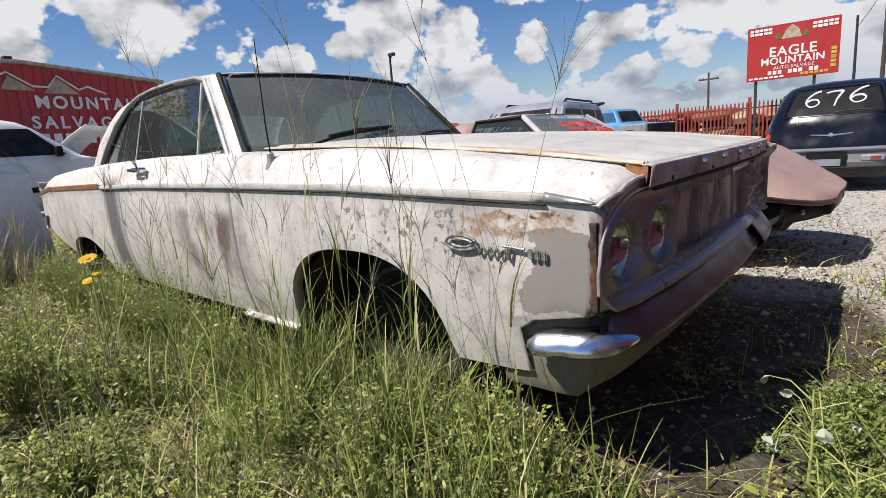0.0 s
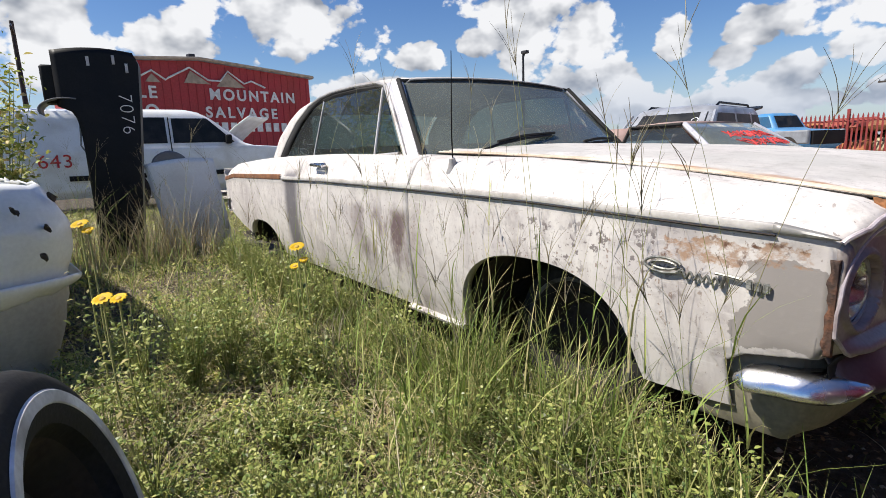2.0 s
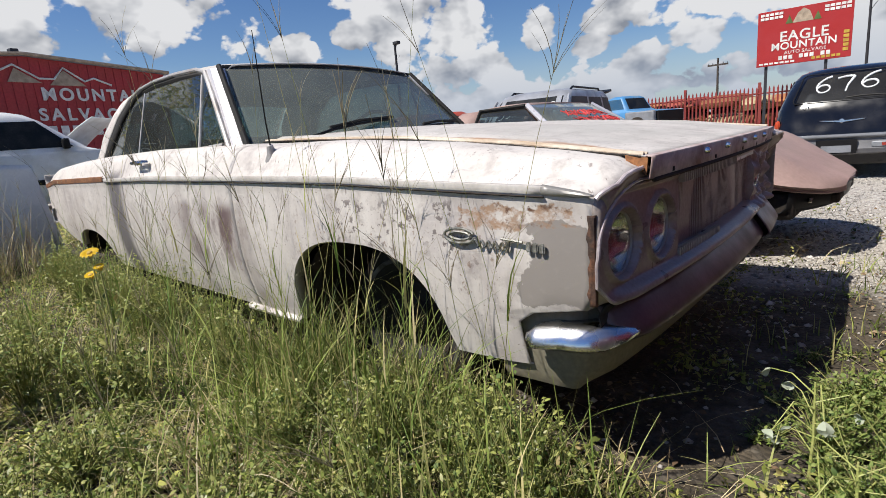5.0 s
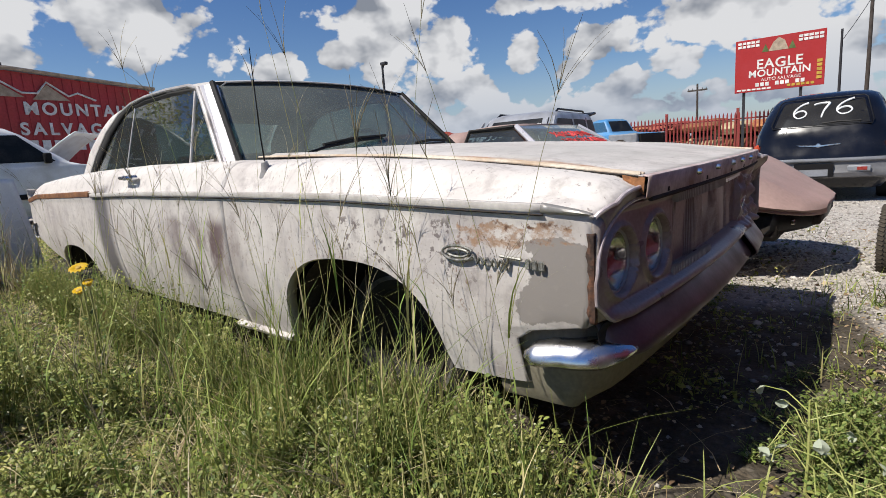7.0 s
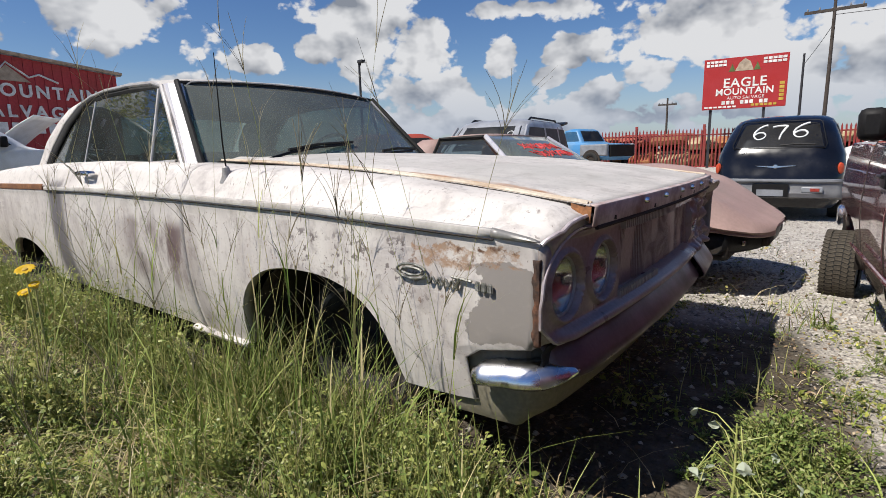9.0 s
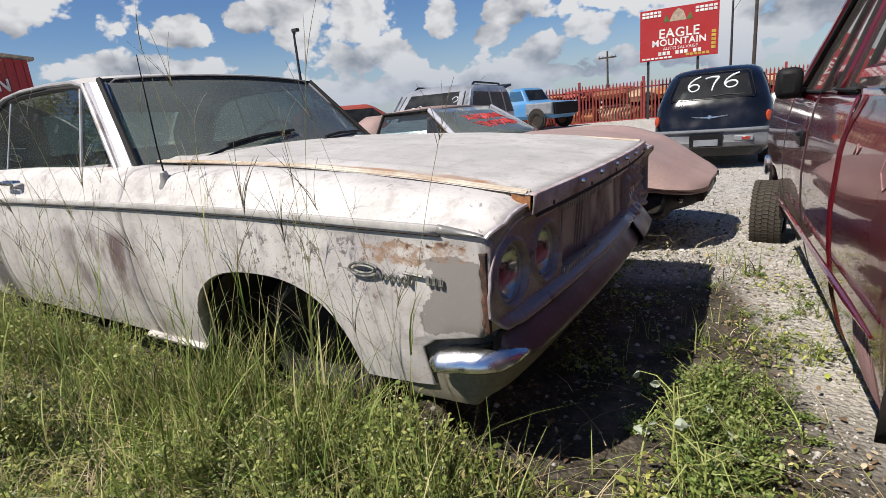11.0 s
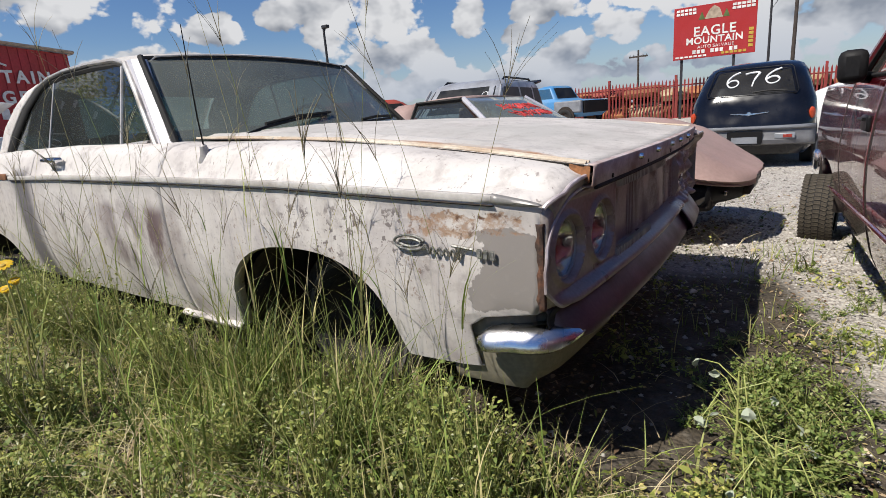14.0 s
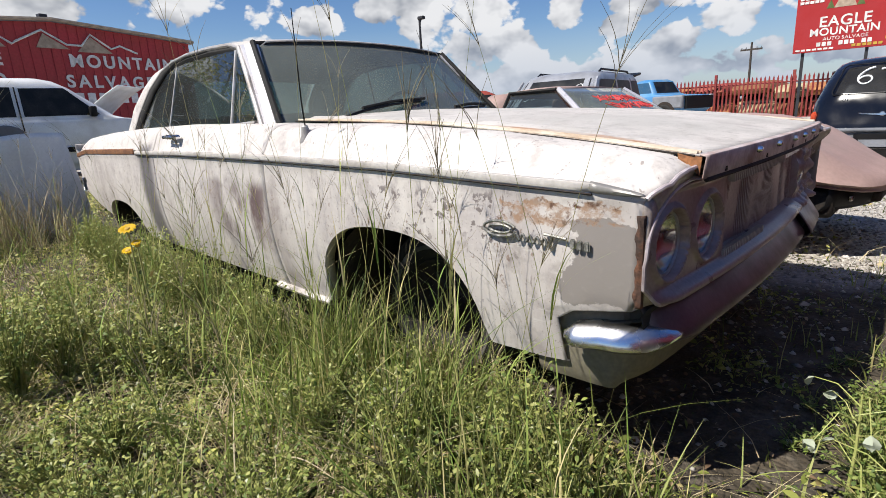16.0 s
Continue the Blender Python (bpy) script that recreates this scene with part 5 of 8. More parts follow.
def build_sports_car():
    """Low primered sports car parked alongside, nose to +x."""
    c = thing("sports_car", "low sports car in dull pinkish-brown primer, pointed nose", "car", Matrix.Translation((0.0, 2.28, -0.02)))
    HW = [(-4.55, 0.74), (-4.2, 0.86), (-3.6, 0.89), (-2.6, 0.80), (-1.9, 0.80), (-0.9, 0.88), (-0.5, 0.87), (-0.3, 0.84), (-0.14, 0.77), (-0.02, 0.66), (0.04, 0.52), (0.07, 0.36)]
    ZC = [(-4.55, 0.74), (-3.8, 0.80), (-2.9, 0.84), (-1.9, 0.88), (-1.2, 0.855), (-0.7, 0.81), (-0.4, 0.735), (-0.2, 0.635), (-0.05, 0.545), (0.07, 0.49)]
    HUMP = [(-4.55, 0.02), (-3.6, 0.10), (-2.6, 0.0), (-1.8, 0.0), (-0.95, 0.085), (-0.6, 0.085), (-0.35, 0.06), (-0.15, 0.02), (0.06, 0.0)]
    EDGE = [(-4.55, 0.60), (-3.6, 0.66), (-1.8, 0.62), (-0.9, 0.62), (-0.3, 0.53), (0.06, 0.465)]
    bm = bmesh.new()
    rows = []
    for x in steps(-4.55, -0.5, 60) + steps(-0.5, 0.07, 24)[1:]:
        hw, zc, hp, ze = table(HW, x), table(ZC, x), table(HUMP, x), table(EDGE, x)
        half = []
        for u in (0, 0.15, 0.3, 0.45, 0.55, 0.65, 0.75, 0.83, 0.90, 0.95, 0.985, 1.0):
            z = zc - (zc - ze) * u ** 5 + hp * math.exp(-((u - 0.76) / 0.17) ** 2) - 0.0 + 0.02 * math.exp(-(u / 0.3) ** 2) * smooth(-0.1, -0.6, x) * smooth(-2.0, -1.6, x)
            half.append((u * hw, z))
        low = lerp(0.20, ze - 0.035, smooth(-0.50, -0.22, x))
        tk = smooth(-0.6, 0.0, x)
        half += [(hw * lerp(0.985, 0.93, tk), ze - 0.02), (hw * 0.975 - 0.01, lerp(ze - 0.02, low, 0.5)), (hw * lerp(0.93, 0.97, tk) - 0.02, low)]
        row = [Vector((x, -y, z)) for y, z in reversed(half)] + [Vector((x, y, z)) for y, z in half[1:]]
        rows.append(row)
    vs = add_grid(bm, rows)
    bm.faces.new(vs[0])
    part("body", bm, M_PRIMER, c)
    # dark mouth below the beak
    def beak(y):
        return 0.075 - 0.16 * (abs(y) / 0.66) ** 2.6
    bm = bmesh.new()
    add_grid(bm, [[Vector((beak(y) + o, y, z)) for y in steps(-0.72, 0.72, 28)] for o, z in ((-0.02, 0.492), (0.0, 0.486), (0.004, 0.474), (-0.012, 0.464))])
    part("beak_edge", bm, M_PRIMER, c, thick=0.006)
    bm = bmesh.new()
    add_grid(bm, [[Vector((beak(y) + o, y, z)) for y in steps(-0.74, 0.74, 28)] for o, z in ((-0.016, 0.466), (-0.014, 0.44), (-0.022, 0.375), (-0.05, 0.345), (-0.14, 0.325))])
    part("front_bumper", bm, M_BLACK, c, "black soft front bumper below the beak", thick=0.01)
    # added dark box stands in for shade on the nose's open underside
    part("underside_shade_box", box((-0.55, -0.72, 0.30), (-0.13, 0.72, 0.46)), M_DARK, c, bevel=0.03)
    for s in (-1, 1):
        part("grille_mouth", box((-0.06, min(s * 0.15, s * 0.42), 0.365), (0.048, max(s * 0.15, s * 0.42), 0.425)), M_DARK, c, bevel=0.015)
        part("marker_lamp", box((beak(0.6) - 0.03, min(s * 0.56, s * 0.64), 0.395), (beak(0.6) - 0.008, max(s * 0.56, s * 0.64), 0.425)), M_REFLECTOR, c, bevel=0.006)
    # windshield, roof, side glass
    def wsp(u, t):
        return Vector((lerp(-1.62, -1.98, t) + 0.22 * (1 - u * u) * (1 - t) + 0.06 * (1 - u * u), u * lerp(0.72, 0.55, t), lerp(0.875, 1.125, t)))
    bm = bmesh.new()
    add_grid(bm, [[wsp(u, t) for u in steps(-1, 1, 14)] for t in steps(0, 1, 6)])
    part("windshield", bm, M_WINDSHIELD, c, thick=0.004)
    for k in range(14):
        bm = bmesh.new()
        u0, t0 = -0.50 + 0.13 * (k % 7), 0.40 + 0.24 * (k // 7)
        pts = [wsp(u0 + 0.10 * math.sin(1.7 * j + k), t0 + 0.10 * math.cos(2.3 * j + 2 * k)) + Vector((0.010, 0, 0.007)) for j in range(7)]
        add_tube(bm, [p - Vector((0.006, 0, 0.005)) for p in pts], 0.0055, 5)
        part("scrawl", bm, M_REDMARK, c, "red marker scrawl on the glass")
    bm = bmesh.new()
    add_grid(bm, [[Vector((x, u * hw, z + 0.02 * (1 - u * u))) for u in steps(-1, 1, 10)] for x, hw, z in ((-1.97, 0.55, 1.125), (-2.2, 0.56, 1.145), (-2.45, 0.56, 1.13), (-2.62, 0.56, 1.08))])
    part("roof", bm, M_PRIMER, c, thick=0.02)
    for s in (-1, 1):
        part("pillar", tube([wsp(s, 0) + Vector((-0.01, 0, 0)), wsp(s, 0.5), wsp(s, 1)], 0.022, 8), M_PILLAR, c, "bright windshield pillar")
        bm = bmesh.new()
        add_grid(bm, [[Vector((x0, s * lerp(0.76, 0.565, t), z)), Vector((x1, s * lerp(0.78, 0.575, t), z)), Vector((x1 - 0.10, s * lerp(0.74, 0.54, t), z))] for t, x0, x1, z in ((0, -2.42, -2.78, 0.86), (0.4, -2.45, -2.72, 0.98), (0.75, -2.46, -2.66, 1.06), (1, -2.40, -2.56, 1.12))])
        part("rear_pillar", bm, M_PRIMER, c, thick=0.03)
        part("side_glass", plate([(-1.68, s * 0.735, 0.875), (-2.42, s * 0.745, 0.875), (-2.44, s * 0.575, 1.105), (-2.00, s * 0.565, 1.105)], 0.005), M_GLASS, c)
        part("window_edge", tube([(-1.99, s * 0.57, 1.125), (-2.43, s * 0.58, 1.118), (-2.44, s * 0.74, 0.88)], 0.016, 6), M_RUBBER, c)
        for x in (-0.93, -3.42):
            add_arch(c, x, s * 0.872, 0.33, 0.35, 0)
    for s in (-1, 1):
        for x in (-0.93, -3.42):
            m = Matrix.Translation((x, s * 0.77, 0.31)) @ pose(0, 0, 0, -90 * s, 0, 0)
            w = part("wheel", lathe([(0.0, 0.02), (0.1, 0.03), (0.18, 0.05), (0.19, -0.08), (0, -0.08)], m, 24), M_ALU, c)
            part("tyre", lathe([(0.185, 0.08), (0.24, 0.1), (0.30, 0.08), (0.315, 0.04), (0.315, -0.06), (0.2, -0.09)], m, 32), M_RUBBER, w)
    part("cabin_floor", box((-2.6, -0.6, 0.4), (-1.7, 0.6, 0.7)), M_DARK, c)
    part("deck", box((-3.6, -0.55, 0.7), (-2.6, 0.55, 0.86)), M_DARK, c)
    return c


def build_suv():
    """Silver sport-utility facing -y, so its local y (rear to front) is turned half round."""
    c = thing("silver_suv", "dusty silver-grey SUV with roof rails and chalk-marked windshield", "car", pose(-5.78, 9.95, -0.16, 0, 0, 188))
    sh = Shell([(0.30, 0.80, 0.05, 4.5, 0.25), (0.45, 0.88, 0.0, 4.6, 0.28), (0.80, 0.90, 0.0, 4.58, 0.3), (1.00, 0.89, 0.04, 4.45, 0.3), (1.10, 0.87, 0.05, 3.55, 0.25), (1.16, 0.86, 0.06, 3.35, 0.2),
                (1.66, 0.76, 0.18, 2.75, 0.2), (1.75, 0.72, 0.26, 2.6, 0.22), (1.80, 0.60, 0.4, 2.4, 0.25)])
    part("body", sh.body(), M_SILVER, c)
    part("liftgate", box((-0.62, -0.75, -0.03), (0.62, 0.05, 0.03), pose(0, 0.22, 1.72, -8, 0, 0)), M_BLACK, c, "raised black liftgate", bevel=0.02)
    part("windshield", sh.pane("front", 1.18, 1.65, -0.74, 0.74, -0.66, 0.66), M_CABDARK, c)
    for s in ("left", "right"):
        part("front_window", sh.pane(s, 1.18, 1.63, 1.75, 3.05, 1.75, 2.6), M_CABDARK, c)
        part("rear_window", sh.pane(s, 1.18, 1.63, 0.85, 1.65, 0.85, 1.65), M_CABDARK, c)
        part("cargo_window", sh.pane(s, 1.18, 1.63, 0.2, 0.76, 0.34, 0.76), M_CABDARK, c)
    for s in (-1, 1):
        part("roof_rail", tube([(s * 0.64, 0.5, 1.76), (s * 0.64, 0.6, 1.825), (s * 0.64, 2.2, 1.83), (s * 0.64, 2.35, 1.76)], 0.022, 6), M_BLACK, c)
        part("pillar_trim", tube([(s * 0.86, 3.28, 1.17), (s * 0.765, 2.74, 1.66)], 0.028, 6), M_SILVER, c)
        part("mirror", box((s * 0.92 - 0.1, 3.0, 1.18), (s * 0.92 + 0.1, 3.1, 1.34)), M_BLACK, c, bevel=0.03)
        part("headlight", box((s * 0.65 - 0.17, 4.52, 0.72), (s * 0.65 + 0.17, 4.6, 0.88)), M_REFLECTOR, c, bevel=0.02)
        for y in (0.95, 3.7):
            add_arch(c, s * 0.885, y, 0.42, 0.42, s)
            add_wheel(c, s * 0.80, y, 0.35, 0.36, 0.24, s)
    part("grille", box((-0.42, 4.55, 0.66), (0.42, 4.61, 0.88)), M_BLACK, c)
    for k, (x, z) in enumerate(((0.5, 1.34), (0.36, 1.36), (0.22, 1.38), (-0.5, 1.5))):
        bm = bmesh.new()
        y = table([(1.16, 3.35), (1.66, 2.75)], z) + 0.012
        add_tube(bm, [(x + 0.06 * math.cos(a), y - 0.05 * math.sin(a) * 1.3, z + 0.05 * math.sin(a)) for a in steps(0, 5, 10)], 0.008, 5)
        part("chalk_mark", bm, M_MARK, c)
    return c


def build_blue_truck():
    c = thing("blue_truck", "faded blue pickup truck with grey fenders, front end open", "truck", pose(-9.38, 20.75, 0.12, 0, 0, -106))
    sh = Shell([(0.45, 0.75, -0.2, 2.2, 0.15), (0.6, 0.95, -0.3, 2.3, 0.15), (0.95, 0.97, -0.3, 2.3, 0.15), (1.10, 0.96, -0.3, 2.2, 0.15), (1.18, 0.92, -0.3, 1.1, 0.12), (1.24, 0.86, -0.25, 0.95, 0.12), (1.72, 0.74, -0.15, 0.65, 0.15), (1.80, 0.6, 0.0, 0.55, 0.2)])
    part("body", sh.body(), M_BLUE, c)
    part("windshield", sh.pane("front", 1.26, 1.70, -0.68, 0.68, -0.6, 0.6), M_CABDARK, c)
    for s in ("left", "right"):
        part("door_window", sh.pane(s, 1.26, 1.68, -0.10, 0.82, -0.02, 0.58), M_GLASS, c)
    for s in (-1, 1):
        part("fender", box((min(s * 0.8, s * 0.99), 0.95, 0.62), (max(s * 0.8, s * 0.99), 2.32, 1.12)), M_GREYPAINT, c, "grey replacement fender", bevel=0.06)
        add_arch(c, s * 0.993, 1.55, 0.45, 0.45, s)
        add_wheel(c, s * 0.93, 1.55, 0.40, 0.39, 0.26, s, M_RUST)
        add_wheel(c, s * 0.85, -1.2, 0.40, 0.41, 0.26, s, M_RUST)
    part("grille", box((-0.8, 2.25, 0.6), (0.8, 2.4, 1.08)), M_BLACK, c)
    part("bare_frame", box((-0.5, -2.4, 0.5), (0.5, -0.2, 0.66)), M_RUST, c)
    return c


def build_white_sedan():
    c = thing("white_sedan", "plain white sedan parked by the fence", "car", pose(3.6, 12.2, -0.17, 0, 0, 82))
    sh = Shell([(0.22, 0.8, 0.0, 4.5, 0.3), (0.4, 0.87, -0.05, 4.6, 0.35), (0.75, 0.88, -0.05, 4.55, 0.35), (0.92, 0.84, 0.05, 4.0, 0.3), (0.98, 0.80, 0.5, 3.5, 0.25), (1.32, 0.62, 1.2, 2.6, 0.25), (1.40, 0.5, 1.4, 2.3, 0.25)])
    part("body", sh.body(), M_WHITE, c)
    for s in ("left", "right"):
        part("side_window", sh.pane(s, 1.0, 1.30, 0.9, 2.95, 1.3, 2.45), M_DARKGLASS, c)
    part("windshield", sh.pane("front", 1.0, 1.32, -0.65, 0.65, -0.52, 0.52), M_DARKGLASS, c)
    for s in (-1, 1):
        for y in (0.9, 3.6):
            add_wheel(c, s * 0.78, y, 0.30, 0.31, 0.2, s)
    return c


def build_red_car():
    """Low red car beyond the sports car, its windows gone."""
    c = thing("red_car", "dull red car body with its windows missing", "car", pose(-11.45, 8.55, -0.2, 0, 0, -41))
    sh = Shell([(0.22, 0.8, 0.0, 4.3, 0.3), (0.4, 0.86, -0.05, 4.4, 0.35), (0.95, 0.90, -0.05, 4.35, 0.35), (1.12, 0.88, 0.0, 4.2, 0.3), (1.20, 0.86, 0.1, 3.3, 0.25), (1.68, 0.74, 0.4, 2.6, 0.25), (1.77, 0.65, 0.6, 2.4, 0.25)])
    part("body", sh.body(), M_DULLRED, c)
    for s in ("left", "right"):
        part("side_window", sh.pane(s, 1.22, 1.65, 0.4, 1.6, 0.6, 1.6), M_CABDARK, c)
        part("side_window", sh.pane(s, 1.22, 1.65, 1.7, 3.0, 1.7, 2.5), M_CABDARK, c)
    part("windshield", sh.pane("front", 1.22, 1.65, -0.72, 0.72, -0.62, 0.62), M_CABDARK, c)
    part("rear_window", sh.pane("rear", 1.22, 1.65, -0.70, 0.70, -0.60, 0.60), M_CABDARK, c)
    for s in (-1, 1):
        for y in (0.9, 3.4):
            add_arch(c, s * 0.885, y, 0.34, 0.38, s)
            add_wheel(c, s * 0.80, y, 0.34, 0.35, 0.22, s)
    return c


def build_white_van():
    """White full-size utility wagon, nose to +y, seen side-on; 643 on its tail."""
    c = thing("white_utility", "white full-size utility wagon with dark windows, marked 643", "car", pose(-13.4, -2.2, -0.06, 0, 0, -4))
    sh = Shell([(0.35, 0.85, -1.0, 4.9, 0.25), (0.5, 0.95, -1.1, 5.05, 0.28), (1.00, 0.98, -1.1, 5.05, 0.3), (1.24, 0.97, -1.08, 4.9, 0.3), (1.32, 0.95, -1.07, 3.8, 0.22), (1.38, 0.93, -1.06, 3.6, 0.2),
                (1.94, 0.82, -0.95, 2.9, 0.2), (2.06, 0.76, -0.85, 2.7, 0.25), (2.12, 0.6, -0.7, 2.5, 0.25)])
    part("body", sh.body(), M_WHITE, c)
    for s in ("left", "right"):
        part("front_window", sh.pane(s, 1.40, 1.92, 2.12, 3.35, 2.12, 2.82), M_CABDARK, c)
        part("rear_window", sh.pane(s, 1.40, 1.94, 1.15, 2.0, 1.15, 2.0), M_CABDARK, c)
    part("windshield", sh.pane("front", 1.40, 1.94, -0.78, 0.78, -0.68, 0.68), M_DARKGLASS, c)
    for s in (-1, 1):
        part("door_seam", tube([(s * 0.985, 2.06, 0.5), (s * 0.985, 2.06, 1.22), (s * 0.945, 2.06, 1.4), (s * 0.83, 2.06, 1.94)], 0.012, 5), M_DARK, c)
        part("side_moulding", box((min(s * 0.975, s * 1.0), 0.2, 0.70), (max(s * 0.975, s * 1.0), 4.8, 0.80)), M_BLACK, c)
        part("mirror", box((s * 1.04 - 0.1, 3.15, 1.36), (s * 1.04 + 0.1, 3.27, 1.56)), M_BLACK, c, bevel=0.03)
        for y in (1.1, 4.1):
            add_arch(c, s * 0.975, y, 0.45, 0.46, s)
            add_wheel(c, s * 0.88, y, 0.38, 0.39, 0.26, s)
        part("tail_lamp", box((s * 0.86 - 0.08, -1.1, 0.75), (s * 0.86 + 0.08, -1.02, 1.1)), M_TAIL, c, bevel=0.02)
    part("rear_bumper", box((-0.95, -1.22, 0.5), (0.95, -1.05, 0.68)), M_CHROME, c, bevel=0.03)
    words("stock_number", "643", 0.36, M_REDMARK, c, pose(0.992, 0.02, 1.08, 90, 0, 90), 0.004, 1.1, 0, 0.0)
    return c


def build_second_white():
    """Car beyond with its white hood propped open."""
    c = thing("open_hood_car", "white car with its hood propped open", "car", pose(-17.9, -0.4, -0.15, 0, 0, -38))
    sh = Shell([(0.4, 0.8, 0.0, 4.3, 0.3), (0.7, 0.95, -0.05, 4.4, 0.3), (1.2, 0.97, 0.0, 4.35, 0.3), (1.45, 0.94, 0.1, 4.2, 0.3), (1.52, 0.9, 0.6, 2.9, 0.25), (1.95, 0.72, 1.0, 2.2, 0.25), (2.02, 0.6, 1.2, 2.0, 0.2)])
    part("body", sh.body(), M_SILVER, c)
    for s in ("left", "right"):
        part("side_window", sh.pane(s, 1.56, 1.92, 0.8, 2.5, 1.1, 2.1), M_DARKGLASS, c)
    hood = bmesh.new()
    add_grid(hood, [[Vector((x, 2.95 + t * 0.95, 1.55 + t * 0.70 + 0.05 * math.sin(t * math.pi))) for x in steps(-0.7, 0.7, 8)] for t in steps(0, 1, 6)])
    part("hood", hood, M_WHITE, c, "raised white hood", thick=0.03)
    for s in (-1, 1):
        for y in (0.9, 3.5):
            add_wheel(c, s * 0.86, y, 0.37, 0.38, 0.24, s)
    return c


def build_red_pickup():
    """Maroon extended-cab pickup close by; local y runs forward, its left side faces the lane."""
    c = thing("red_pickup", "dusty maroon extended-cab pickup with scraped paint", "truck", pose(0.585, 0.0, 0.05, 0, 0, 4.3))
    W = 1.70
    XB = [(0.16, 0.085), (0.24, 0.05), (0.36, 0.022), (0.50, 0.005), (0.62, 0.0), (0.80, 0.012), (0.90, 0.03), (0.95, 0.045)]

    def body_x(z, y):
        bow = 0.02 * ((y - 0.5) / 3) ** 2
        return table(XB, z) + bow

    def side(y0, y1, n, z0, z1, nz=26, cut=None, mirror=False):
        bm = bmesh.new()
        rows = []
        for y in steps(y0, y1, n):
            lo = z0 if cut is None else max(z0, cut(y))
            row = []
            for z in steps(lo, z1, nz):
                x = body_x(z, y)
                row.append(Vector((W - x if mirror else x, y, z)))
            x0 = row[0].x
            row.insert(0, Vector((x0 + (-0.06 if mirror else 0.06), y, lo + 0.005)))
            rows.append(row)
        add_grid(bm, rows)
        return bm
    cut_r = lambda y: arch(y, -1.10, 0.26, 0.48, 0.36, 2.3)
    cut_f = lambda y: arch(y, 2.22, 0.18, 0.45, 0.30, 2.3)
    for mir in (False, True):
        part("bed_side", side(-2.2, 0.005, 84, 0.20, 0.97, 26, cut_r, mir), M_MAROON, c, thick=0.004)
        part("cab_corner", side(0.028, 0.735, 20, 0.17, 0.95, 26, None, mir), M_MAROON, c, thick=0.004)
        part("door", side(0.743, 1.60, 24, 0.17, 0.95, 26, None, mir), M_MAROON, c, thick=0.004)
        part("front_fender", side(1.608, 2.95, 60, 0.18, 0.93, 26, cut_f, mir), M_MAROON, c, thick=0.004)
    # greenhouse: pillars lean in from the belt to the roof
    def gp(y, t, out=0.0):
        return Vector((lerp(0.05, 0.245, t) - out, y, lerp(0.95, 1.50, t)))
    def gp2(y, t, out=0.0):
        p = gp(y, t, out)
        return Vector((W - p.x, p.y, p.z))
    for f in (gp, gp2):
        def patch(lo, hi, out=0.0, n=8, t0=0.0, t1=1.0):
            bm = bmesh.new()
            add_grid(bm, [[f(lerp(lerp(lo[0], lo[1], k / n), lerp(hi[0], hi[1], k / n), t), lerp(t0, t1, t), out) for k in range(n + 1)] for t in steps(0, 1, 6)])
            return bm
        part("cab_pillar", patch((-0.15, 0.06), (-0.10, 0.10), 0.0), M_MAROON, c, thick=0.02)
        part("extra_window", patch((0.06, 0.44), (0.12, 0.46), -0.012), M_PICKGLASS, c)
        part("door_pillar", patch((0.41, 0.72), (0.43, 0.60), 0.0), M_MAROON, c, thick=0.02)
        part("door_window", patch((0.72, 1.42), (0.60, 0.98), -0.012), M_PICKGLASS, c)
        part("front_pillar", tube([f(1.47, 0.0), f(1.24, 0.5, -0.005), f(1.0, 1.0)], 0.03, 8), M_MAROON, c)
        part("window_seal", tube([f(0.72, 0.02, 0.004), f(1.42, 0.02, 0.004), f(1.19, 0.52, 0.004), f(0.96, 0.97, 0.004), f(0.60, 0.97, 0.004), f(0.72, 0.02, 0.004)], 0.010, 6), M_RUBBER, c)
        part("window_seal", tube([f(0.075, 0.03, 0.003), f(0.43, 0.03, 0.003), f(0.45, 0.95, 0.003), f(0.13, 0.95, 0.003), f(0.075, 0.03, 0.003)], 0.009, 6), M_RUBBER, c)
        sgn = -1 if f is gp else 1
        part("belt_strip", tube([f(-0.14, 0.0, 0.006) + Vector((0, 0, -0.045)), f(0.6, 0.0, 0.008) + Vector((0, 0, -0.045)), f(1.5, 0.0, 0.008) + Vector((0, 0, -0.048))], 0.010, 6), M_ALU, c, "thin silver belt strip")
        ms = part("mirror", box((-0.055, -0.05, -0.072), (0.055, 0.05, 0.072), Matrix.Translation(f(1.14, 0.10, 0.10)) @ pose(0, 0, 0, 0, 0, -8)), M_BLACK, c, "black door mirror", bevel=0.03)
        part("mirror_arm", tube([f(1.24, 0.0, -0.01), f(1.16, 0.03, 0.08)], 0.026, 8), M_BLACK, ms)
    bm = bmesh.new()
    add_grid(bm, [[Vector((lerp(0.245, W - 0.245, k / 12), y, z + 0.03 * math.sin(math.pi * k / 12))) for k in range(13)] for y, z in ((-0.12, 1.46), (-0.05, 1.50), (0.4, 1.53), (0.9, 1.51), (1.0, 1.49))])
    part("roof", bm, M_MAROON, c, thick=0.02)
    bm = bmesh.new()
    add_grid(bm, [[Vector((lerp(0.06, W - 0.06, k / 10), y, z + 0.02 * math.sin(math.pi * k / 10))) for k in range(11)] for y, z in ((1.50, 0.95), (2.0, 0.945), (2.6, 0.91), (2.92, 0.86))])
    part("hood", bm, M_MAROON, c, thick=0.01)
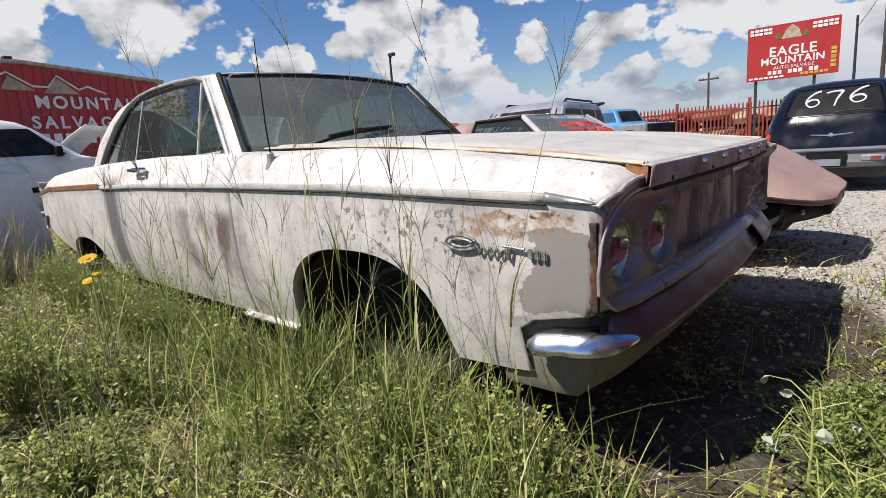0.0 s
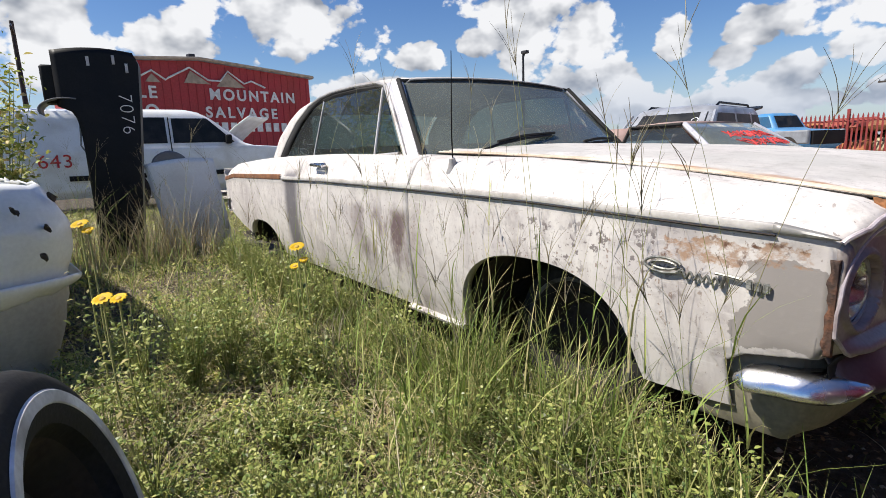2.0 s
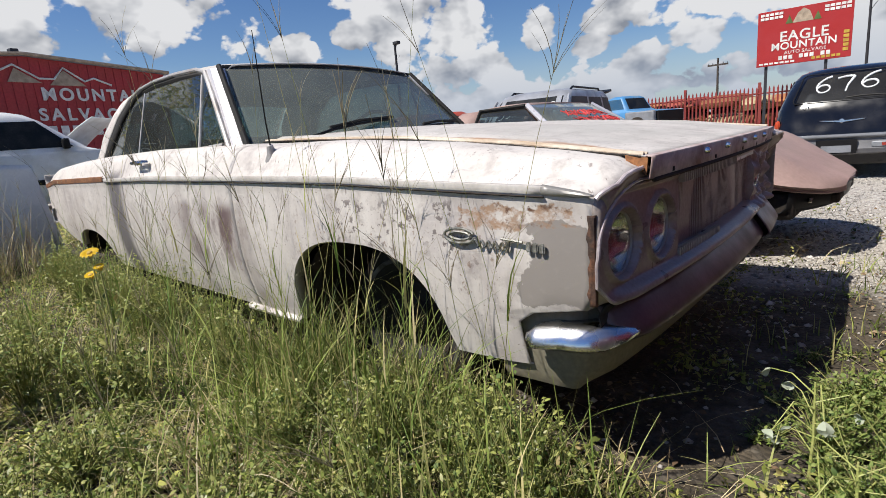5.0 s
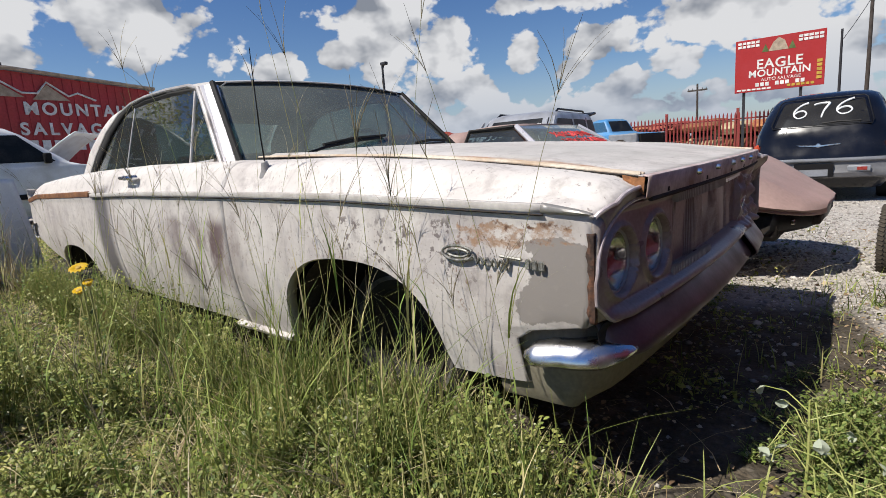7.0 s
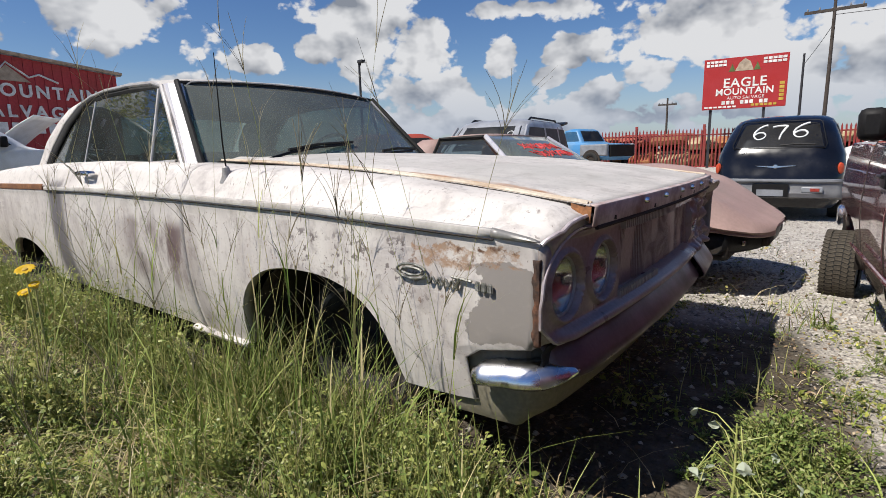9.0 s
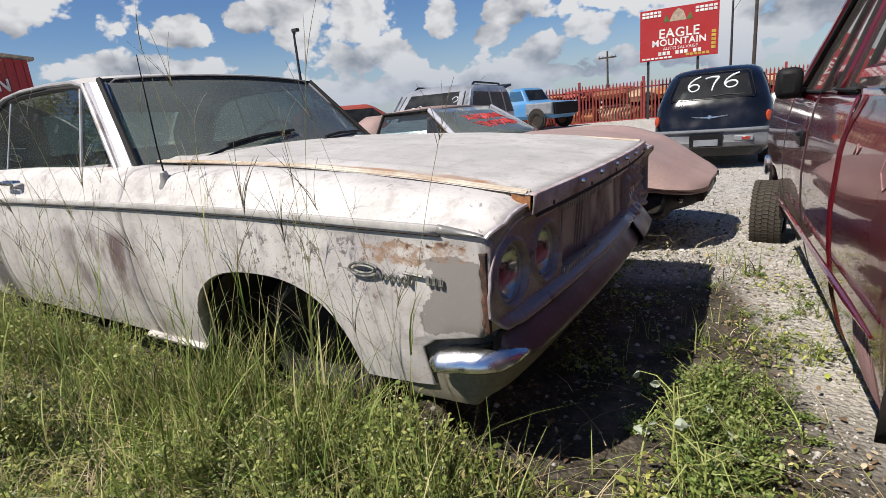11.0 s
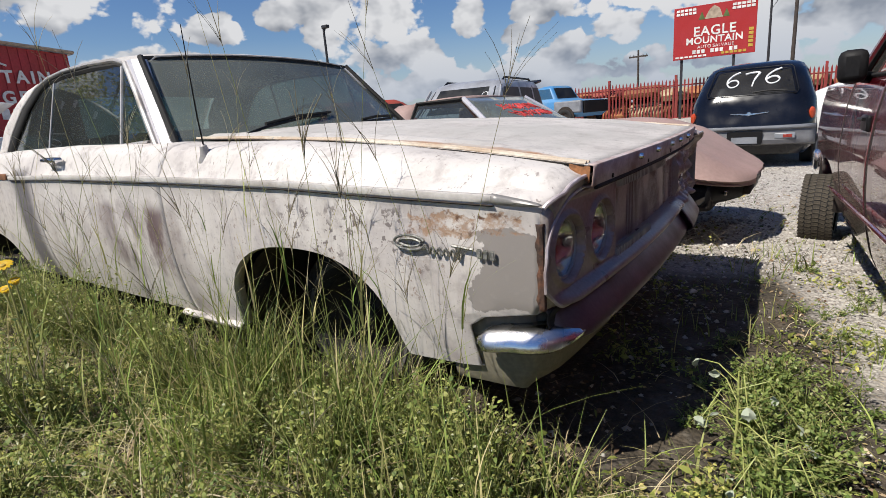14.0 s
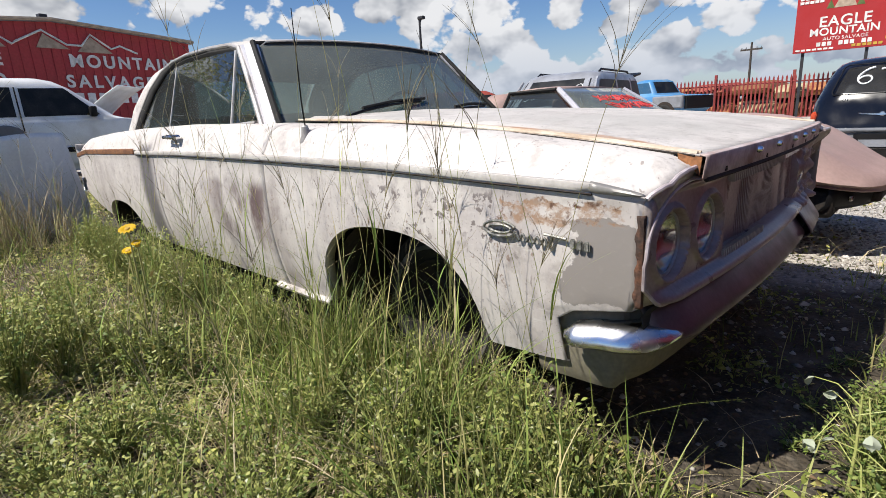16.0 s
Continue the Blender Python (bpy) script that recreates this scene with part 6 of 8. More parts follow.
    part("windshield", plate([(0.08, 1.48, 0.95), (W - 0.08, 1.48, 0.95), (W - 0.26, 1.0, 1.49), (0.26, 1.0, 1.49)], 0.006), M_PICKGLASS, c)
    part("back_window", plate([(0.10, -0.13, 0.97), (W - 0.10, -0.13, 0.97), (W - 0.27, -0.10, 1.46), (0.27, -0.10, 1.46)], 0.006), M_PICKGLASS, c)
    part("bed_floor", box((0.06, -2.2, 0.55), (W - 0.06, -0.2, 0.60)), M_DARK, c)
    part("bulkhead", box((0.05, -0.22, 0.5), (W - 0.05, -0.18, 0.98)), M_MAROON, c)
    part("tailgate", box((0.05, -2.24, 0.45), (W - 0.05, -2.19, 1.0)), M_MAROON, c, bevel=0.01)
    part("bed_rail", tube([(0.035, -2.2, 1.0), (0.035, -0.17, 1.0)], 0.03, 8), M_MAROON, c)
    part("cabin_tub", box((0.12, -0.1, 0.35), (W - 0.12, 1.5, 0.80)), M_DARK, c)
    part("seat", box((0.2, 0.3, 0.75), (W - 0.2, 0.45, 1.2)), M_DARK, c, bevel=0.06)
    part("chassis", box((0.25, -2.1, 0.26), (W - 0.25, 2.8, 0.36)), M_DARK, c)
    part("front_bumper", box((-0.0, 2.9, 0.32), (W, 3.02, 0.48)), M_CHROME, c, bevel=0.03)
    part("nose", box((0.03, 2.86, 0.45), (W - 0.03, 2.95, 0.88)), M_MAROON, c, bevel=0.03)
    # lower side rib, handle, wheels
    for xx in (-0.008, W + 0.008):
        part("side_rib", tube([(xx, y, 0.42 - 0.040 * (y - 0.5)) for y in steps(-0.63, 1.78, 10)], [0.004] + [0.010] * 9 + [0.004], 8), M_MAROON, c)
    h = part("door_handle", box((-0.006, 0.80, 0.735), (0.014, 0.95, 0.80)), M_BLACK, c, "black pull handle", bevel=0.008)
    part("pull", tube([(-0.012, 0.83, 0.785), (-0.016, 0.93, 0.785)], 0.008, 6), M_BLACK, h)
    for xx, sd, tn in ((0.09, -1, -10), (W - 0.115, 1, -10)):
        add_wheel(c, xx - 0.085, 2.24, 0.145, 0.230, 0.19, sd, M_ALU, tn)
        add_wheel(c, xx + 0.03 * -sd, -1.12, 0.31, 0.345, 0.22, sd, M_ALU)
    lug = box((-0.0165, -0.0110, -0.006), (0.0165, 0.0110, 0.003))
    block = part("tread_block", lug, M_DUSTYTYRE, c, "dusty worn tread block", flat=True)
    n = 0
    for k in range(52):
        for j, off in enumerate((-0.074, -0.037, 0.0, 0.037, 0.074)):
            o = block if n == 0 else block.copy()
            if n:
                scene.collection.objects.link(o)
            n += 1
            a = 360 * (k + 0.35 * (j % 2)) / 52
            o.matrix_local = Matrix.Translation((0.005, 2.24, 0.145)) @ pose(0, 0, 0, 0, 0, -10) @ pose(0, 0, 0, a, 0, 0) @ pose(off, 0, 0.230, 0, 0, (-24, 20, 0, -20, 24)[j])
    for xx in (0.02, W - 0.28):
        for y in (2.22, -1.10):
            bm = bmesh.new()
            rows = [[Vector((x, y + 0.47 * math.cos(a), 0.22 + 0.45 * math.sin(a))) for x in (xx, xx + 0.26)] for a in steps(0, math.pi, 12)]
            add_grid(bm, rows)
            part("wheel_well", bm, M_DARK, c, thick=0.004)
    # gap between cab and bed, with its lit rolled edges
    for dy, m in ((0.004, M_MAROON), (0.030, M_MAROON)):
        part("bed_edge", tube([(body_x(z, dy) + 0.004, dy - 0.10 * smooth(0.80, 0.97, z), z) for z in steps(0.19, 0.95, 24)], 0.009, 8), m, c)
    for y in (0.739, 1.604):
        part("door_gap", tube([(body_x(z, y) + 0.003, y, z) for z in steps(0.19, 0.94, 18)], 0.005, 6), M_DARK, c)
    # pale scraped marks on the bed side
    for pts in ([(-0.60, 0.86), (-0.52, 0.875), (-0.47, 0.84), (-0.46, 0.79), (-0.50, 0.755), (-0.54, 0.775), (-0.57, 0.75), (-0.62, 0.765)], [(-0.16, 0.80), (-0.18, 0.83), (-0.20, 0.805), (-0.22, 0.825)]):
        bm = bmesh.new()
        add_tube(bm, [(body_x(z, y) - 0.0005, y, z) for y, z in pts], 0.0022, 5)
        part("scrawl", bm, M_SCRAPE, c, "pale scrawled mark")
    for k in range(20):
        y0 = -0.33 - 0.010 * k + 0.02 * noise.noise((k * 1.7, 0, 0))
        z0, z1 = 0.40 + 0.10 * noise.noise((k * 2.3, 4, 0)), 0.18 + 0.03 * noise.noise((k, 9, 0))
        bm = bmesh.new()
        add_tube(bm, [(body_x(z, y0) - 0.0015, y0 + 0.04 * (z0 - z), z) for z in steps(z0, z1, 5)], [0.0006, 0.0018, 0.0022, 0.0016, 0.001, 0.0006], 4)
        part("scratch", bm, M_SCRAPE, c, "fine pale scratch")
    return c


M_MAROON = mat("dusty_maroon_paint", (0.10, 0.006, 0.012), 0.24, 0, 0.1, 2.5, 60, 0.015, (0.12, 0.018, 0.022), 0.4, coat=1.0)
M_PICKGLASS = glass_mat("pickup_glass", (0.13, 0.15, 0.145), 0.02, 0.07, (0.42, 0.40, 0.36), 3.0, 1.8)
M_SCRAPE = mat("scraped_clearcoat", (0.34, 0.20, 0.19), 0.8)
build_wagon()
build_sports_car()
build_suv()
build_blue_truck()
build_white_sedan()
build_red_car()
build_white_van()
build_second_white()
build_red_pickup()

# ---- building, boards, fence, poles and yard clutter ----
M_REDWALL = mat("weathered_red_wall", (0.38, 0.030, 0.036), 0.75, 0, 0.15, 1.2, 14, 0.1, (0.33, 0.05, 0.045), 0.6)
M_REDBOARD = mat("red_sign_board", (0.34, 0.018, 0.022), 0.85, 0, 0.06, 1.5, 30, 0.02, (0.34, 0.02, 0.02), 0.5)
M_YELLOW = mat("faded_yellow_paint", (0.55, 0.36, 0.05), 0.7)
M_TAN = mat("painted_tan", (0.42, 0.33, 0.24), 0.8)
M_REDFENCE = mat("red_fence_paint", (0.28, 0.03, 0.03), 0.65, 0.1, 0.15, 4, 40, 0.1, (0.20, 0.05, 0.035), 0.5)
M_POLE = mat("dark_timber_pole", (0.06, 0.048, 0.04), 0.9, 0, 0.2, 6, 60, 0.3)
M_STEELPOST = mat("dark_steel_post", (0.035, 0.035, 0.04), 0.6, 0.3)


def build_building():
    """Metal-clad hall; its painted gable faces +x."""
    b = thing("salvage_building", "red metal building with white painted lettering and mountains", "building", pose(-21.2, 2.35, -0.2, 0, 0, 11))
    W0, W1, EAVE, APEX = -3.75, 4.68, 4.48, 4.78
    bm = bmesh.new()
    add_plate(bm, [(0, W0, 0), (0, W1, 0), (0, W1, EAVE), (0, 0, APEX), (0, W0, EAVE)], 0.2)
    part("wall", bm, M_REDWALL, b, flat=True)
    part("wall", box((-4, W0, 0), (-0.2, W0 + 0.2, EAVE)), M_REDWALL, b, flat=True)
    part("wall", box((-4, W1 - 0.2, 0), (-0.2, W1, EAVE)), M_REDWALL, b, flat=True)
    part("wall", box((-4, W0 + 0.2, 0), (-3.8, W1 - 0.2, EAVE)), M_REDWALL, b, flat=True)
    rib = bmesh.new()
    for k in range(29):
        y = lerp(W0 + 0.15, W1 - 0.15, k / 28)
        add_box(rib, (0.0, y - 0.02, 0.05), (0.02, y + 0.02, EAVE - 0.05 + (APEX - EAVE) * (1 - abs(y) / 4.7)))
    part("wall_ribs", rib, M_REDWALL, b, flat=True)
    for s, e in ((-1, W0 - 0.15), (1, W1 + 0.15)):
        part("roof", plate([(0.12, 0, APEX + 0.03), (0.12, e, EAVE - 0.0), (-4.1, e, EAVE - 0.0), (-4.1, 0, APEX + 0.03)][::s], 0.08), M_GREYPAINT, b)
        part("roof_edge", tube([(0.13, 0, APEX + 0.02), (0.13, e, EAVE)], 0.06, 6), M_TAN, b)
    part("roof_vent", box((-0.6, -0.12, APEX), (-0.35, 0.12, APEX + 0.25)), M_STEELPOST, b, bevel=0.02)
    m = pose(0.03, 0, 0, 90, 0, 90)
    for body, y, z, s, sp in (("EAGLE", -2.50, 3.52, 0.56, 1.30), ("MOUNTAIN", 2.11, 3.55, 0.56, 1.30), ("AUTO", -2.45, 2.90, 0.55, 1.40), ("SALVAGE", 1.57, 2.89, 0.55, 1.40)):
        words("lettering", body, s, M_LETTER, b, Matrix.Translation((0.035, y, z)) @ pose(0, 0, 0, 90, 0, 90), 0.01, sp, 0, 0.016)
    for k in range(9):
        if k not in (3,):
            part("painted_bar", box((0.025, 0.3 + 0.36 * k, 2.20), (0.04, 0.54 + 0.36 * k, 2.54)), M_LETTER, b, flat=True)
    # painted mountain ridge
    ridge = [(-2.05, 4.02), (-1.62, 4.27), (-1.18, 3.98), (-1.08, 4.06), (-0.32, 4.46), (0.34, 4.06), (0.78, 4.06), (1.10, 4.44), (1.72, 4.02), (2.02, 4.14), (2.6, 3.92)]
    bm = bmesh.new()
    add_tube(bm, [(0.035, y, z) for y, z in ridge], 0.035, 5)
    part("painted_ridge", bm, M_LETTER, b)
    for pk in ([(-1.85, 3.88), (-1.62, 4.16), (-1.35, 3.88)], [(-0.55, 3.92), (-0.30, 4.36), (0.40, 3.92)], [(0.62, 3.86), (1.10, 4.36), (1.75, 3.86)]):
        part("painted_slope", plate([(0.03, y, z) for y, z in pk], 0.008), M_TAN, b)
    return b


def build_board():
    """Roadside sign on two posts."""
    s = thing("sign_board", "red painted sign on posts with white lettering and a mountain", "sign", pose(-3.2, 22.7, -0.2, 0, 0, 6))
    w, z0, z1 = 1.47, 2.72, 4.72
    part("board", box((-w, -0.04, z0), (w, 0.04, z1)), M_REDBOARD, s, bevel=0.01)
    for x in (-1.15, 0.75):
        part("post", box((x - 0.05, 0.05, 0.0), (x + 0.05, 0.15, z1 - 0.2)), M_STEELPOST, s)
    f = -0.046
    for body, x, z, h in (("EAGLE", 0.02, 3.72, 0.50), ("MOUNTAIN", 0.02, 3.38, 0.36)):
        words("lettering", body, h, M_LETTER, s, pose(x, f, z, 90, 0, 0), 0.006, 1.08, 0, 0.008)
    words("lettering", "AUTO", 0.17, M_LETTER, s, pose(-0.32, f, 3.14, 90, 0, 0), 0.006, 1.1)
    words("lettering", "SALVAGE", 0.17, M_LETTER, s, pose(0.36, f, 3.14, 90, 0, 0), 0.006, 1.1)
    def bar(x0, z0, x1, z1, m):
        part("painted_bar", box((x0, f - 0.006, z0), (x1, f + 0.01, z1)), m, s, flat=True)
    x = -0.75
    for k in range(10):
        if k not in (3, 7):
            bar(x, 2.90, x + 0.12, 3.04, M_LETTER)
        x += 0.165
    for k in range(7):
        bar(-1.38 + 0.17 * k, 2.775, -1.25 + 0.17 * k, 2.84, M_LETTER)
    for r in range(2):
        for k in range(5):
            bar(-1.38 + 0.15 * k, 4.42 + 0.13 * r, -1.26 + 0.15 * k, 4.51 + 0.13 * r, M_LETTER)
            bar(0.62 + 0.16 * k, 4.40 + 0.13 * r, 0.75 + 0.16 * k, 4.49 + 0.13 * r, M_LETTER)
    for k in range(5):
        bar(1.22, 2.95 + 0.15 * k, 1.38, 3.06 + 0.15 * k, M_YELLOW)
    for k in range(6):
        bar(0.3 + 0.15 * k, 2.79, 0.41 + 0.15 * k, 2.88, M_YELLOW)
    part("painted_peak", plate([(-0.35, f, 4.18), (0.30, f, 4.18), (0.18, f, 4.52), (-0.02, f, 4.66), (-0.2, f, 4.5)], 0.01), M_TAN, s)
    for x in (-0.45, 0.42):
        part("painted_tree", plate([(x - 0.12, f, 4.18), (x + 0.12, f, 4.18), (x, f, 4.48)], 0.01), M_WEED, s)
    return s


def build_fence():
    f = thing("picket_fence", "tall red steel picket fence along the yard", "fence", kind="structure")
    me = None
    a, b = Vector((-15.5, 20.6, 0)), Vector((6.0, 26.6, 0))
    n = 150
    d = (b - a).normalized()
    ang = math.degrees(math.atan2(d.y, d.x))
    for k in range(n):
        p = a.lerp(b, k / (n - 1))
        if me is None:
            bm = bmesh.new()
            add_plate(bm, [(-0.032, 0, 0), (0.032, 0, 0), (0.032, 0, 1.95), (0, 0, 2.06), (-0.032, 0, 1.95)], 0.02)
            o = part("picket", bm, M_REDFENCE, f, flat=True)
            me = o.data
        else:
            o = new("picket", me)
            o.parent = f
        o.matrix_local = pose(p.x, p.y, -0.22, 0, 0, ang)
    for z in (0.15, 1.55):
        part("rail", tube([(a.x, a.y + 0.05, z), (b.x, b.y + 0.05, z)], 0.035, 6), M_REDFENCE, f)
    for k in range(9):
        p = a.lerp(b, k / 8)
        part("post", box((p.x - 0.05, p.y + 0.04, -0.3), (p.x + 0.05, p.y + 0.14, 2.0)), M_REDFENCE, f)


def build_pole(name, label, x, y, h, r, arms=0, lamp=False, m=None):
    p = thing(name, label, "pole", Matrix.Translation((x, y, -0.3)))
    part("shaft", tube([(0, 0, 0), (0.01, 0, h * 0.5), (0.0, 0.0, h)], [r, r * 0.85, r * 0.65], 10), m or M_POLE, p)
    if arms:
        part("crossarm", box((-arms, -0.05, h - 0.55), (arms, 0.05, h - 0.43)), M_POLE, p)
        for k in (-0.9, -0.5, 0.5, 0.9):
            part("insulator", lathe([(0.03, 0), (0.04, 0.05), (0.02, 0.12), (0, 0.13)], Matrix.Translation((k * arms, 0, h - 0.43)), 8), M_GREYPAINT, p)
    if lamp:
        part("lamp_head", box((-0.05, -0.12, h - 0.05), (0.35, 0.12, h + 0.12)), M_STEELPOST, p, bevel=0.04)
        part("bracket", tube([(0, 0, h - 0.3), (0.15, 0, h)], 0.03, 6), M_STEELPOST, p)
    return p


def build_wires():
    for k, (a, b, sag) in enumerate((((-0.66, 27.9, 6.6), (30.0, 24.0, 8.0), 0.8), ((-0.66, 27.9, 6.2), (-1.62, 27.9, 4.6), 0.05))):
        pts = []
        for t in steps(0, 1, 16):
            p = Vector(a).lerp(Vector(b), t)
            pts.append(p - Vector((0, 0, sag * 4 * t * (1 - t))))
        tagged(part("overhead_wire", tube(pts, 0.012, 4), M_STEELPOST), "thin black overhead wire between poles", "wire", kind="structure")


def build_scrap_rows():
    """Rows of crushed bodies behind the fence, rusty and mixed in colour."""
    cols = [mat("scrap_red", (0.30, 0.05, 0.03), 0.7, 0, 0.2, 3, 30, 0.2, (0.2, 0.08, 0.04), 0.5), mat("scrap_orange", (0.40, 0.16, 0.05), 0.8, 0, 0.2, 3, 30, 0.2, (0.25, 0.10, 0.05), 0.5),
            mat("scrap_tan", (0.42, 0.36, 0.22), 0.8, 0, 0.2, 3, 30, 0.2, (0.3, 0.2, 0.1), 0.5), M_RUST]
    rng = random.Random(4)
    for k in range(15):
        x = -14.5 + k * 1.35 + rng.uniform(-0.2, 0.2)
        y = 25.6 + 0.28 * (x + 5) + rng.uniform(0, 0.5)
        h = rng.uniform(0.75, 1.05)
        c = thing("crushed_car", "flattened rusty car body in a scrap row", "scrap car", pose(x, y, 0.10, 0, 0, rng.uniform(-8, 8)), "crushed cars behind the fence")
        sh = Shell([(0.05, 0.75, -1.9, 1.9, 0.2), (0.35, 0.8, -2.0, 2.0, 0.25), (0.6, 0.78, -1.9, 1.95, 0.25), (h, 0.6, -1.0, 1.0, 0.2), (h + 0.06, 0.5, -0.8, 0.8, 0.2)])
        bm = sh.body()
        for v in bm.verts:
            v.co += 0.07 * noise.noise_vector(v.co * 2.3 + Vector((k * 3.1, 0, 0)))
        part("body", bm, cols[k % 4], c)
        part("window_gap", sh.pane("rear", 0.64, h - 0.05, -0.5, 0.5, -0.42, 0.42, 0.05), M_DARK, c)
        t2 = thing("crushed_car", "flattened rusty car body stacked on another", "scrap car", pose(x + rng.uniform(-0.15, 0.15), y, 0.10 + h + 0.02, 0, 0, rng.uniform(-8, 8)), "crushed cars behind the fence")
        sh2 = Shell([(0.0, 0.7, -1.8, 1.8, 0.2), (0.2, 0.78, -1.9, 1.9, 0.25), (0.36, 0.74, -1.8, 1.8, 0.25), (0.55, 0.5, -0.9, 0.9, 0.2)])
        bm = sh2.body()
        for v in bm.verts:
            v.co += 0.09 * noise.noise_vector(v.co * 2.1 + Vector((k * 5.7, 4, 0)))
        part("body", bm, cols[(k * 7 + 1) % 4], t2)


def build_fender_stand():
    """Black truck fender stood on end, with its wheel cut-out towards the weeds."""
    f = thing("black_fender", "black truck fender stood upright on end, chalk-numbered", "car part", pose(-5.75, -1.70, 0.0, 0, 0, -6))
    bm = bmesh.new()
    rows = []
    zs = steps(0.02, 1.98, 40)
    for z in zs:
        left = -0.40 + 0.06 * max(0.0, 1.0 - z)
        c = arch(z, 0.62, 0.0, 0.84, 0.22, 5.0)
        if c > 0:
            left = -0.40 + 0.72 * c
        right = table([(0.0, 0.12), (0.35, 0.14), (0.9, 0.19), (1.5, 0.25), (1.9, 0.28), (1.98, 0.24)], z)
        row = []
        for k in range(15):
            u = k / 14
            y = lerp(left, right, u)
            x = 0.12 * math.sqrt(max(0, 1 - ((y + 0.05) / 0.47) ** 2)) + 0.03 * math.sin(z * 2.2)
            row.append(Vector((x, y, z + 0.03 * math.sin(u * 3) * (1 if z > 1.9 else 0))))
        row.append(Vector((row[-1].x - 0.22, right + 0.02, z)))
        rows.append(row)
    add_grid(bm, rows)
    part("panel", bm, M_BLACK, f, thick=0.006)
    words("chalk_number", "7076", 0.17, M_LETTER, f, Matrix.Translation((0.125, 0.13, 1.42)) @ pose(0, 0, 0, 0, 90, 14), 0.002, 1.15, 0, -0.004)
    bm = bmesh.new()
    add_grid(bm, [[Vector((x, y + 0.04 * noise.noise((z * 4, x * 8, 0)), z)) for x in (-0.10, -0.03, 0.02)] for y, z in ((-0.17, 0.62), (-0.22, 0.80), (-0.20, 0.98), (-0.27, 1.14), (-0.26, 1.40))])
    part("inner_flange", bm, M_GREYBUMP, f, "pale torn inner liner", thick=0.01)
    part("top_bracket", box((-0.18, -0.50, 1.52), (0.02, -0.39, 1.86)), M_BLACK, f, bevel=0.02)
    bm = bmesh.new()
    add_grid(bm, [[Vector((x, -0.33 - 0.22 * math.sin(a), 1.46 + 0.11 * math.cos(a)) ) for x in (-0.20, -0.02, 0.10)] for a in steps(-0.5, 1.9, 12)])
    part("arch_liner", bm, M_GREYBUMP, f, "pale curved arch liner", thick=0.012)
    for z, y in ((1.93, -0.12), (1.88, 0.18), (1.95, 0.08)):
        part("bolt_tab", box((0.08, y - 0.012, z - 0.08), (0.105, y + 0.012, z)), M_ALU, f)
    return f


def build_white_door():
    """White fender leaning against the old coupe's tail."""
    f = thing("white_fender", "loose white fender panel standing in the weeds", "car part", pose(-5.72, -1.14, 0.02, 0, 5, -3))
    bm = bmesh.new()
    rows = []
    for z in steps(0.0, 0.93, 20):
        l, r = lerp(-0.20, -0.36, (z / 0.93)), lerp(0.42, 0.28, z / 0.93)
        rows.append([Vector((0.018 * math.sin(k / 12 * math.pi) + 0.02 * math.sin(z * 3), lerp(l, r, k / 12), z + 0.05 * smooth(0.7, 0.93, z) * math.sin(k / 12 * 2.4))) for k in range(13)])
    add_grid(bm, rows)
    part("panel", bm, M_WHITE, f, thick=0.006)
    arc = [(0.0, -0.12 + 0.17 * math.cos(a), 0.90 + 0.15 * math.sin(a)) for a in steps(0, math.pi, 14)]
    part("top_piece", plate(arc, 0.07), M_GREYBUMP, f, "dark grey curved piece on the panel's top edge", bevel=0.012)
    return f


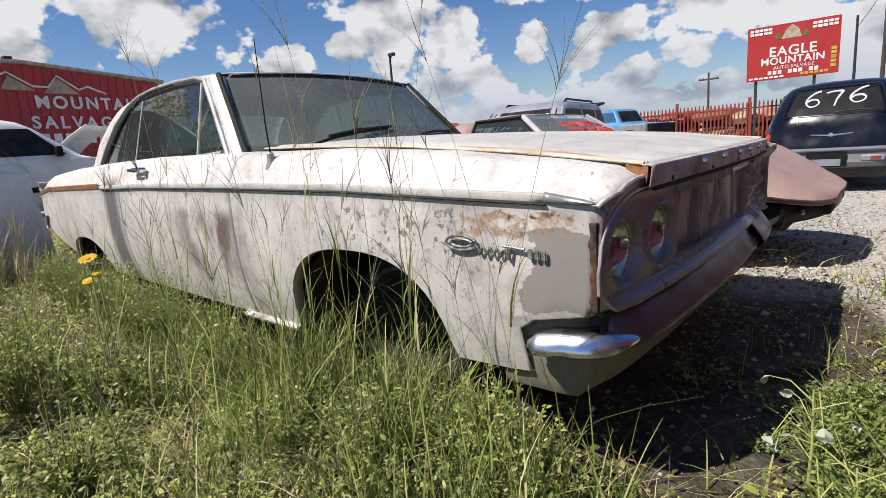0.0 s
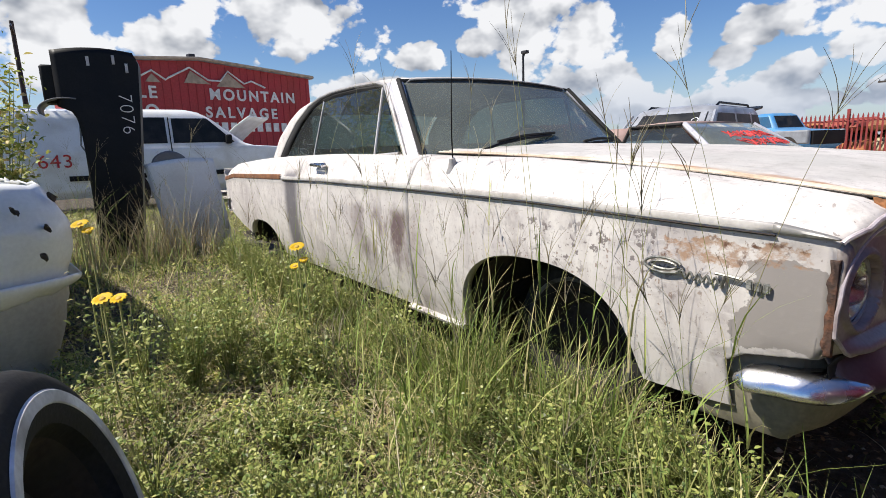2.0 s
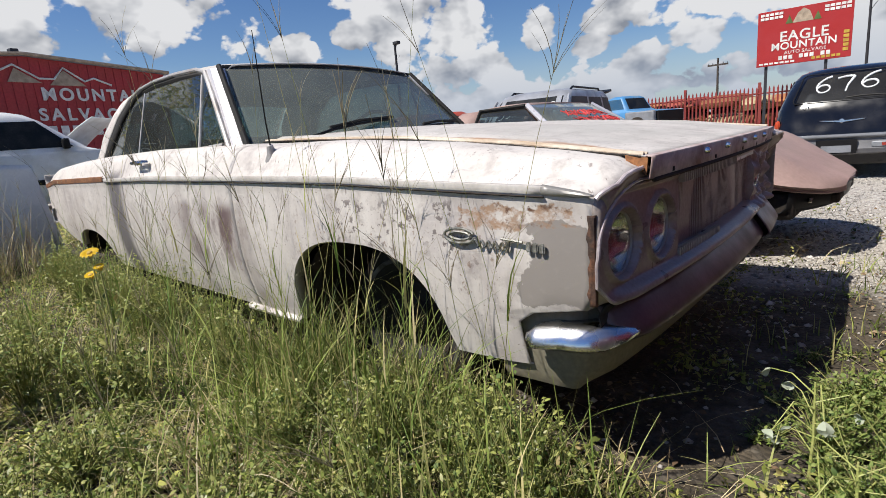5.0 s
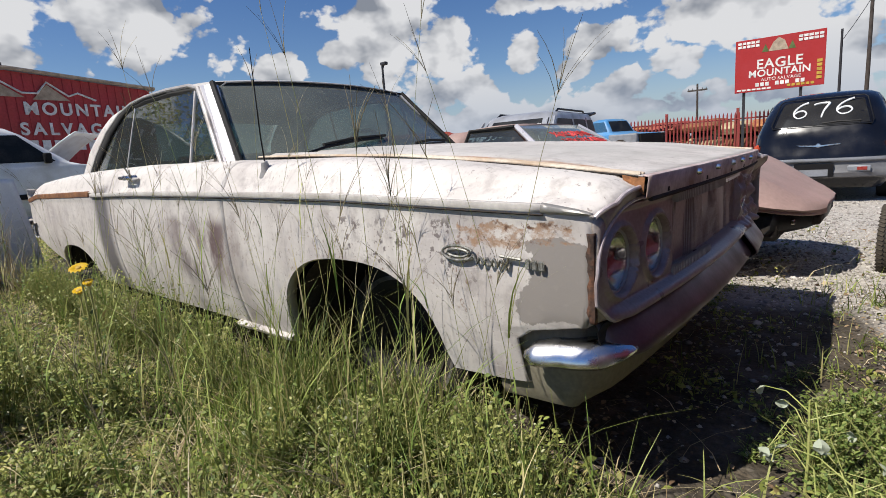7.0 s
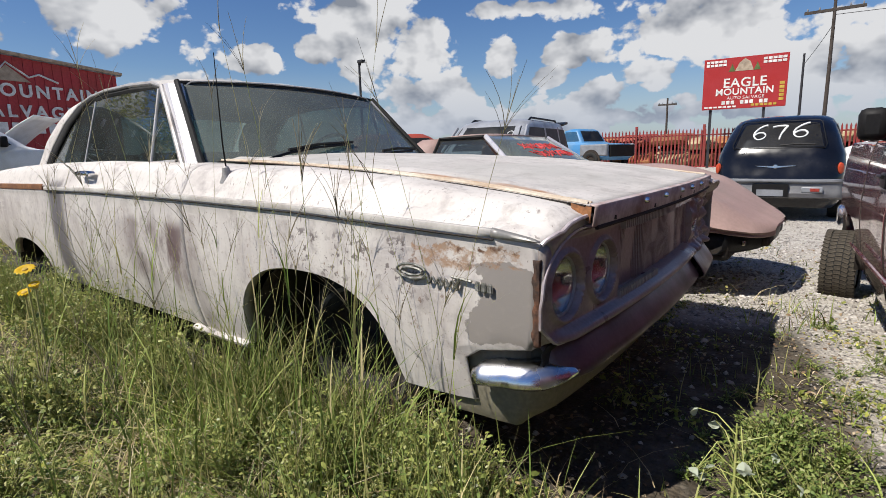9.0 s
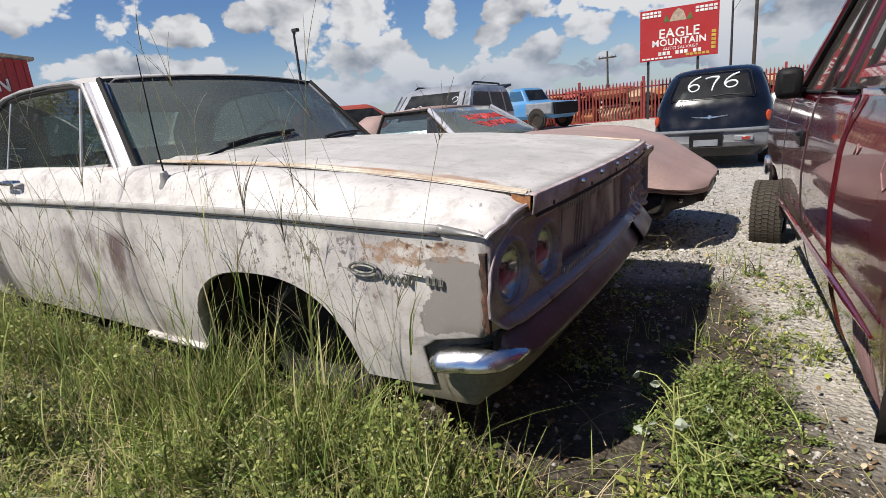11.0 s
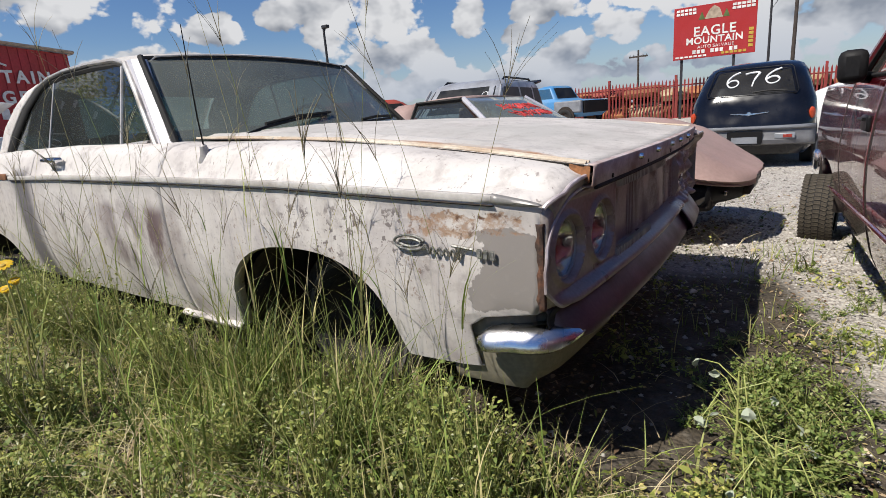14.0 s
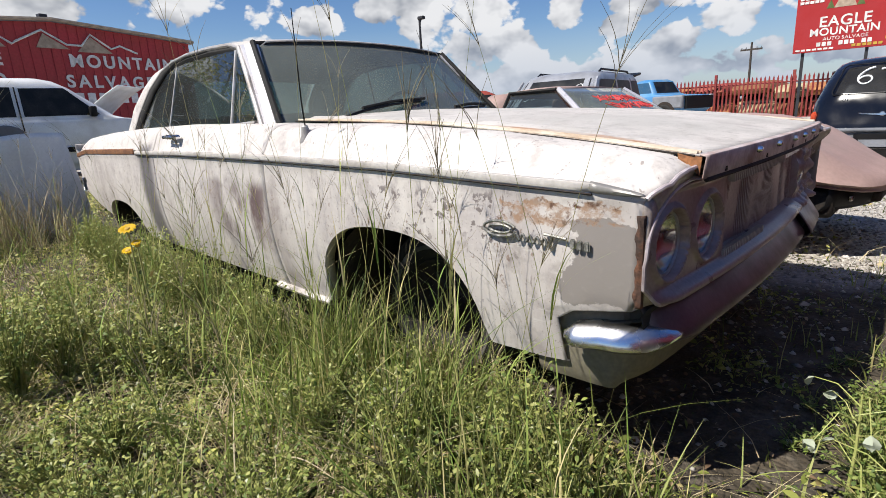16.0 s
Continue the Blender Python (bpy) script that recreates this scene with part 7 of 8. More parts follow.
def build_white_nose():
    """Dented white front corner of a stripped car standing in the weeds."""
    c = thing("stripped_white_car", "dented white front end of a stripped car in tall weeds", "car", pose(-2.40, -2.27, 0.0, 0, 0, 8))
    def corner(z0, z1, grow, bulge, n=20, start=0.0):
        bm = bmesh.new()
        rows = []
        for t in steps(0, 1, n):
            z = lerp(z0, z1, t)
            o = start + bulge * math.sin(t * math.pi * 0.8) + grow * t
            row = []
            for k in range(31):
                u = k / 30
                if u < 0.5:
                    p = Vector((-2.4 * (1 - u / 0.5) - 0.22, 0.10 + o, z))
                else:
                    a = (u - 0.5) / 0.5
                    p = Vector((-0.22 + (0.22 + o) * math.sin(min(1, a / 0.4) * math.pi / 2), 0.10 + o - (0.24 + o) * (1 - math.cos(min(1, a / 0.4) * math.pi / 2)) - max(0, a - 0.4) * 1.6, z))
                p += 0.032 * noise.noise_vector(p * 4.5) + 0.012 * noise.noise_vector(p * 13.0)
                row.append(p)
            rows.append(row)
        add_grid(bm, rows)
        return bm
    part("bumper_cover", corner(0.47, 0.90, -0.10, 0.10), M_WHITE, c, thick=0.006)
    part("lower_lip", corner(0.42, 0.50, 0.04, 0.03, 6), M_WHITE, c, thick=0.006)
    part("lower_apron", corner(0.05, 0.46, 0.10, 0.02, 20, -0.10), M_OLDWHITE, c, thick=0.006)
    bm = bmesh.new()
    add_grid(bm, [[Vector((x, y, 0.885 + 0.05 * smooth(0.0, -0.8, y))) for y in steps(-1.6, 0.02, 10)] for x in (-2.6, -1.2, -0.5, -0.1)])
    part("hood", bm, M_WHITE, c, thick=0.006)
    for x, y, z in ((-0.10, 0.06, 0.84), (0.02, -0.08, 0.80), (-0.04, 0.02, 0.72), (0.06, -0.02, 0.62)):
        bm = bmesh.new()
        add_lathe(bm, [(0, 0.004), (0.010, 0.003), (0.016, -0.004)], Matrix.Translation((x + 0.03, y + 0.03, z)) @ pose(0, 0, 0, 90, 30, 150) @ Matrix.Diagonal((2.4, 0.8, 1, 1)), 11)
        for v in bm.verts:
            v.co += 0.012 * noise.noise_vector(v.co * 40)
        part("chip", bm, M_DARK, c, "dark chip in the paint", flat=True)
    return c


def build_loose_wheel():
    m = pose(-0.823, -2.266, 0.308, 0, 0, 0) @ Vector((0.188, 0.944, 0.27)).to_track_quat("Z", "Y").to_matrix().to_4x4()
    w = thing("loose_wheel", "loose whitewall tyre on a dark rim in the weeds", "wheel", m)
    part("tyre", lathe([(0.19, 0.05), (0.205, 0.085), (0.235, 0.100), (0.275, 0.098), (0.305, 0.085), (0.322, 0.06), (0.328, 0.02), (0.328, -0.04), (0.31, -0.085), (0.25, -0.10), (0.19, -0.06)], n=64), M_RUBBER, w)
    part("white_band", lathe([(0.236, 0.0985), (0.239, 0.1025), (0.262, 0.1035), (0.266, 0.0995)], n=64), M_WHITEWALL, w, "grubby white band")
    part("rim", lathe([(0.0, 0.0), (0.06, 0.012), (0.07, -0.01), (0.14, -0.02), (0.165, 0.02), (0.192, 0.055), (0.198, 0.04), (0.19, -0.06)], n=48), M_DARK, w, "dark rusted rim")
    return w


M_OLDWHITE = mat("dull_white_paint", (0.40, 0.38, 0.34), 0.7, 0, 0.1, 3, 50, 0.1, (0.28, 0.26, 0.22), 0.5)
M_WEED = mat("weed_green_paint", (0.10, 0.14, 0.04), 0.8)
build_building()
build_board()
build_fence()
build_scrap_rows()
build_pole("utility_pole", "tall dark timber utility pole with a crossarm", -0.66, 27.9, 7.6, 0.095, 1.1)
build_pole("steel_post", "plain dark steel post by the sign", -1.62, 27.9, 5.4, 0.07, m=M_STEELPOST)
build_pole("distant_pole", "thin distant utility pole", -11.3, 42.5, 5.2, 0.10, 0.7)
build_pole("yard_lamp", "yard lamp on a slim dark pole", -21.2, 18.9, 6.3, 0.09, lamp=True, m=M_STEELPOST)
build_pole("utility_pole", "timber utility pole behind the yard", -29.7, -3.1, 7.4, 0.12, 1.2)
build_wires()
build_fender_stand()
build_white_door()
build_white_nose()
build_loose_wheel()

# ---- weeds, grass and gravel ----
RNG = np.random.default_rng(11)


def raw_mesh(name, verts, quads, material, label, category="grass", kind="stuff", smooth_faces=False):
    me = bpy.data.meshes.new(name)
    v, q = np.ascontiguousarray(verts, dtype=np.float32).reshape(-1, 3), np.ascontiguousarray(quads, dtype=np.int32).reshape(-1, 4)
    me.vertices.add(len(v))
    me.vertices.foreach_set("co", v.ravel())
    me.loops.add(q.size)
    me.loops.foreach_set("vertex_index", q.ravel())
    me.polygons.add(len(q))
    me.polygons.foreach_set("loop_start", np.arange(0, q.size, 4, dtype=np.int32))
    me.update(calc_edges=True)
    me.materials.append(material)
    return tagged(new(name, me), label, category, kind=kind)


def strips(base, direction, height, width, curve, turn, segs=3, droop=0.35):
    """Bent tapering blades. Returns vertices and quads."""
    n = len(base)
    t = np.linspace(0, 1, segs + 1)[None, :, None]
    d = np.stack([np.cos(direction), np.sin(direction), np.zeros(n)], 1)[:, None, :]
    h, c = height[:, None, None], curve[:, None, None]
    up = np.array([0, 0, 1.0])[None, None, :]
    mid = base[:, None, :] + up * h * (t - droop * c * t * t) + d * h * c * t ** 1.8
    sd = np.stack([np.cos(turn), np.sin(turn), np.zeros(n)], 1)[:, None, :]
    w = width[:, None, None] * (1 - 0.92 * t ** 1.6) * 0.5
    v = np.stack([mid - sd * w, mid + sd * w], 2)
    k = np.arange(n)[:, None] * (2 * (segs + 1)) + np.arange(segs)[None, :] * 2
    return v.reshape(-1, 3), np.stack([k, k + 1, k + 3, k + 2], 2).reshape(-1, 4)


def leaves(base, direction, pitch, size, ratio, roll):
    """Small pointed leaves, folded a little along the midrib."""
    n = len(base)
    cd, sd, cp, sp = np.cos(direction), np.sin(direction), np.cos(pitch), np.sin(pitch)
    f = np.stack([cd * cp, sd * cp, sp], 1)
    s = np.stack([-sd, cd, np.zeros(n)], 1)
    u = np.cross(f, s)
    s = s * np.cos(roll)[:, None] + u * np.sin(roll)[:, None]
    u = np.cross(f, s)
    rows = []
    for t, w, bend in ((0.0, 0.06, 0.0), (0.35, 0.5, 0.06), (0.7, 0.42, 0.03), (1.0, 0.03, -0.10)):
        c = base + f * (size * t)[:, None] + u * (size * bend)[:, None]
        a = s * (size * ratio * w)[:, None]
        rows += [c - a + u * (size * 0.06 * w)[:, None], c + a + u * (size * 0.06 * w)[:, None]]
    v = np.stack(rows, 1)
    k = np.arange(n)[:, None] * 8 + np.array([0, 2, 4])[None, :]
    return v.reshape(-1, 3), np.stack([k, k + 1, k + 3, k + 2], 2).reshape(-1, 4)


def wires(paths, radius):
    """Thin three-sided stalks; paths is n x m x 3."""
    n, m, _ = paths.shape
    ang = np.arange(3) * 2 * np.pi / 3
    off = np.stack([np.cos(ang), np.sin(ang), np.zeros(3)], 1)
    tap = np.linspace(1, 0.45, m)
    v = paths[:, :, None, :] + off[None, None] * (radius[:, None, None, None] * tap[None, :, None, None])
    k = (np.arange(n)[:, None, None] * m + np.arange(m - 1)[None, :, None]) * 3
    j = np.arange(3)[None, None, :]
    j2 = (j + 1) % 3
    return v.reshape(-1, 3), np.stack([k + j, k + j2, k + 3 + j2, k + 3 + j], 3).reshape(-1, 4)


def leaf_material(name, stops, trans=0.35, rough=0.6):
    m = bpy.data.materials.new(name)
    m.use_nodes = True
    nt = m.node_tree
    nt.nodes.clear()
    N, K = nt.nodes.new, nt.links.new
    geo = N("ShaderNodeNewGeometry")
    r = N("ShaderNodeValToRGB")
    e = r.color_ramp.elements
    while len(e) < len(stops):
        e.new(0.5)
    for el, (p, c) in zip(e, stops):
        el.position, el.color = p, (*c, 1)
    K(geo.outputs["Random Per Island"], r.inputs[0])
    tc, nz = N("ShaderNodeTexCoord"), N("ShaderNodeTexNoise")
    nz.inputs["Scale"].default_value = 2.2
    K(tc.outputs["Object"], nz.inputs["Vector"])
    hs = N("ShaderNodeHueSaturation")
    mr = N("ShaderNodeMapRange")
    mr.inputs[1].default_value, mr.inputs[2].default_value, mr.inputs[3].default_value, mr.inputs[4].default_value = 0.3, 0.7, 0.75, 1.25
    K(nz.outputs[0], mr.inputs[0])
    K(mr.outputs[0], hs.inputs["Value"])
    K(r.outputs[0], hs.inputs["Color"])
    b, tr, mx, out = N("ShaderNodeBsdfPrincipled"), N("ShaderNodeBsdfTranslucent"), N("ShaderNodeMixShader"), N("ShaderNodeOutputMaterial")
    b.inputs["Roughness"].default_value = rough
    b.inputs["Specular IOR Level"].default_value = 0.35
    K(hs.outputs[0], b.inputs["Base Color"])
    K(hs.outputs[0], tr.inputs[0])
    mx.inputs[0].default_value = trans
    K(b.outputs[0], mx.inputs[1])
    K(tr.outputs[0], mx.inputs[2])
    K(mx.outputs[0], out.inputs[0])
    return m


M_GRASS = leaf_material("grass_blades", [(0.0, (0.130, 0.202, 0.039)), (0.35, (0.260, 0.351, 0.072)), (0.62, (0.403, 0.442, 0.130)), (0.85, (0.54, 0.47, 0.20)), (1.0, (0.68, 0.57, 0.31))], 0.26)
M_LEAF = leaf_material("weed_leaves", [(0.0, (0.085, 0.135, 0.024)), (0.35, (0.37, 0.40, 0.078)), (0.7, (0.55, 0.53, 0.145)), (0.9, (0.60, 0.50, 0.20)), (1.0, (0.42, 0.29, 0.14))], 0.22)
# Dark grass and leaf copies: shade among the growth near the car, put into colour.
M_GRASS_DEEP = leaf_material("shade_toned_grass_blades", [(0.0, (0.07, 0.11, 0.022)), (0.45, (0.17, 0.21, 0.045)), (0.75, (0.27, 0.31, 0.085)), (1.0, (0.50, 0.43, 0.20))], 0.26)
M_LEAF_DEEP = leaf_material("shade_toned_weed_leaves", [(0.0, (0.055, 0.085, 0.020)), (0.45, (0.19, 0.215, 0.043)), (0.8, (0.31, 0.32, 0.085)), (1.0, (0.38, 0.30, 0.13))], 0.22)
M_LITTER = leaf_material("dead_leaf_litter", [(0.0, (0.085, 0.05, 0.028)), (0.4, (0.19, 0.125, 0.07)), (0.75, (0.33, 0.245, 0.15)), (1.0, (0.52, 0.44, 0.31))], 0.05, 0.8)
M_STRAW = leaf_material("dry_straw", [(0.0, (0.26, 0.19, 0.10)), (0.5, (0.44, 0.36, 0.21)), (1.0, (0.60, 0.52, 0.34))], 0.15, 0.75)
M_STALK = leaf_material("tall_stalks", [(0.0, (0.169, 0.221, 0.052)), (0.6, (0.312, 0.325, 0.104)), (1.0, (0.468, 0.403, 0.182))], 0.15)
M_SEED = leaf_material("seed_heads", [(0.0, (0.16, 0.13, 0.08)), (0.5, (0.32, 0.27, 0.17)), (1.0, (0.48, 0.43, 0.28))], 0.3)
M_PETAL = leaf_material("yellow_petals", [(0.0, (0.80, 0.50, 0.01)), (1.0, (0.88, 0.62, 0.03))], 0.3)
M_SHOOT = mat("pale_green_shoot", (0.32, 0.36, 0.10), 0.6, 0, 0.1, 20, 200, 0.05, (0.42, 0.40, 0.16), 0.4)
M_WILT = leaf_material("limp_pale_leaves", [(0.0, (0.34, 0.40, 0.28)), (1.0, (0.50, 0.54, 0.42))], 0.2, 0.7)
M_CREEP = leaf_material("creeping_leaves", [(0.0, (0.07, 0.12, 0.028)), (0.5, (0.18, 0.245, 0.055)), (0.85, (0.30, 0.35, 0.10)), (1.0, (0.44, 0.46, 0.22))], 0.24)
M_BIGLEAF = leaf_material("broad_leaves", [(0.0, (0.10, 0.165, 0.04)), (0.55, (0.30, 0.34, 0.080)), (0.9, (0.46, 0.46, 0.16)), (1.0, (0.60, 0.62, 0.42))], 0.30)


def heights(x, y):
    return np.array([ground_z(a, b) for a, b in zip(x, y)])


def patchy(x, y, scale, seed):
    return np.array([noise.noise((a * scale, b * scale, seed)) for a, b in zip(x, y)])


def scatter(n, box_, keep):
    """Random spots in a box (x0, x1, y0, y1), thinned by keep(x, y) from 0 to 1."""
    x, y = RNG.uniform(box_[0], box_[1], n), RNG.uniform(box_[2], box_[3], n)
    ok = RNG.random(n) < keep(x, y)
    x, y = x[ok], y[ok]
    return np.stack([x, y, heights(x, y) - 0.004], 1)


def growth(x, y):
    """How thickly weeds grow: full beside the car, sparse on the lane, bare on worn spots."""
    g = np.clip(0.72 + 0.9 * patchy(x, y, 1.6, 5.0) + 0.35 * patchy(x, y, 5.0, 8.0), 0.05, 1)
    lane = np.clip((y - (-0.75)) / 1.6, 0, 1)
    front = np.where(x > -0.3, 1 - 0.75 * lane, 1)
    under = np.where((x < -0.25) & (x > -5.0) & (np.abs(y) < 0.80), 0.12, 1.0)
    p = np.clip(0.25 + 1.6 * patchy(x, y, 2.3, 2.0), 0, 1)
    wob = 0.5 * patchy(x, y, 1.3, 31.0)
    g = g * np.clip((0.95 - x + wob * np.clip(-(y + 1.2), 0, 1)) / 0.35, 0, 1) * np.clip((y + 7.5 + 2 * wob) / 3.5, 0, 1)
    nose = np.where((x > -0.42) & (x < 0.17) & (y > -0.84) & (y < -0.20), 0.10, 1.0)
    return g * under * nose * np.where((x > -0.3) & (y > -0.75), front * p, 1.0)


ZONES = [((-2.7, 0.85, -2.75, -0.80), 1.0), ((-6.2, -2.7, -3.6, -0.80), 0.40), ((-0.35, 0.95, -0.80, 1.5), 0.75), ((-0.3, 0.9, 1.5, 4.5), 0.12), ((-13, -6.2, -5, 2.5), 0.09), ((-9.0, 1.4, -7.5, -2.75), 0.12), ((0.85, 1.6, -2.75, -0.8), 0.5)]


def grow_split(name, v, nv, q, nq, dry, darker, label, category):
    """Lays the paler growth of the open ground and, near the car, a copy with shade put into its colour, as two meshes.
    """
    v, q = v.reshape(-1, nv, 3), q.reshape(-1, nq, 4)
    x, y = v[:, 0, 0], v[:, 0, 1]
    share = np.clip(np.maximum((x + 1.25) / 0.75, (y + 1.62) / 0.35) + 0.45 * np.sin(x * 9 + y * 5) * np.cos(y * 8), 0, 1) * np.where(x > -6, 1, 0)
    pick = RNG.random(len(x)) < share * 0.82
    for sel, m, lab in ((~pick, dry, label), (pick, darker, label.replace("green", "deep green"))):
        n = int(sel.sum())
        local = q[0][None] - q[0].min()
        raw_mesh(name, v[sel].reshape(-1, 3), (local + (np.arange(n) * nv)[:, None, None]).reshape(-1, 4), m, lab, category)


def build_grass():
    V, Q, off = [], [], 0
    VL, QL, offl = [], [], 0
    VS, QS, offs = [], [], 0
    VD, QD, offd = [], [], 0
    for zone, dens in ZONES:
        area = (zone[1] - zone[0]) * (zone[3] - zone[2])
        big = 1.0 if dens > 0.3 else 1.7
        # short grass
        b = scatter(int(area * 2000 * dens), zone, growth)
        n = len(b)
        h = RNG.gamma(2.4, 0.028, n).clip(0.02, 0.28) * big
        a = RNG.uniform(0, 2 * np.pi, n)
        v, q = strips(b, a, h, RNG.uniform(0.0022, 0.0050, n) * big, RNG.uniform(0.25, 1.5, n), a + np.pi / 2 + RNG.normal(0, 0.5, n))
        V.append(v), Q.append(q + off)
        off += len(v)
        # leafy ground cover
        b = scatter(int(area * 21500 * dens), zone, lambda x, y: growth(x, y) * np.clip(0.62 + 1.3 * patchy(x, y, 2.7, 14.0), 0.10, 1))
        n = len(b)
        # low mounds of cover with hollows between them
        mound = np.clip(0.42 + 1.15 * patchy(b[:, 0], b[:, 1], 7.0, 41.0) + 0.6 * patchy(b[:, 0], b[:, 1], 17.0, 43.0), 0.06, 1.4)
        b[:, 2] += mound * np.sqrt(RNG.random(n)) * 0.105 * np.where((b[:, 0] > -0.05) & (b[:, 1] > -0.7), 0.6, 1.15) + 0.004
        v, q = leaves(b, RNG.uniform(0, 2 * np.pi, n), RNG.normal(0.12, 0.45, n), RNG.gamma(5.0, 0.0031, n).clip(0.007, 0.034) * big, RNG.uniform(0.32, 0.68, n), RNG.normal(0, 0.45, n))
        VL.append(v), QL.append(q + offl)
        offl += len(v)
        # dead straw lying about
        b = scatter(int(area * 1700 * dens), zone, lambda x, y: np.where((x < -0.4) & (y < -1.25), 1.0, 0.6) * np.where(x > 0.1, 0.18, 1) * np.clip(0.55 + patchy(x, y, 1.9, 21.0), 0.1, 1) * np.where(y > 0.3, 0.4, 1) * np.where((x > -0.4) & (x < 0.25) & (y > -0.9) & (y < 1.3), 0.08, 1))
        n = len(b)
        b[:, 2] += RNG.uniform(0.0, 0.06, n)
        a = RNG.uniform(0, 2 * np.pi, n)
        v, q = strips(b, a, RNG.uniform(0.05, 0.20, n) * big, RNG.uniform(0.0015, 0.0035, n) * big, RNG.uniform(1.2, 2.6, n), a + np.pi / 2, 3, 0.34)
        VS.append(v), QS.append(q + offs)
        offs += len(v)
        # brown dead leaves lying on the soil
        b = scatter(int(area * 4200 * dens), zone, lambda x, y: np.clip(0.25 + 1.5 * patchy(x, y, 2.1, 27.0), 0.04, 1) * np.where(y > 0.5, 0.25, 1) * np.where((x > -0.4) & (x < 0.2) & (y > -0.85) & (y < 1.3), 0.25, 1))
        n = len(b)
        b[:, 2] += RNG.uniform(0.003, 0.035, n)
        v, q = leaves(b, RNG.uniform(0, 2 * np.pi, n), RNG.normal(0.0, 0.3, n), RNG.uniform(0.008, 0.026, n) * big, RNG.uniform(0.3, 0.7, n), RNG.normal(0, 0.5, n))
        VD.append(v), QD.append(q + offd)
        offd += len(v)
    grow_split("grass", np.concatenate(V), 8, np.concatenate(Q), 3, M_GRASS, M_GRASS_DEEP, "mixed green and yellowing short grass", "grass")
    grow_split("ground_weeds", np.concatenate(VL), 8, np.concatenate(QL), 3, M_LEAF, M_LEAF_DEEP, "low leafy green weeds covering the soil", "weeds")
    raw_mesh("dry_straw", np.concatenate(VS), np.concatenate(QS), M_STRAW, "pale dead straw lying among the weeds", "straw")
    raw_mesh("leaf_litter", np.concatenate(VD), np.concatenate(QD), M_LITTER, "brown dead leaves lying on the soil", "litter")


def build_tall_grass():
    # clumps of long arching blades beside the body and round the wheel
    V, Q, off = [], [], 0
    clumps = []
    for k in range(70):
        clumps.append((RNG.uniform(-2.6, 0.02), RNG.uniform(-1.30, -0.98), RNG.uniform(0.16, 0.40)))
    for k in range(20):
        clumps.append((RNG.uniform(-1.30, -0.20), RNG.uniform(-1.25, -0.99), RNG.uniform(0.30, 0.55)))
    for k in range(18):
        clumps.append((RNG.uniform(-1.38, -0.55), RNG.uniform(-1.08, -0.93), RNG.uniform(0.25, 0.55)))
    for k in range(20):
        clumps.append((RNG.uniform(-0.95, -0.05), RNG.uniform(-1.6, -1.15), RNG.uniform(0.18, 0.42)))
    for k in range(34):
        clumps.append((RNG.uniform(-2.2, 0.2), RNG.uniform(-2.3, -1.3), RNG.uniform(0.08, 0.22)))
    for k in range(70):
        clumps.append((RNG.uniform(-5.8, -2.6), RNG.uniform(-2.6, -0.98), RNG.uniform(0.2, 0.5)))
    for k in range(40):
        clumps.append((RNG.uniform(-6.6, -5.3), RNG.uniform(-2.4, -0.8), RNG.uniform(0.4, 0.85)))
    for k in range(26):
        clumps.append((RNG.uniform(0.0, 0.62), RNG.uniform(-0.9, 1.6), RNG.uniform(0.10, 0.22)))
    for k in range(34):
        clumps.append((RNG.uniform(-3.4, -1.3), RNG.uniform(-1.18, -0.95), RNG.uniform(0.20, 0.42)))
    for k in range(30):
        clumps.append((RNG.uniform(-1.35, -0.35), RNG.uniform(-1.22, -0.98), RNG.uniform(0.28, 0.56)))
    for k in range(16):
        clumps.append((RNG.uniform(-1.2, -0.1), RNG.uniform(-1.75, -1.2), RNG.uniform(0.25, 0.50)))
    for k in range(14):
        clumps.append((RNG.uniform(-0.50, -0.05), RNG.uniform(-1.12, -0.93), RNG.uniform(0.18, 0.34)))
    for k in range(18):
        clumps.append((RNG.uniform(-1.32, -0.62), RNG.uniform(-0.98, -0.82), RNG.uniform(0.28, 0.52)))
    for k in range(10):
        clumps.append((RNG.uniform(-2.3, -1.35), RNG.uniform(-1.42, -1.10), RNG.uniform(0.32, 0.52)))
    for x, y, h in clumps:
        n = int(RNG.integers(5, 14))
        b = np.stack([x + RNG.normal(0, 0.035, n), y + RNG.normal(0, 0.035, n), np.zeros(n)], 1)
        b[:, 2] = ground_z(x, y) - 0.005
        a = RNG.uniform(0, 2 * np.pi, n)
        v, q = strips(b, a, h * RNG.uniform(0.45, 1.15, n), RNG.uniform(0.0028, 0.0078, n), RNG.uniform(0.1, 0.95, n), a + np.pi / 2 + RNG.normal(0, 0.6, n), 6)
        V.append(v), Q.append(q + off)
        off += len(v)
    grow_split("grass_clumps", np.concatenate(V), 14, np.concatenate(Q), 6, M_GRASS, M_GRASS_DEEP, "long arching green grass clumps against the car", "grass")


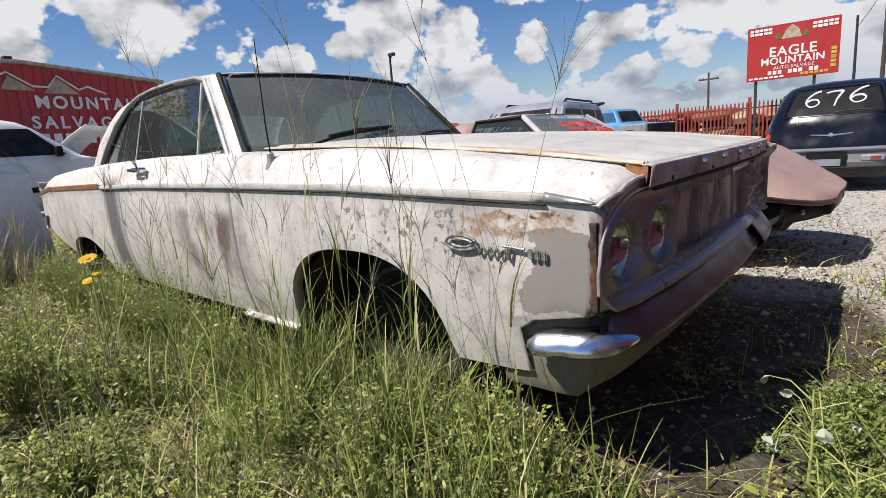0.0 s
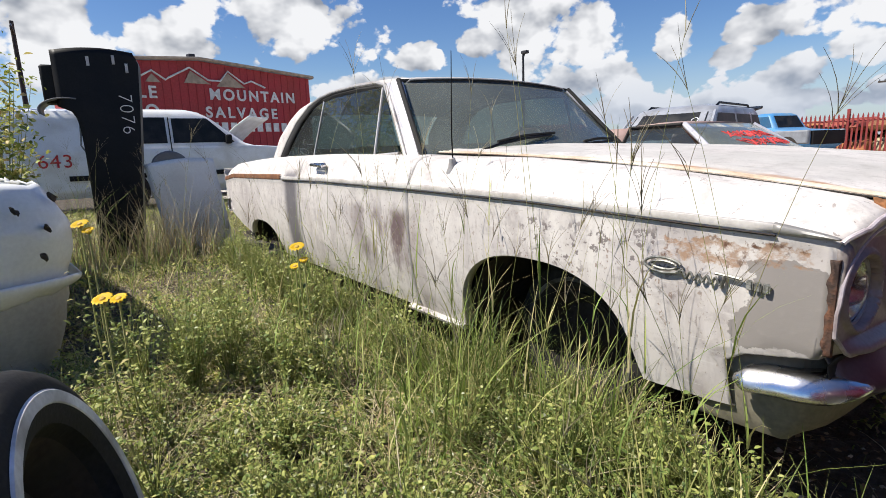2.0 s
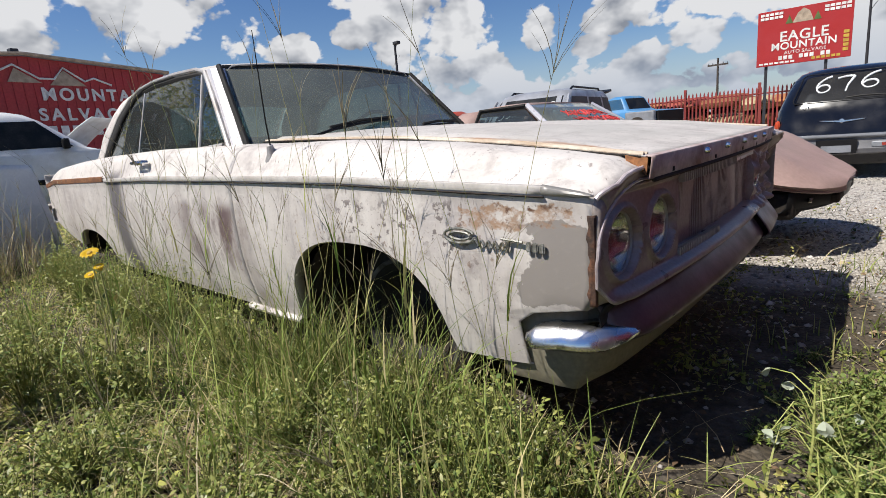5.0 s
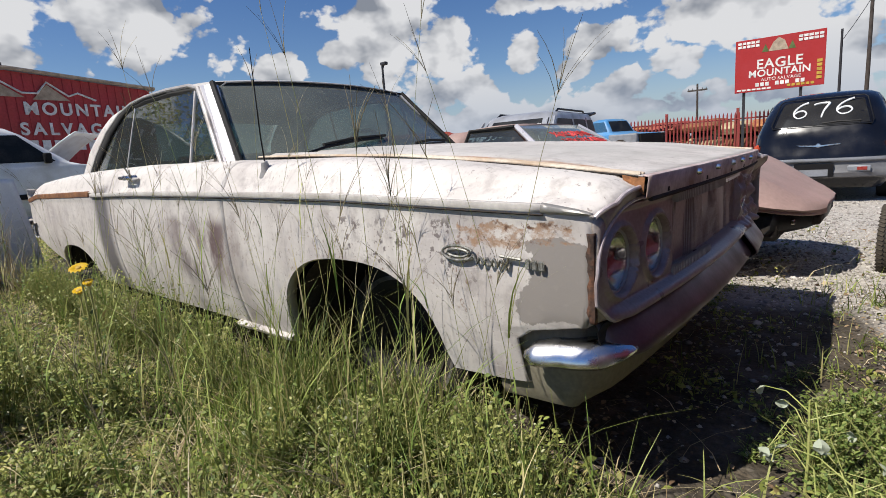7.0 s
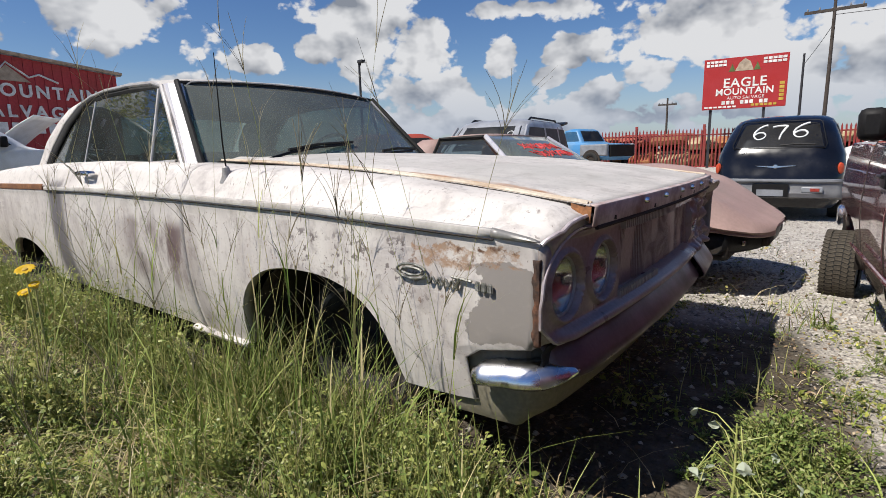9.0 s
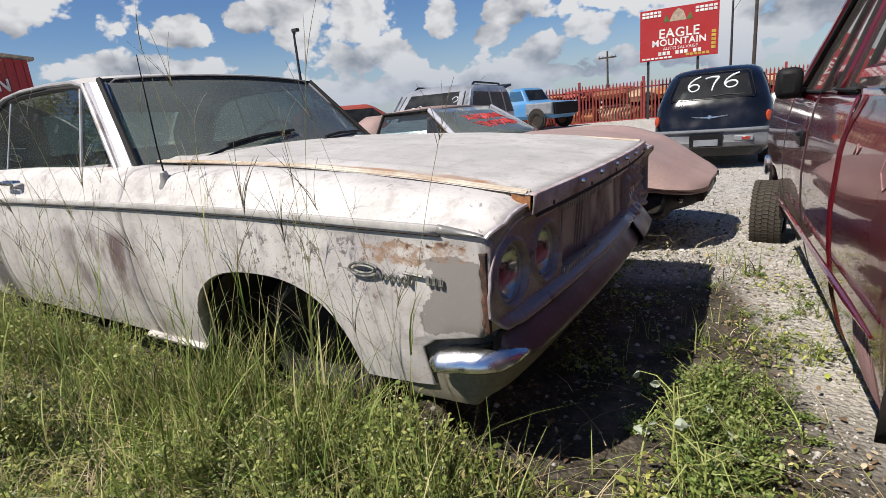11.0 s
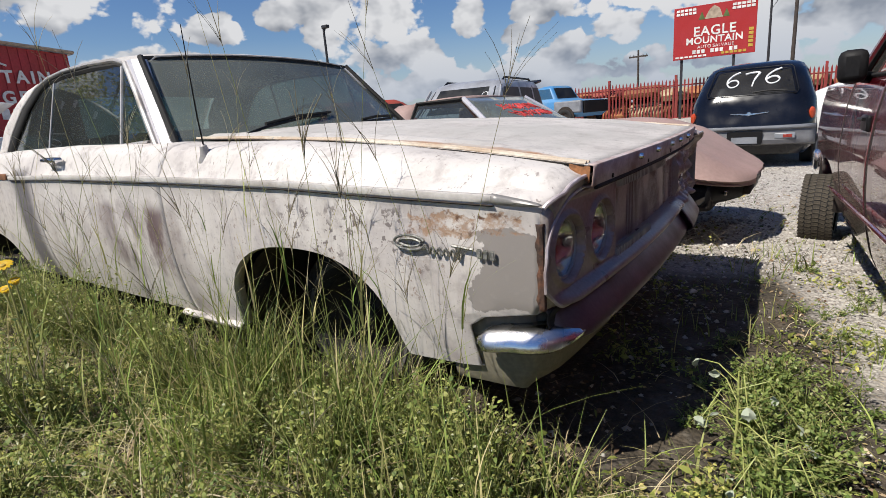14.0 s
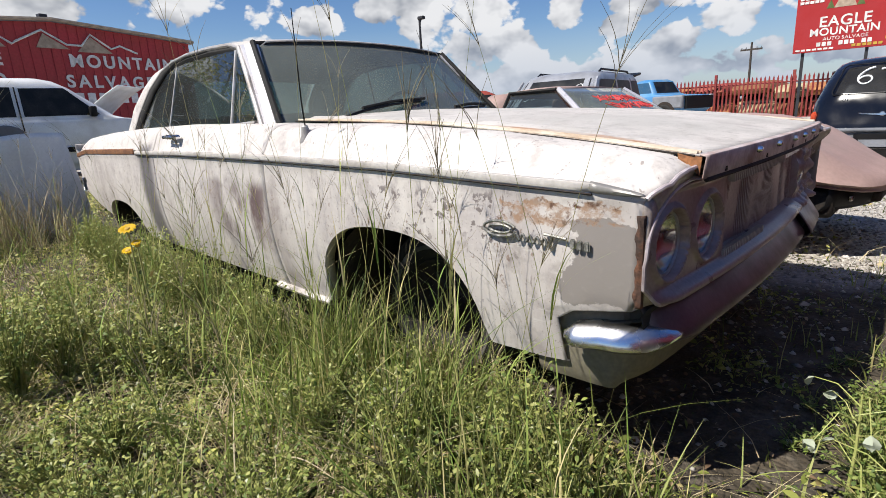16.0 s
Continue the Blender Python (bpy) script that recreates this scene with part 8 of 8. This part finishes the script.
def build_stalks():
    """Tall flowering grass: a thin stem that ends in a few spread seed spikes."""
    spots = []
    for k in range(44):
        spots.append((RNG.uniform(-2.3, 0.02), RNG.uniform(-1.45, -1.0), RNG.uniform(0.55, 0.95), 0))
    for k in range(16):
        spots.append((RNG.uniform(-1.5, -0.1), RNG.uniform(-1.75, -1.3), RNG.uniform(0.35, 0.75), 0))
    for k in range(30):
        spots.append((RNG.uniform(-5.6, -2.3), RNG.uniform(-2.2, -1.0), RNG.uniform(0.5, 0.95), 0))
    for k in range(24):
        spots.append((RNG.uniform(-6.5, -5.2), RNG.uniform(-2.4, -1.2), RNG.uniform(0.7, 1.15), 0))
    # the tallest ones, which rise above hood and roof line
    for x, y, h in ((-0.66, -1.18, 1.14), (-0.60, -1.26, 1.20), (-0.98, -1.22, 1.10), (-0.36, -1.30, 1.12), (-1.30, -1.32, 1.18), (-0.28, -1.10, 1.00), (-0.12, -1.22, 1.04), (-0.80, -1.40, 1.10), (-1.75, -1.42, 1.12), (-0.48, -1.05, 1.02), (-1.05, -1.05, 1.08), (-2.55, -1.75, 1.05)):
        spots.append((x, y, h, 1))
    P, R, SP, SR, LV, LQ, lo = [], [], [], [], [], [], 0
    for x, y, h, tall in spots:
        z = ground_z(x, y)
        a = RNG.uniform(0, 2 * np.pi)
        c = RNG.uniform(0.03, 0.26)
        t = np.linspace(0, 1, 9)
        path = np.stack([x + np.cos(a) * c * h * t ** 2, y + np.sin(a) * c * h * t ** 2, z + h * t * (1 - 0.12 * c * t)], 1)
        P.append(path), R.append(RNG.uniform(0.0008, 0.0014))
        top, d = path[-1], (path[-1] - path[-2]) / np.linalg.norm(path[-1] - path[-2])
        for j in range(int(RNG.integers(2, 8))):
            b = RNG.uniform(0, 2 * np.pi)
            sp = RNG.uniform(0.05, 0.42)
            L = RNG.uniform(0.06, 0.13)
            e = d + sp * np.array([np.cos(b), np.sin(b), 0])
            e /= np.linalg.norm(e)
            s = top - d * RNG.uniform(0, 0.03)
            tt = np.linspace(0, 1, 5)[:, None]
            SP.append(s + e * L * tt + np.array([np.cos(b), np.sin(b), -0.3]) * 0.25 * L * tt ** 2)
            SR.append(RNG.uniform(0.0006, 0.0011))
        n = int(RNG.integers(2, 5))
        i = RNG.integers(1, 6, n)
        da = RNG.uniform(0, 2 * np.pi, n)
        v, q = strips(path[i], da, RNG.uniform(0.10, 0.25, n), RNG.uniform(0.003, 0.005, n), RNG.uniform(0.3, 0.9, n), da + np.pi / 2, 4)
        LV.append(v), LQ.append(q + lo)
        lo += len(v)
    v, q = wires(np.stack(P), np.array(R))
    raw_mesh("tall_grass_stems", v, q, M_STALK, "tall thin flowering grass stems beside the car")
    raw_mesh("tall_grass_leaves", np.concatenate(LV), np.concatenate(LQ), M_GRASS, "narrow blades on the tall grass stems")
    v, q = wires(np.stack(SP), np.array(SR))
    raw_mesh("seed_heads", v, q, M_SEED, "brownish spread seed heads of tall grass")


def build_weed(name, label, x, y, h, spread, n_leaf, size, category="weed", group=""):
    z = ground_z(x, y)
    w = thing(name, label, category, Matrix.Translation((x, y, z)), group)
    stems, ends = [], []
    for k in range(max(5, n_leaf // 9)):
        a, c = RNG.uniform(0, 2 * np.pi), RNG.uniform(0.1, 1.0) * spread
        t = np.linspace(0, 1, 7)
        hh = h * RNG.uniform(0.55, 1.0)
        stems.append(np.stack([np.cos(a) * c * t ** 1.4, np.sin(a) * c * t ** 1.4, hh * t * (1 - 0.15 * t)], 1))
    v, q = wires(np.stack(stems), np.full(len(stems), 0.0022))
    o = raw_mesh("stalk_tuft", v, q, M_STALK, "", "", "stuff")
    o.parent = w
    b = np.stack([stems[i % len(stems)][int(RNG.integers(1, 7))] for i in range(n_leaf)])
    v, q = leaves(b + RNG.normal(0, 0.004, b.shape), RNG.uniform(0, 2 * np.pi, n_leaf), RNG.normal(0.15, 0.45, n_leaf), RNG.uniform(0.5, 1.1, n_leaf) * size, RNG.uniform(0.40, 0.60, n_leaf), RNG.normal(0, 0.4, n_leaf))
    o = raw_mesh("foliage", v, q, M_CREEP if name == "creeping_weed" else M_BIGLEAF, "", "", "stuff")
    o.parent = w
    return w


def build_wilted_weed(x, y, h):
    """A pale upright stalk with arched side shoots and limp grey-green leaves at their ends."""
    w = thing("wilted_weed", "pale stalky weed with limp grey-green leaves", "weed", Matrix.Translation((x, y, ground_z(x, y))))
    part("stem", tube([(0, 0, 0), (0.004, 0.003, h * 0.5), (0.0, 0.006, h)], [0.0040, 0.0034, 0.0022], 7), M_SHOOT, w)
    for k in range(11):
        a = 2.4 * k + RNG.uniform(-0.3, 0.3)
        z0 = h * (0.30 + 0.066 * k)
        ln = RNG.uniform(0.07, 0.15)
        d = Vector((math.cos(a), math.sin(a), 0))
        pts = [Vector((0.002, 0.003, z0)), Vector((0, 0, z0 + 0.03)) + d * ln * 0.5, Vector((0, 0, z0 + 0.02 - 0.05 * (k % 3))) + d * ln]
        shoot = part("shoot", tube(pts, [0.0018, 0.0014, 0.0010], 5), M_SHOOT, w)
        L, wd = RNG.uniform(0.024, 0.044), RNG.uniform(0.010, 0.018)
        side = Vector((-d.y, d.x, 0))
        fall = (d * 0.5 + Vector((0, 0, -RNG.uniform(0.2, 1.0)))).normalized()
        bm = bmesh.new()
        rows = []
        for t, ww in ((0.0, 0.1), (0.2, 0.7), (0.45, 1.0), (0.7, 0.85), (0.9, 0.45), (1.0, 0.06)):
            c = pts[-1] + fall * L * t + d * 0.006 * math.sin(t * 5)
            rows.append([c + side * u * ww * wd + d * (0.004 * (1 - abs(u)) + 0.002 * math.sin(7 * t + 3 * u)) for u in (-1, -0.5, 0, 0.5, 1)])
        add_grid(bm, rows)
        part("leaf", bm, M_WILT, shoot)
    return w


def build_bent_straws():
    """Single long pale grass straws, bent over and lying across the weeds."""
    V, Q, off = [], [], 0
    for x, y, a, h in ((-0.33, -1.33, -0.9, 0.42), (-0.38, -1.36, -0.5, 0.36), (-0.30, -1.30, 0.2, 0.34), (-1.05, -1.52, 2.6, 0.40), (-1.00, -1.48, -2.3, 0.34), (-0.72, -1.60, 2.9, 0.36), (-1.25, -1.35, 0.5, 0.30),
                       (-0.85, -1.42, -0.3, 0.32), (-0.55, -1.25, 0.6, 0.40), (-0.15, -1.18, -0.4, 0.34), (-0.62, -1.50, 1.9, 0.26), (-1.5, -1.75, 0.2, 0.36), (-0.02, -1.05, -1.2, 0.30), (-0.45, -1.48, -1.6, 0.30)):
        n = 3
        b = np.stack([x + RNG.normal(0, 0.02, n), y + RNG.normal(0, 0.02, n), np.full(n, ground_z(x, y) + 0.02)], 1)
        an = a + RNG.normal(0, 0.22, n)
        v, q = strips(b, an, h * RNG.uniform(0.7, 1.1, n), RNG.uniform(0.0030, 0.0055, n), RNG.uniform(0.9, 1.5, n), an + np.pi / 2 + 0.4, 8, 0.5)
        V.append(v), Q.append(q + off)
        off += len(v)
    raw_mesh("bent_straws", np.concatenate(V), np.concatenate(Q), M_STRAW, "long pale dry grass straws bent over the weeds", "straw")


def build_flower(x, y, z, r=0.028, lean=(0.3, -0.3)):
    f = thing("yellow_flower", "bright yellow daisy-like wildflower on a leafy stem", "flower", Matrix.Translation((x, y, ground_z(x, y))), "yellow wildflowers")
    h = z - ground_z(x, y)
    part("stem", tube([(0.02, 0.02, 0), (0.012, 0.0, h * 0.5), (0, 0, h)], 0.0028, 6), M_STALK, f)
    m = Matrix.Translation((0, 0, h)) @ Vector((lean[0], lean[1], 1)).to_track_quat("Z", "Y").to_matrix().to_4x4()
    part("flower_centre", lathe([(0.0, 0.008), (0.007, 0.006), (0.011, 0.0), (0.009, -0.006), (0.003, -0.012)], m, 12), M_YELLOW, f)
    for k in range(13):
        a = 2 * math.pi * k / 13
        bm = bmesh.new()
        rows = []
        for t, w, u in ((0.25, 0.15, 0.001), (0.55, 0.24, 0.005), (0.85, 0.22, 0.006), (1.0, 0.08, 0.003)):
            c = Vector((r * t, 0, u))
            rows.append([m @ (Matrix.Rotation(a, 4, "Z") @ (c + Vector((0, s * w * r, 0.001 * abs(s))))) for s in (-1, 0, 1)])
        add_grid(bm, rows)
        part("petal", bm, M_PETAL, f)
    n = 60
    b = np.stack([RNG.normal(0.008, 0.030, n), RNG.normal(0, 0.030, n), RNG.uniform(0.02, 0.80, n) * h], 1)
    v, q = leaves(b, RNG.uniform(0, 2 * np.pi, n), RNG.normal(0.3, 0.4, n), RNG.uniform(0.014, 0.034, n), RNG.uniform(0.30, 0.5, n), RNG.normal(0, 0.3, n))
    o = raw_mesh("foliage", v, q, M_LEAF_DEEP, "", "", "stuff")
    o.parent = f
    return f


def build_gravel():
    """Loose crushed stones on the lane."""
    base = np.array([(0, 0, 1), (0.9, 0, 0.1), (0.25, 0.85, 0.0), (-0.75, 0.5, 0.1), (-0.7, -0.55, 0.0), (0.3, -0.85, 0.1), (0, 0, -0.6)])
    quads = np.array([(0, 1, 2, 3), (0, 3, 4, 5), (5, 6, 1, 0), (1, 6, 3, 2), (3, 6, 5, 4)])
    x, y = RNG.uniform(-1.2, 1.6, 26000), 0.3 + 8.0 * RNG.random(26000) ** 1.6
    ok = RNG.random(26000) < np.array([0.10 + 0.9 * gravel_share(a, b) for a, b in zip(x, y)])
    x, y = x[ok], y[ok]
    x2, y2 = RNG.uniform(-2.6, 0.8, 1500), RNG.uniform(-2.4, 0.8, 1500)
    x, y = np.concatenate([x, x2]), np.concatenate([y, y2])
    x3, y3 = RNG.uniform(0.34, 1.1, 3000), RNG.uniform(-1.4, 0.9, 3000)
    x, y = np.concatenate([x, x3]), np.concatenate([y, y3])
    n = len(x)
    s = RNG.gamma(3.0, 0.0030, n).clip(0.003, 0.028) * np.where((x > 0.1) & (y < 0.9), 0.45, 1.0)
    a = RNG.uniform(0, 2 * np.pi, n)
    z = heights(x, y)
    jit = base[None] * RNG.uniform(0.7, 1.3, (n, 7, 3))
    jit[:, :, 2] *= 0.65
    c, sn = np.cos(a)[:, None], np.sin(a)[:, None]
    vx = jit[:, :, 0] * c - jit[:, :, 1] * sn
    vy = jit[:, :, 0] * sn + jit[:, :, 1] * c
    v = np.stack([vx * s[:, None] + x[:, None], vy * s[:, None] + y[:, None], jit[:, :, 2] * s[:, None] + z[:, None]], 2)
    q = quads[None] + (np.arange(n) * 7)[:, None, None]
    m = leaf_material("crushed_stone", [(0.0, (0.19, 0.17, 0.15)), (0.4, (0.35, 0.32, 0.29)), (0.8, (0.47, 0.435, 0.40)), (1.0, (0.58, 0.55, 0.51))], 0.0, 0.9)
    raw_mesh("gravel_stones", v, q, m, "loose pale crushed gravel on the lane", "gravel")


def build_shrub(x, y, h, r, n):
    s = thing("shrub", "green leafy shrub growing among scrap parts", "shrub", Matrix.Translation((x, y, ground_z(x, y))))
    stems = []
    for k in range(26):
        a, c = RNG.uniform(0, 2 * np.pi), RNG.uniform(0.2, 1) * r
        t = np.linspace(0, 1, 7)
        stems.append(np.stack([np.cos(a) * c * t, np.sin(a) * c * t, h * RNG.uniform(0.6, 1) * t], 1))
    v, q = wires(np.stack(stems), np.full(len(stems), 0.005))
    o = raw_mesh("stalk_tuft", v, q, M_STALK, "", "", "stuff")
    o.parent = s
    i = RNG.integers(0, 26, n)
    t = RNG.integers(2, 7, n)
    b = np.stack([stems[a][c] for a, c in zip(i, t)]) + RNG.normal(0, 0.05, (n, 3))
    v, q = leaves(b, RNG.uniform(0, 2 * np.pi, n), RNG.normal(0.1, 0.5, n), RNG.uniform(0.03, 0.07, n), RNG.uniform(0.4, 0.6, n), RNG.normal(0, 0.5, n))
    o = raw_mesh("foliage", v, q, M_LEAF, "", "", "stuff")
    o.parent = s
    return s


def build_tree(x, y, h, r, n):
    """Broad yard tree: trunk, limbs and a ragged crown of leaf sprays."""
    t = thing("yard_tree", "broad green tree at the edge of the yard", "tree", Matrix.Translation((x, y, ground_z(x, y) - 0.05)))
    part("trunk", tube([(0, 0, 0), (0.05, 0.02, h * 0.25), (0.0, 0.08, h * 0.5)], [0.20, 0.15, 0.11], 10), M_POLE, t)
    tips = []
    for k in range(11):
        a, e = RNG.uniform(0, 2 * np.pi), RNG.uniform(0.35, 1.0)
        p0 = Vector((0, 0.05, h * RNG.uniform(0.28, 0.5)))
        p2 = Vector((math.cos(a) * r * e, math.sin(a) * r * e, h * RNG.uniform(0.55, 0.95)))
        p1 = p0.lerp(p2, 0.5) + Vector((0, 0, 0.2))
        part("limb", tube([p0, p1, p2], [0.07, 0.045, 0.015], 6), M_POLE, t)
        tips += [p0.lerp(p2, q) + Vector((0, 0, 0.25)) for q in (0.55, 0.75, 0.95, 1.05)]
    c = np.array([tuple(p) for p in tips])
    i = RNG.integers(0, len(c), n)
    b = c[i] + RNG.normal(0, 0.30, (n, 3))
    v, q = leaves(b, RNG.uniform(0, 2 * np.pi, n), RNG.normal(0, 0.6, n), RNG.uniform(0.06, 0.13, n), RNG.uniform(0.4, 0.6, n), RNG.normal(0, 0.6, n))
    o = raw_mesh("crown", v, q, M_LEAF, "", "", "stuff")
    o.parent = t


build_grass()
build_tall_grass()
build_stalks()
build_gravel()
for x, y, z, r in ((-1.575, -1.495, 0.65, 0.028), (-1.545, -1.485, 0.605, 0.016), (-1.60, -1.50, 0.575, 0.019), (-1.86, -2.12, 0.775, 0.028), (-1.83, -2.10, 0.755, 0.020), (-1.46, -2.10, 0.60, 0.028), (-1.50, -2.06, 0.585, 0.024)):
    build_flower(x, y, z, r)
for x, y, h, sp, n, sz in ((0.24, -0.42, 0.17, 0.13, 420, 0.017), (0.28, -0.56, 0.15, 0.18, 420, 0.016), (0.27, -0.28, 0.12, 0.15, 300, 0.016), (0.30, -0.66, 0.13, 0.13, 320, 0.016), (0.36, -0.44, 0.12, 0.15, 260, 0.016), (0.32, -0.80, 0.12, 0.16, 300, 0.017), (0.44, -0.62, 0.09, 0.14, 220, 0.015), (0.22, -0.12, 0.09, 0.12, 200, 0.015), (0.48, -0.28, 0.07, 0.12, 140, 0.014), (0.24, -0.90, 0.12, 0.12, 260, 0.017)):
    build_weed("creeping_weed", "low fine-leaved green weed growing from the dirt", x, y, h, sp, n, sz)
for k in range(26):
    build_weed("creeping_weed", "flat patch of small green weeds on bare dirt", RNG.uniform(0.10, 0.62), RNG.uniform(-0.5, 1.5), RNG.uniform(0.03, 0.07), RNG.uniform(0.07, 0.13), 90, 0.014)
for k in range(20):
    build_weed("wild_weed", "low leafy weed below the wheel arch", RNG.uniform(-1.30, -0.45), RNG.uniform(-1.15, -0.80), RNG.uniform(0.12, 0.26), 0.13, 260, 0.017, group="wild weeds beside the car")
build_wilted_weed(0.24, -0.62, 0.27)
build_wilted_weed(0.33, -0.74, 0.17)
for k in range(16):
    build_weed("creeping_weed", "lush fine-leaved green weed in the dirt", RNG.uniform(0.25, 0.46), RNG.uniform(-0.85, -0.15), RNG.uniform(0.10, 0.19), RNG.uniform(0.08, 0.13), 300, 0.017)
for k in range(18):
    build_weed("wild_weed", "low leafy weed below the wheel arch", RNG.uniform(-0.90, -0.30), RNG.uniform(-1.08, -0.92), RNG.uniform(0.10, 0.24), 0.12, 240, 0.017, group="wild weeds beside the car")
build_bent_straws()
for x, y in ((-1.55, -1.46), (-1.62, -1.56), (-2.9, -1.15), (-3.2, -1.1), (-2.2, -1.1), (-1.75, -2.05), (-1.5, -2.15), (-1.3, -2.2), (-1.62, -2.0), (-2.5, -1.2), (-3.6, -1.15)):
    build_weed("wild_weed", "bushy green weed with small leaves", x, y, RNG.uniform(0.28, 0.46), 0.13, 300, 0.021, group="wild weeds beside the car")
for k in range(16):
    build_weed("wild_weed", "tall leafy weed by the yellow flowers", RNG.uniform(-2.4, -1.75), RNG.uniform(-2.05, -1.5), RNG.uniform(0.36, 0.58), 0.14, 330, 0.021, group="wild weeds beside the car")
for k in range(30):
    build_weed("wild_weed", "bright leafy weed standing in the open weeds", RNG.uniform(-1.6, -0.35), RNG.uniform(-2.10, -1.45), RNG.uniform(0.16, 0.34), 0.16, 330, 0.017, group="wild weeds beside the car")
for k in range(26):
    build_weed("wild_weed", "bushy green weed with small leaves", RNG.uniform(-2.4, -1.0), RNG.uniform(-2.25, -1.35), RNG.uniform(0.12, 0.26), 0.15, 300, 0.016, group="wild weeds beside the car")
for k in range(36):
    build_weed("wild_weed", "leafy weed growing against the car's sill", RNG.uniform(-4.6, -1.4), RNG.uniform(-1.20, -0.98), RNG.uniform(0.26, 0.50), 0.13, 320, 0.018, group="wild weeds beside the car")
for k in range(24):
    build_weed("wild_weed", "leafy weed in front of the wheel arch", RNG.uniform(-1.35, -0.05), RNG.uniform(-1.35, -0.98), RNG.uniform(0.18, 0.38), 0.12, 280, 0.018, group="wild weeds beside the car")
def build_dry_tufts():
    """Tall brown dead grass round the scrap panels and a pale tuft by the loose wheel."""
    V, Q, off = [], [], 0
    spots = [(RNG.uniform(-5.6, -4.9), RNG.uniform(-2.2, -0.95), RNG.uniform(0.35, 0.85)) for k in range(60)]
    spots += [(RNG.uniform(-0.95, -0.62), RNG.uniform(-0.92, -0.72), RNG.uniform(0.20, 0.36)) for k in range(12)]
    spots += [(RNG.uniform(-0.72, -0.60), RNG.uniform(-2.10, -2.02), RNG.uniform(0.22, 0.34)) for k in range(3)]
    for x, y, h in spots:
        n = int(RNG.integers(6, 14))
        b = np.stack([x + RNG.normal(0, 0.03, n), y + RNG.normal(0, 0.03, n), np.full(n, ground_z(x, y) - 0.005)], 1)
        a = RNG.uniform(0, 2 * np.pi, n)
        v, q = strips(b, a, h * RNG.uniform(0.5, 1.1, n), RNG.uniform(0.003, 0.008, n), RNG.uniform(0.1, 0.8, n), a + np.pi / 2 + RNG.normal(0, 0.6, n), 6)
        V.append(v), Q.append(q + off)
        off += len(v)
    raw_mesh("dry_tufts", np.concatenate(V), np.concatenate(Q), M_STRAW, "tall brown dead grass round the scrap panels", "grass")


build_dry_tufts()
build_shrub(-5.3, -2.62, 1.75, 0.42, 2300)

build_tree(-15.0, -5.4, 6.6, 2.0, 7000)
build_tree(-9.6, -4.9, 4.0, 1.6, 7000)
for k in range(44):
    build_weed("wild_weed", "sprawling leafy green weed among the grass", RNG.uniform(-2.0, 0.05), RNG.uniform(-1.85, -1.12), RNG.uniform(0.09, 0.20), RNG.uniform(0.09, 0.16), 150, 0.021, group="wild weeds beside the car")
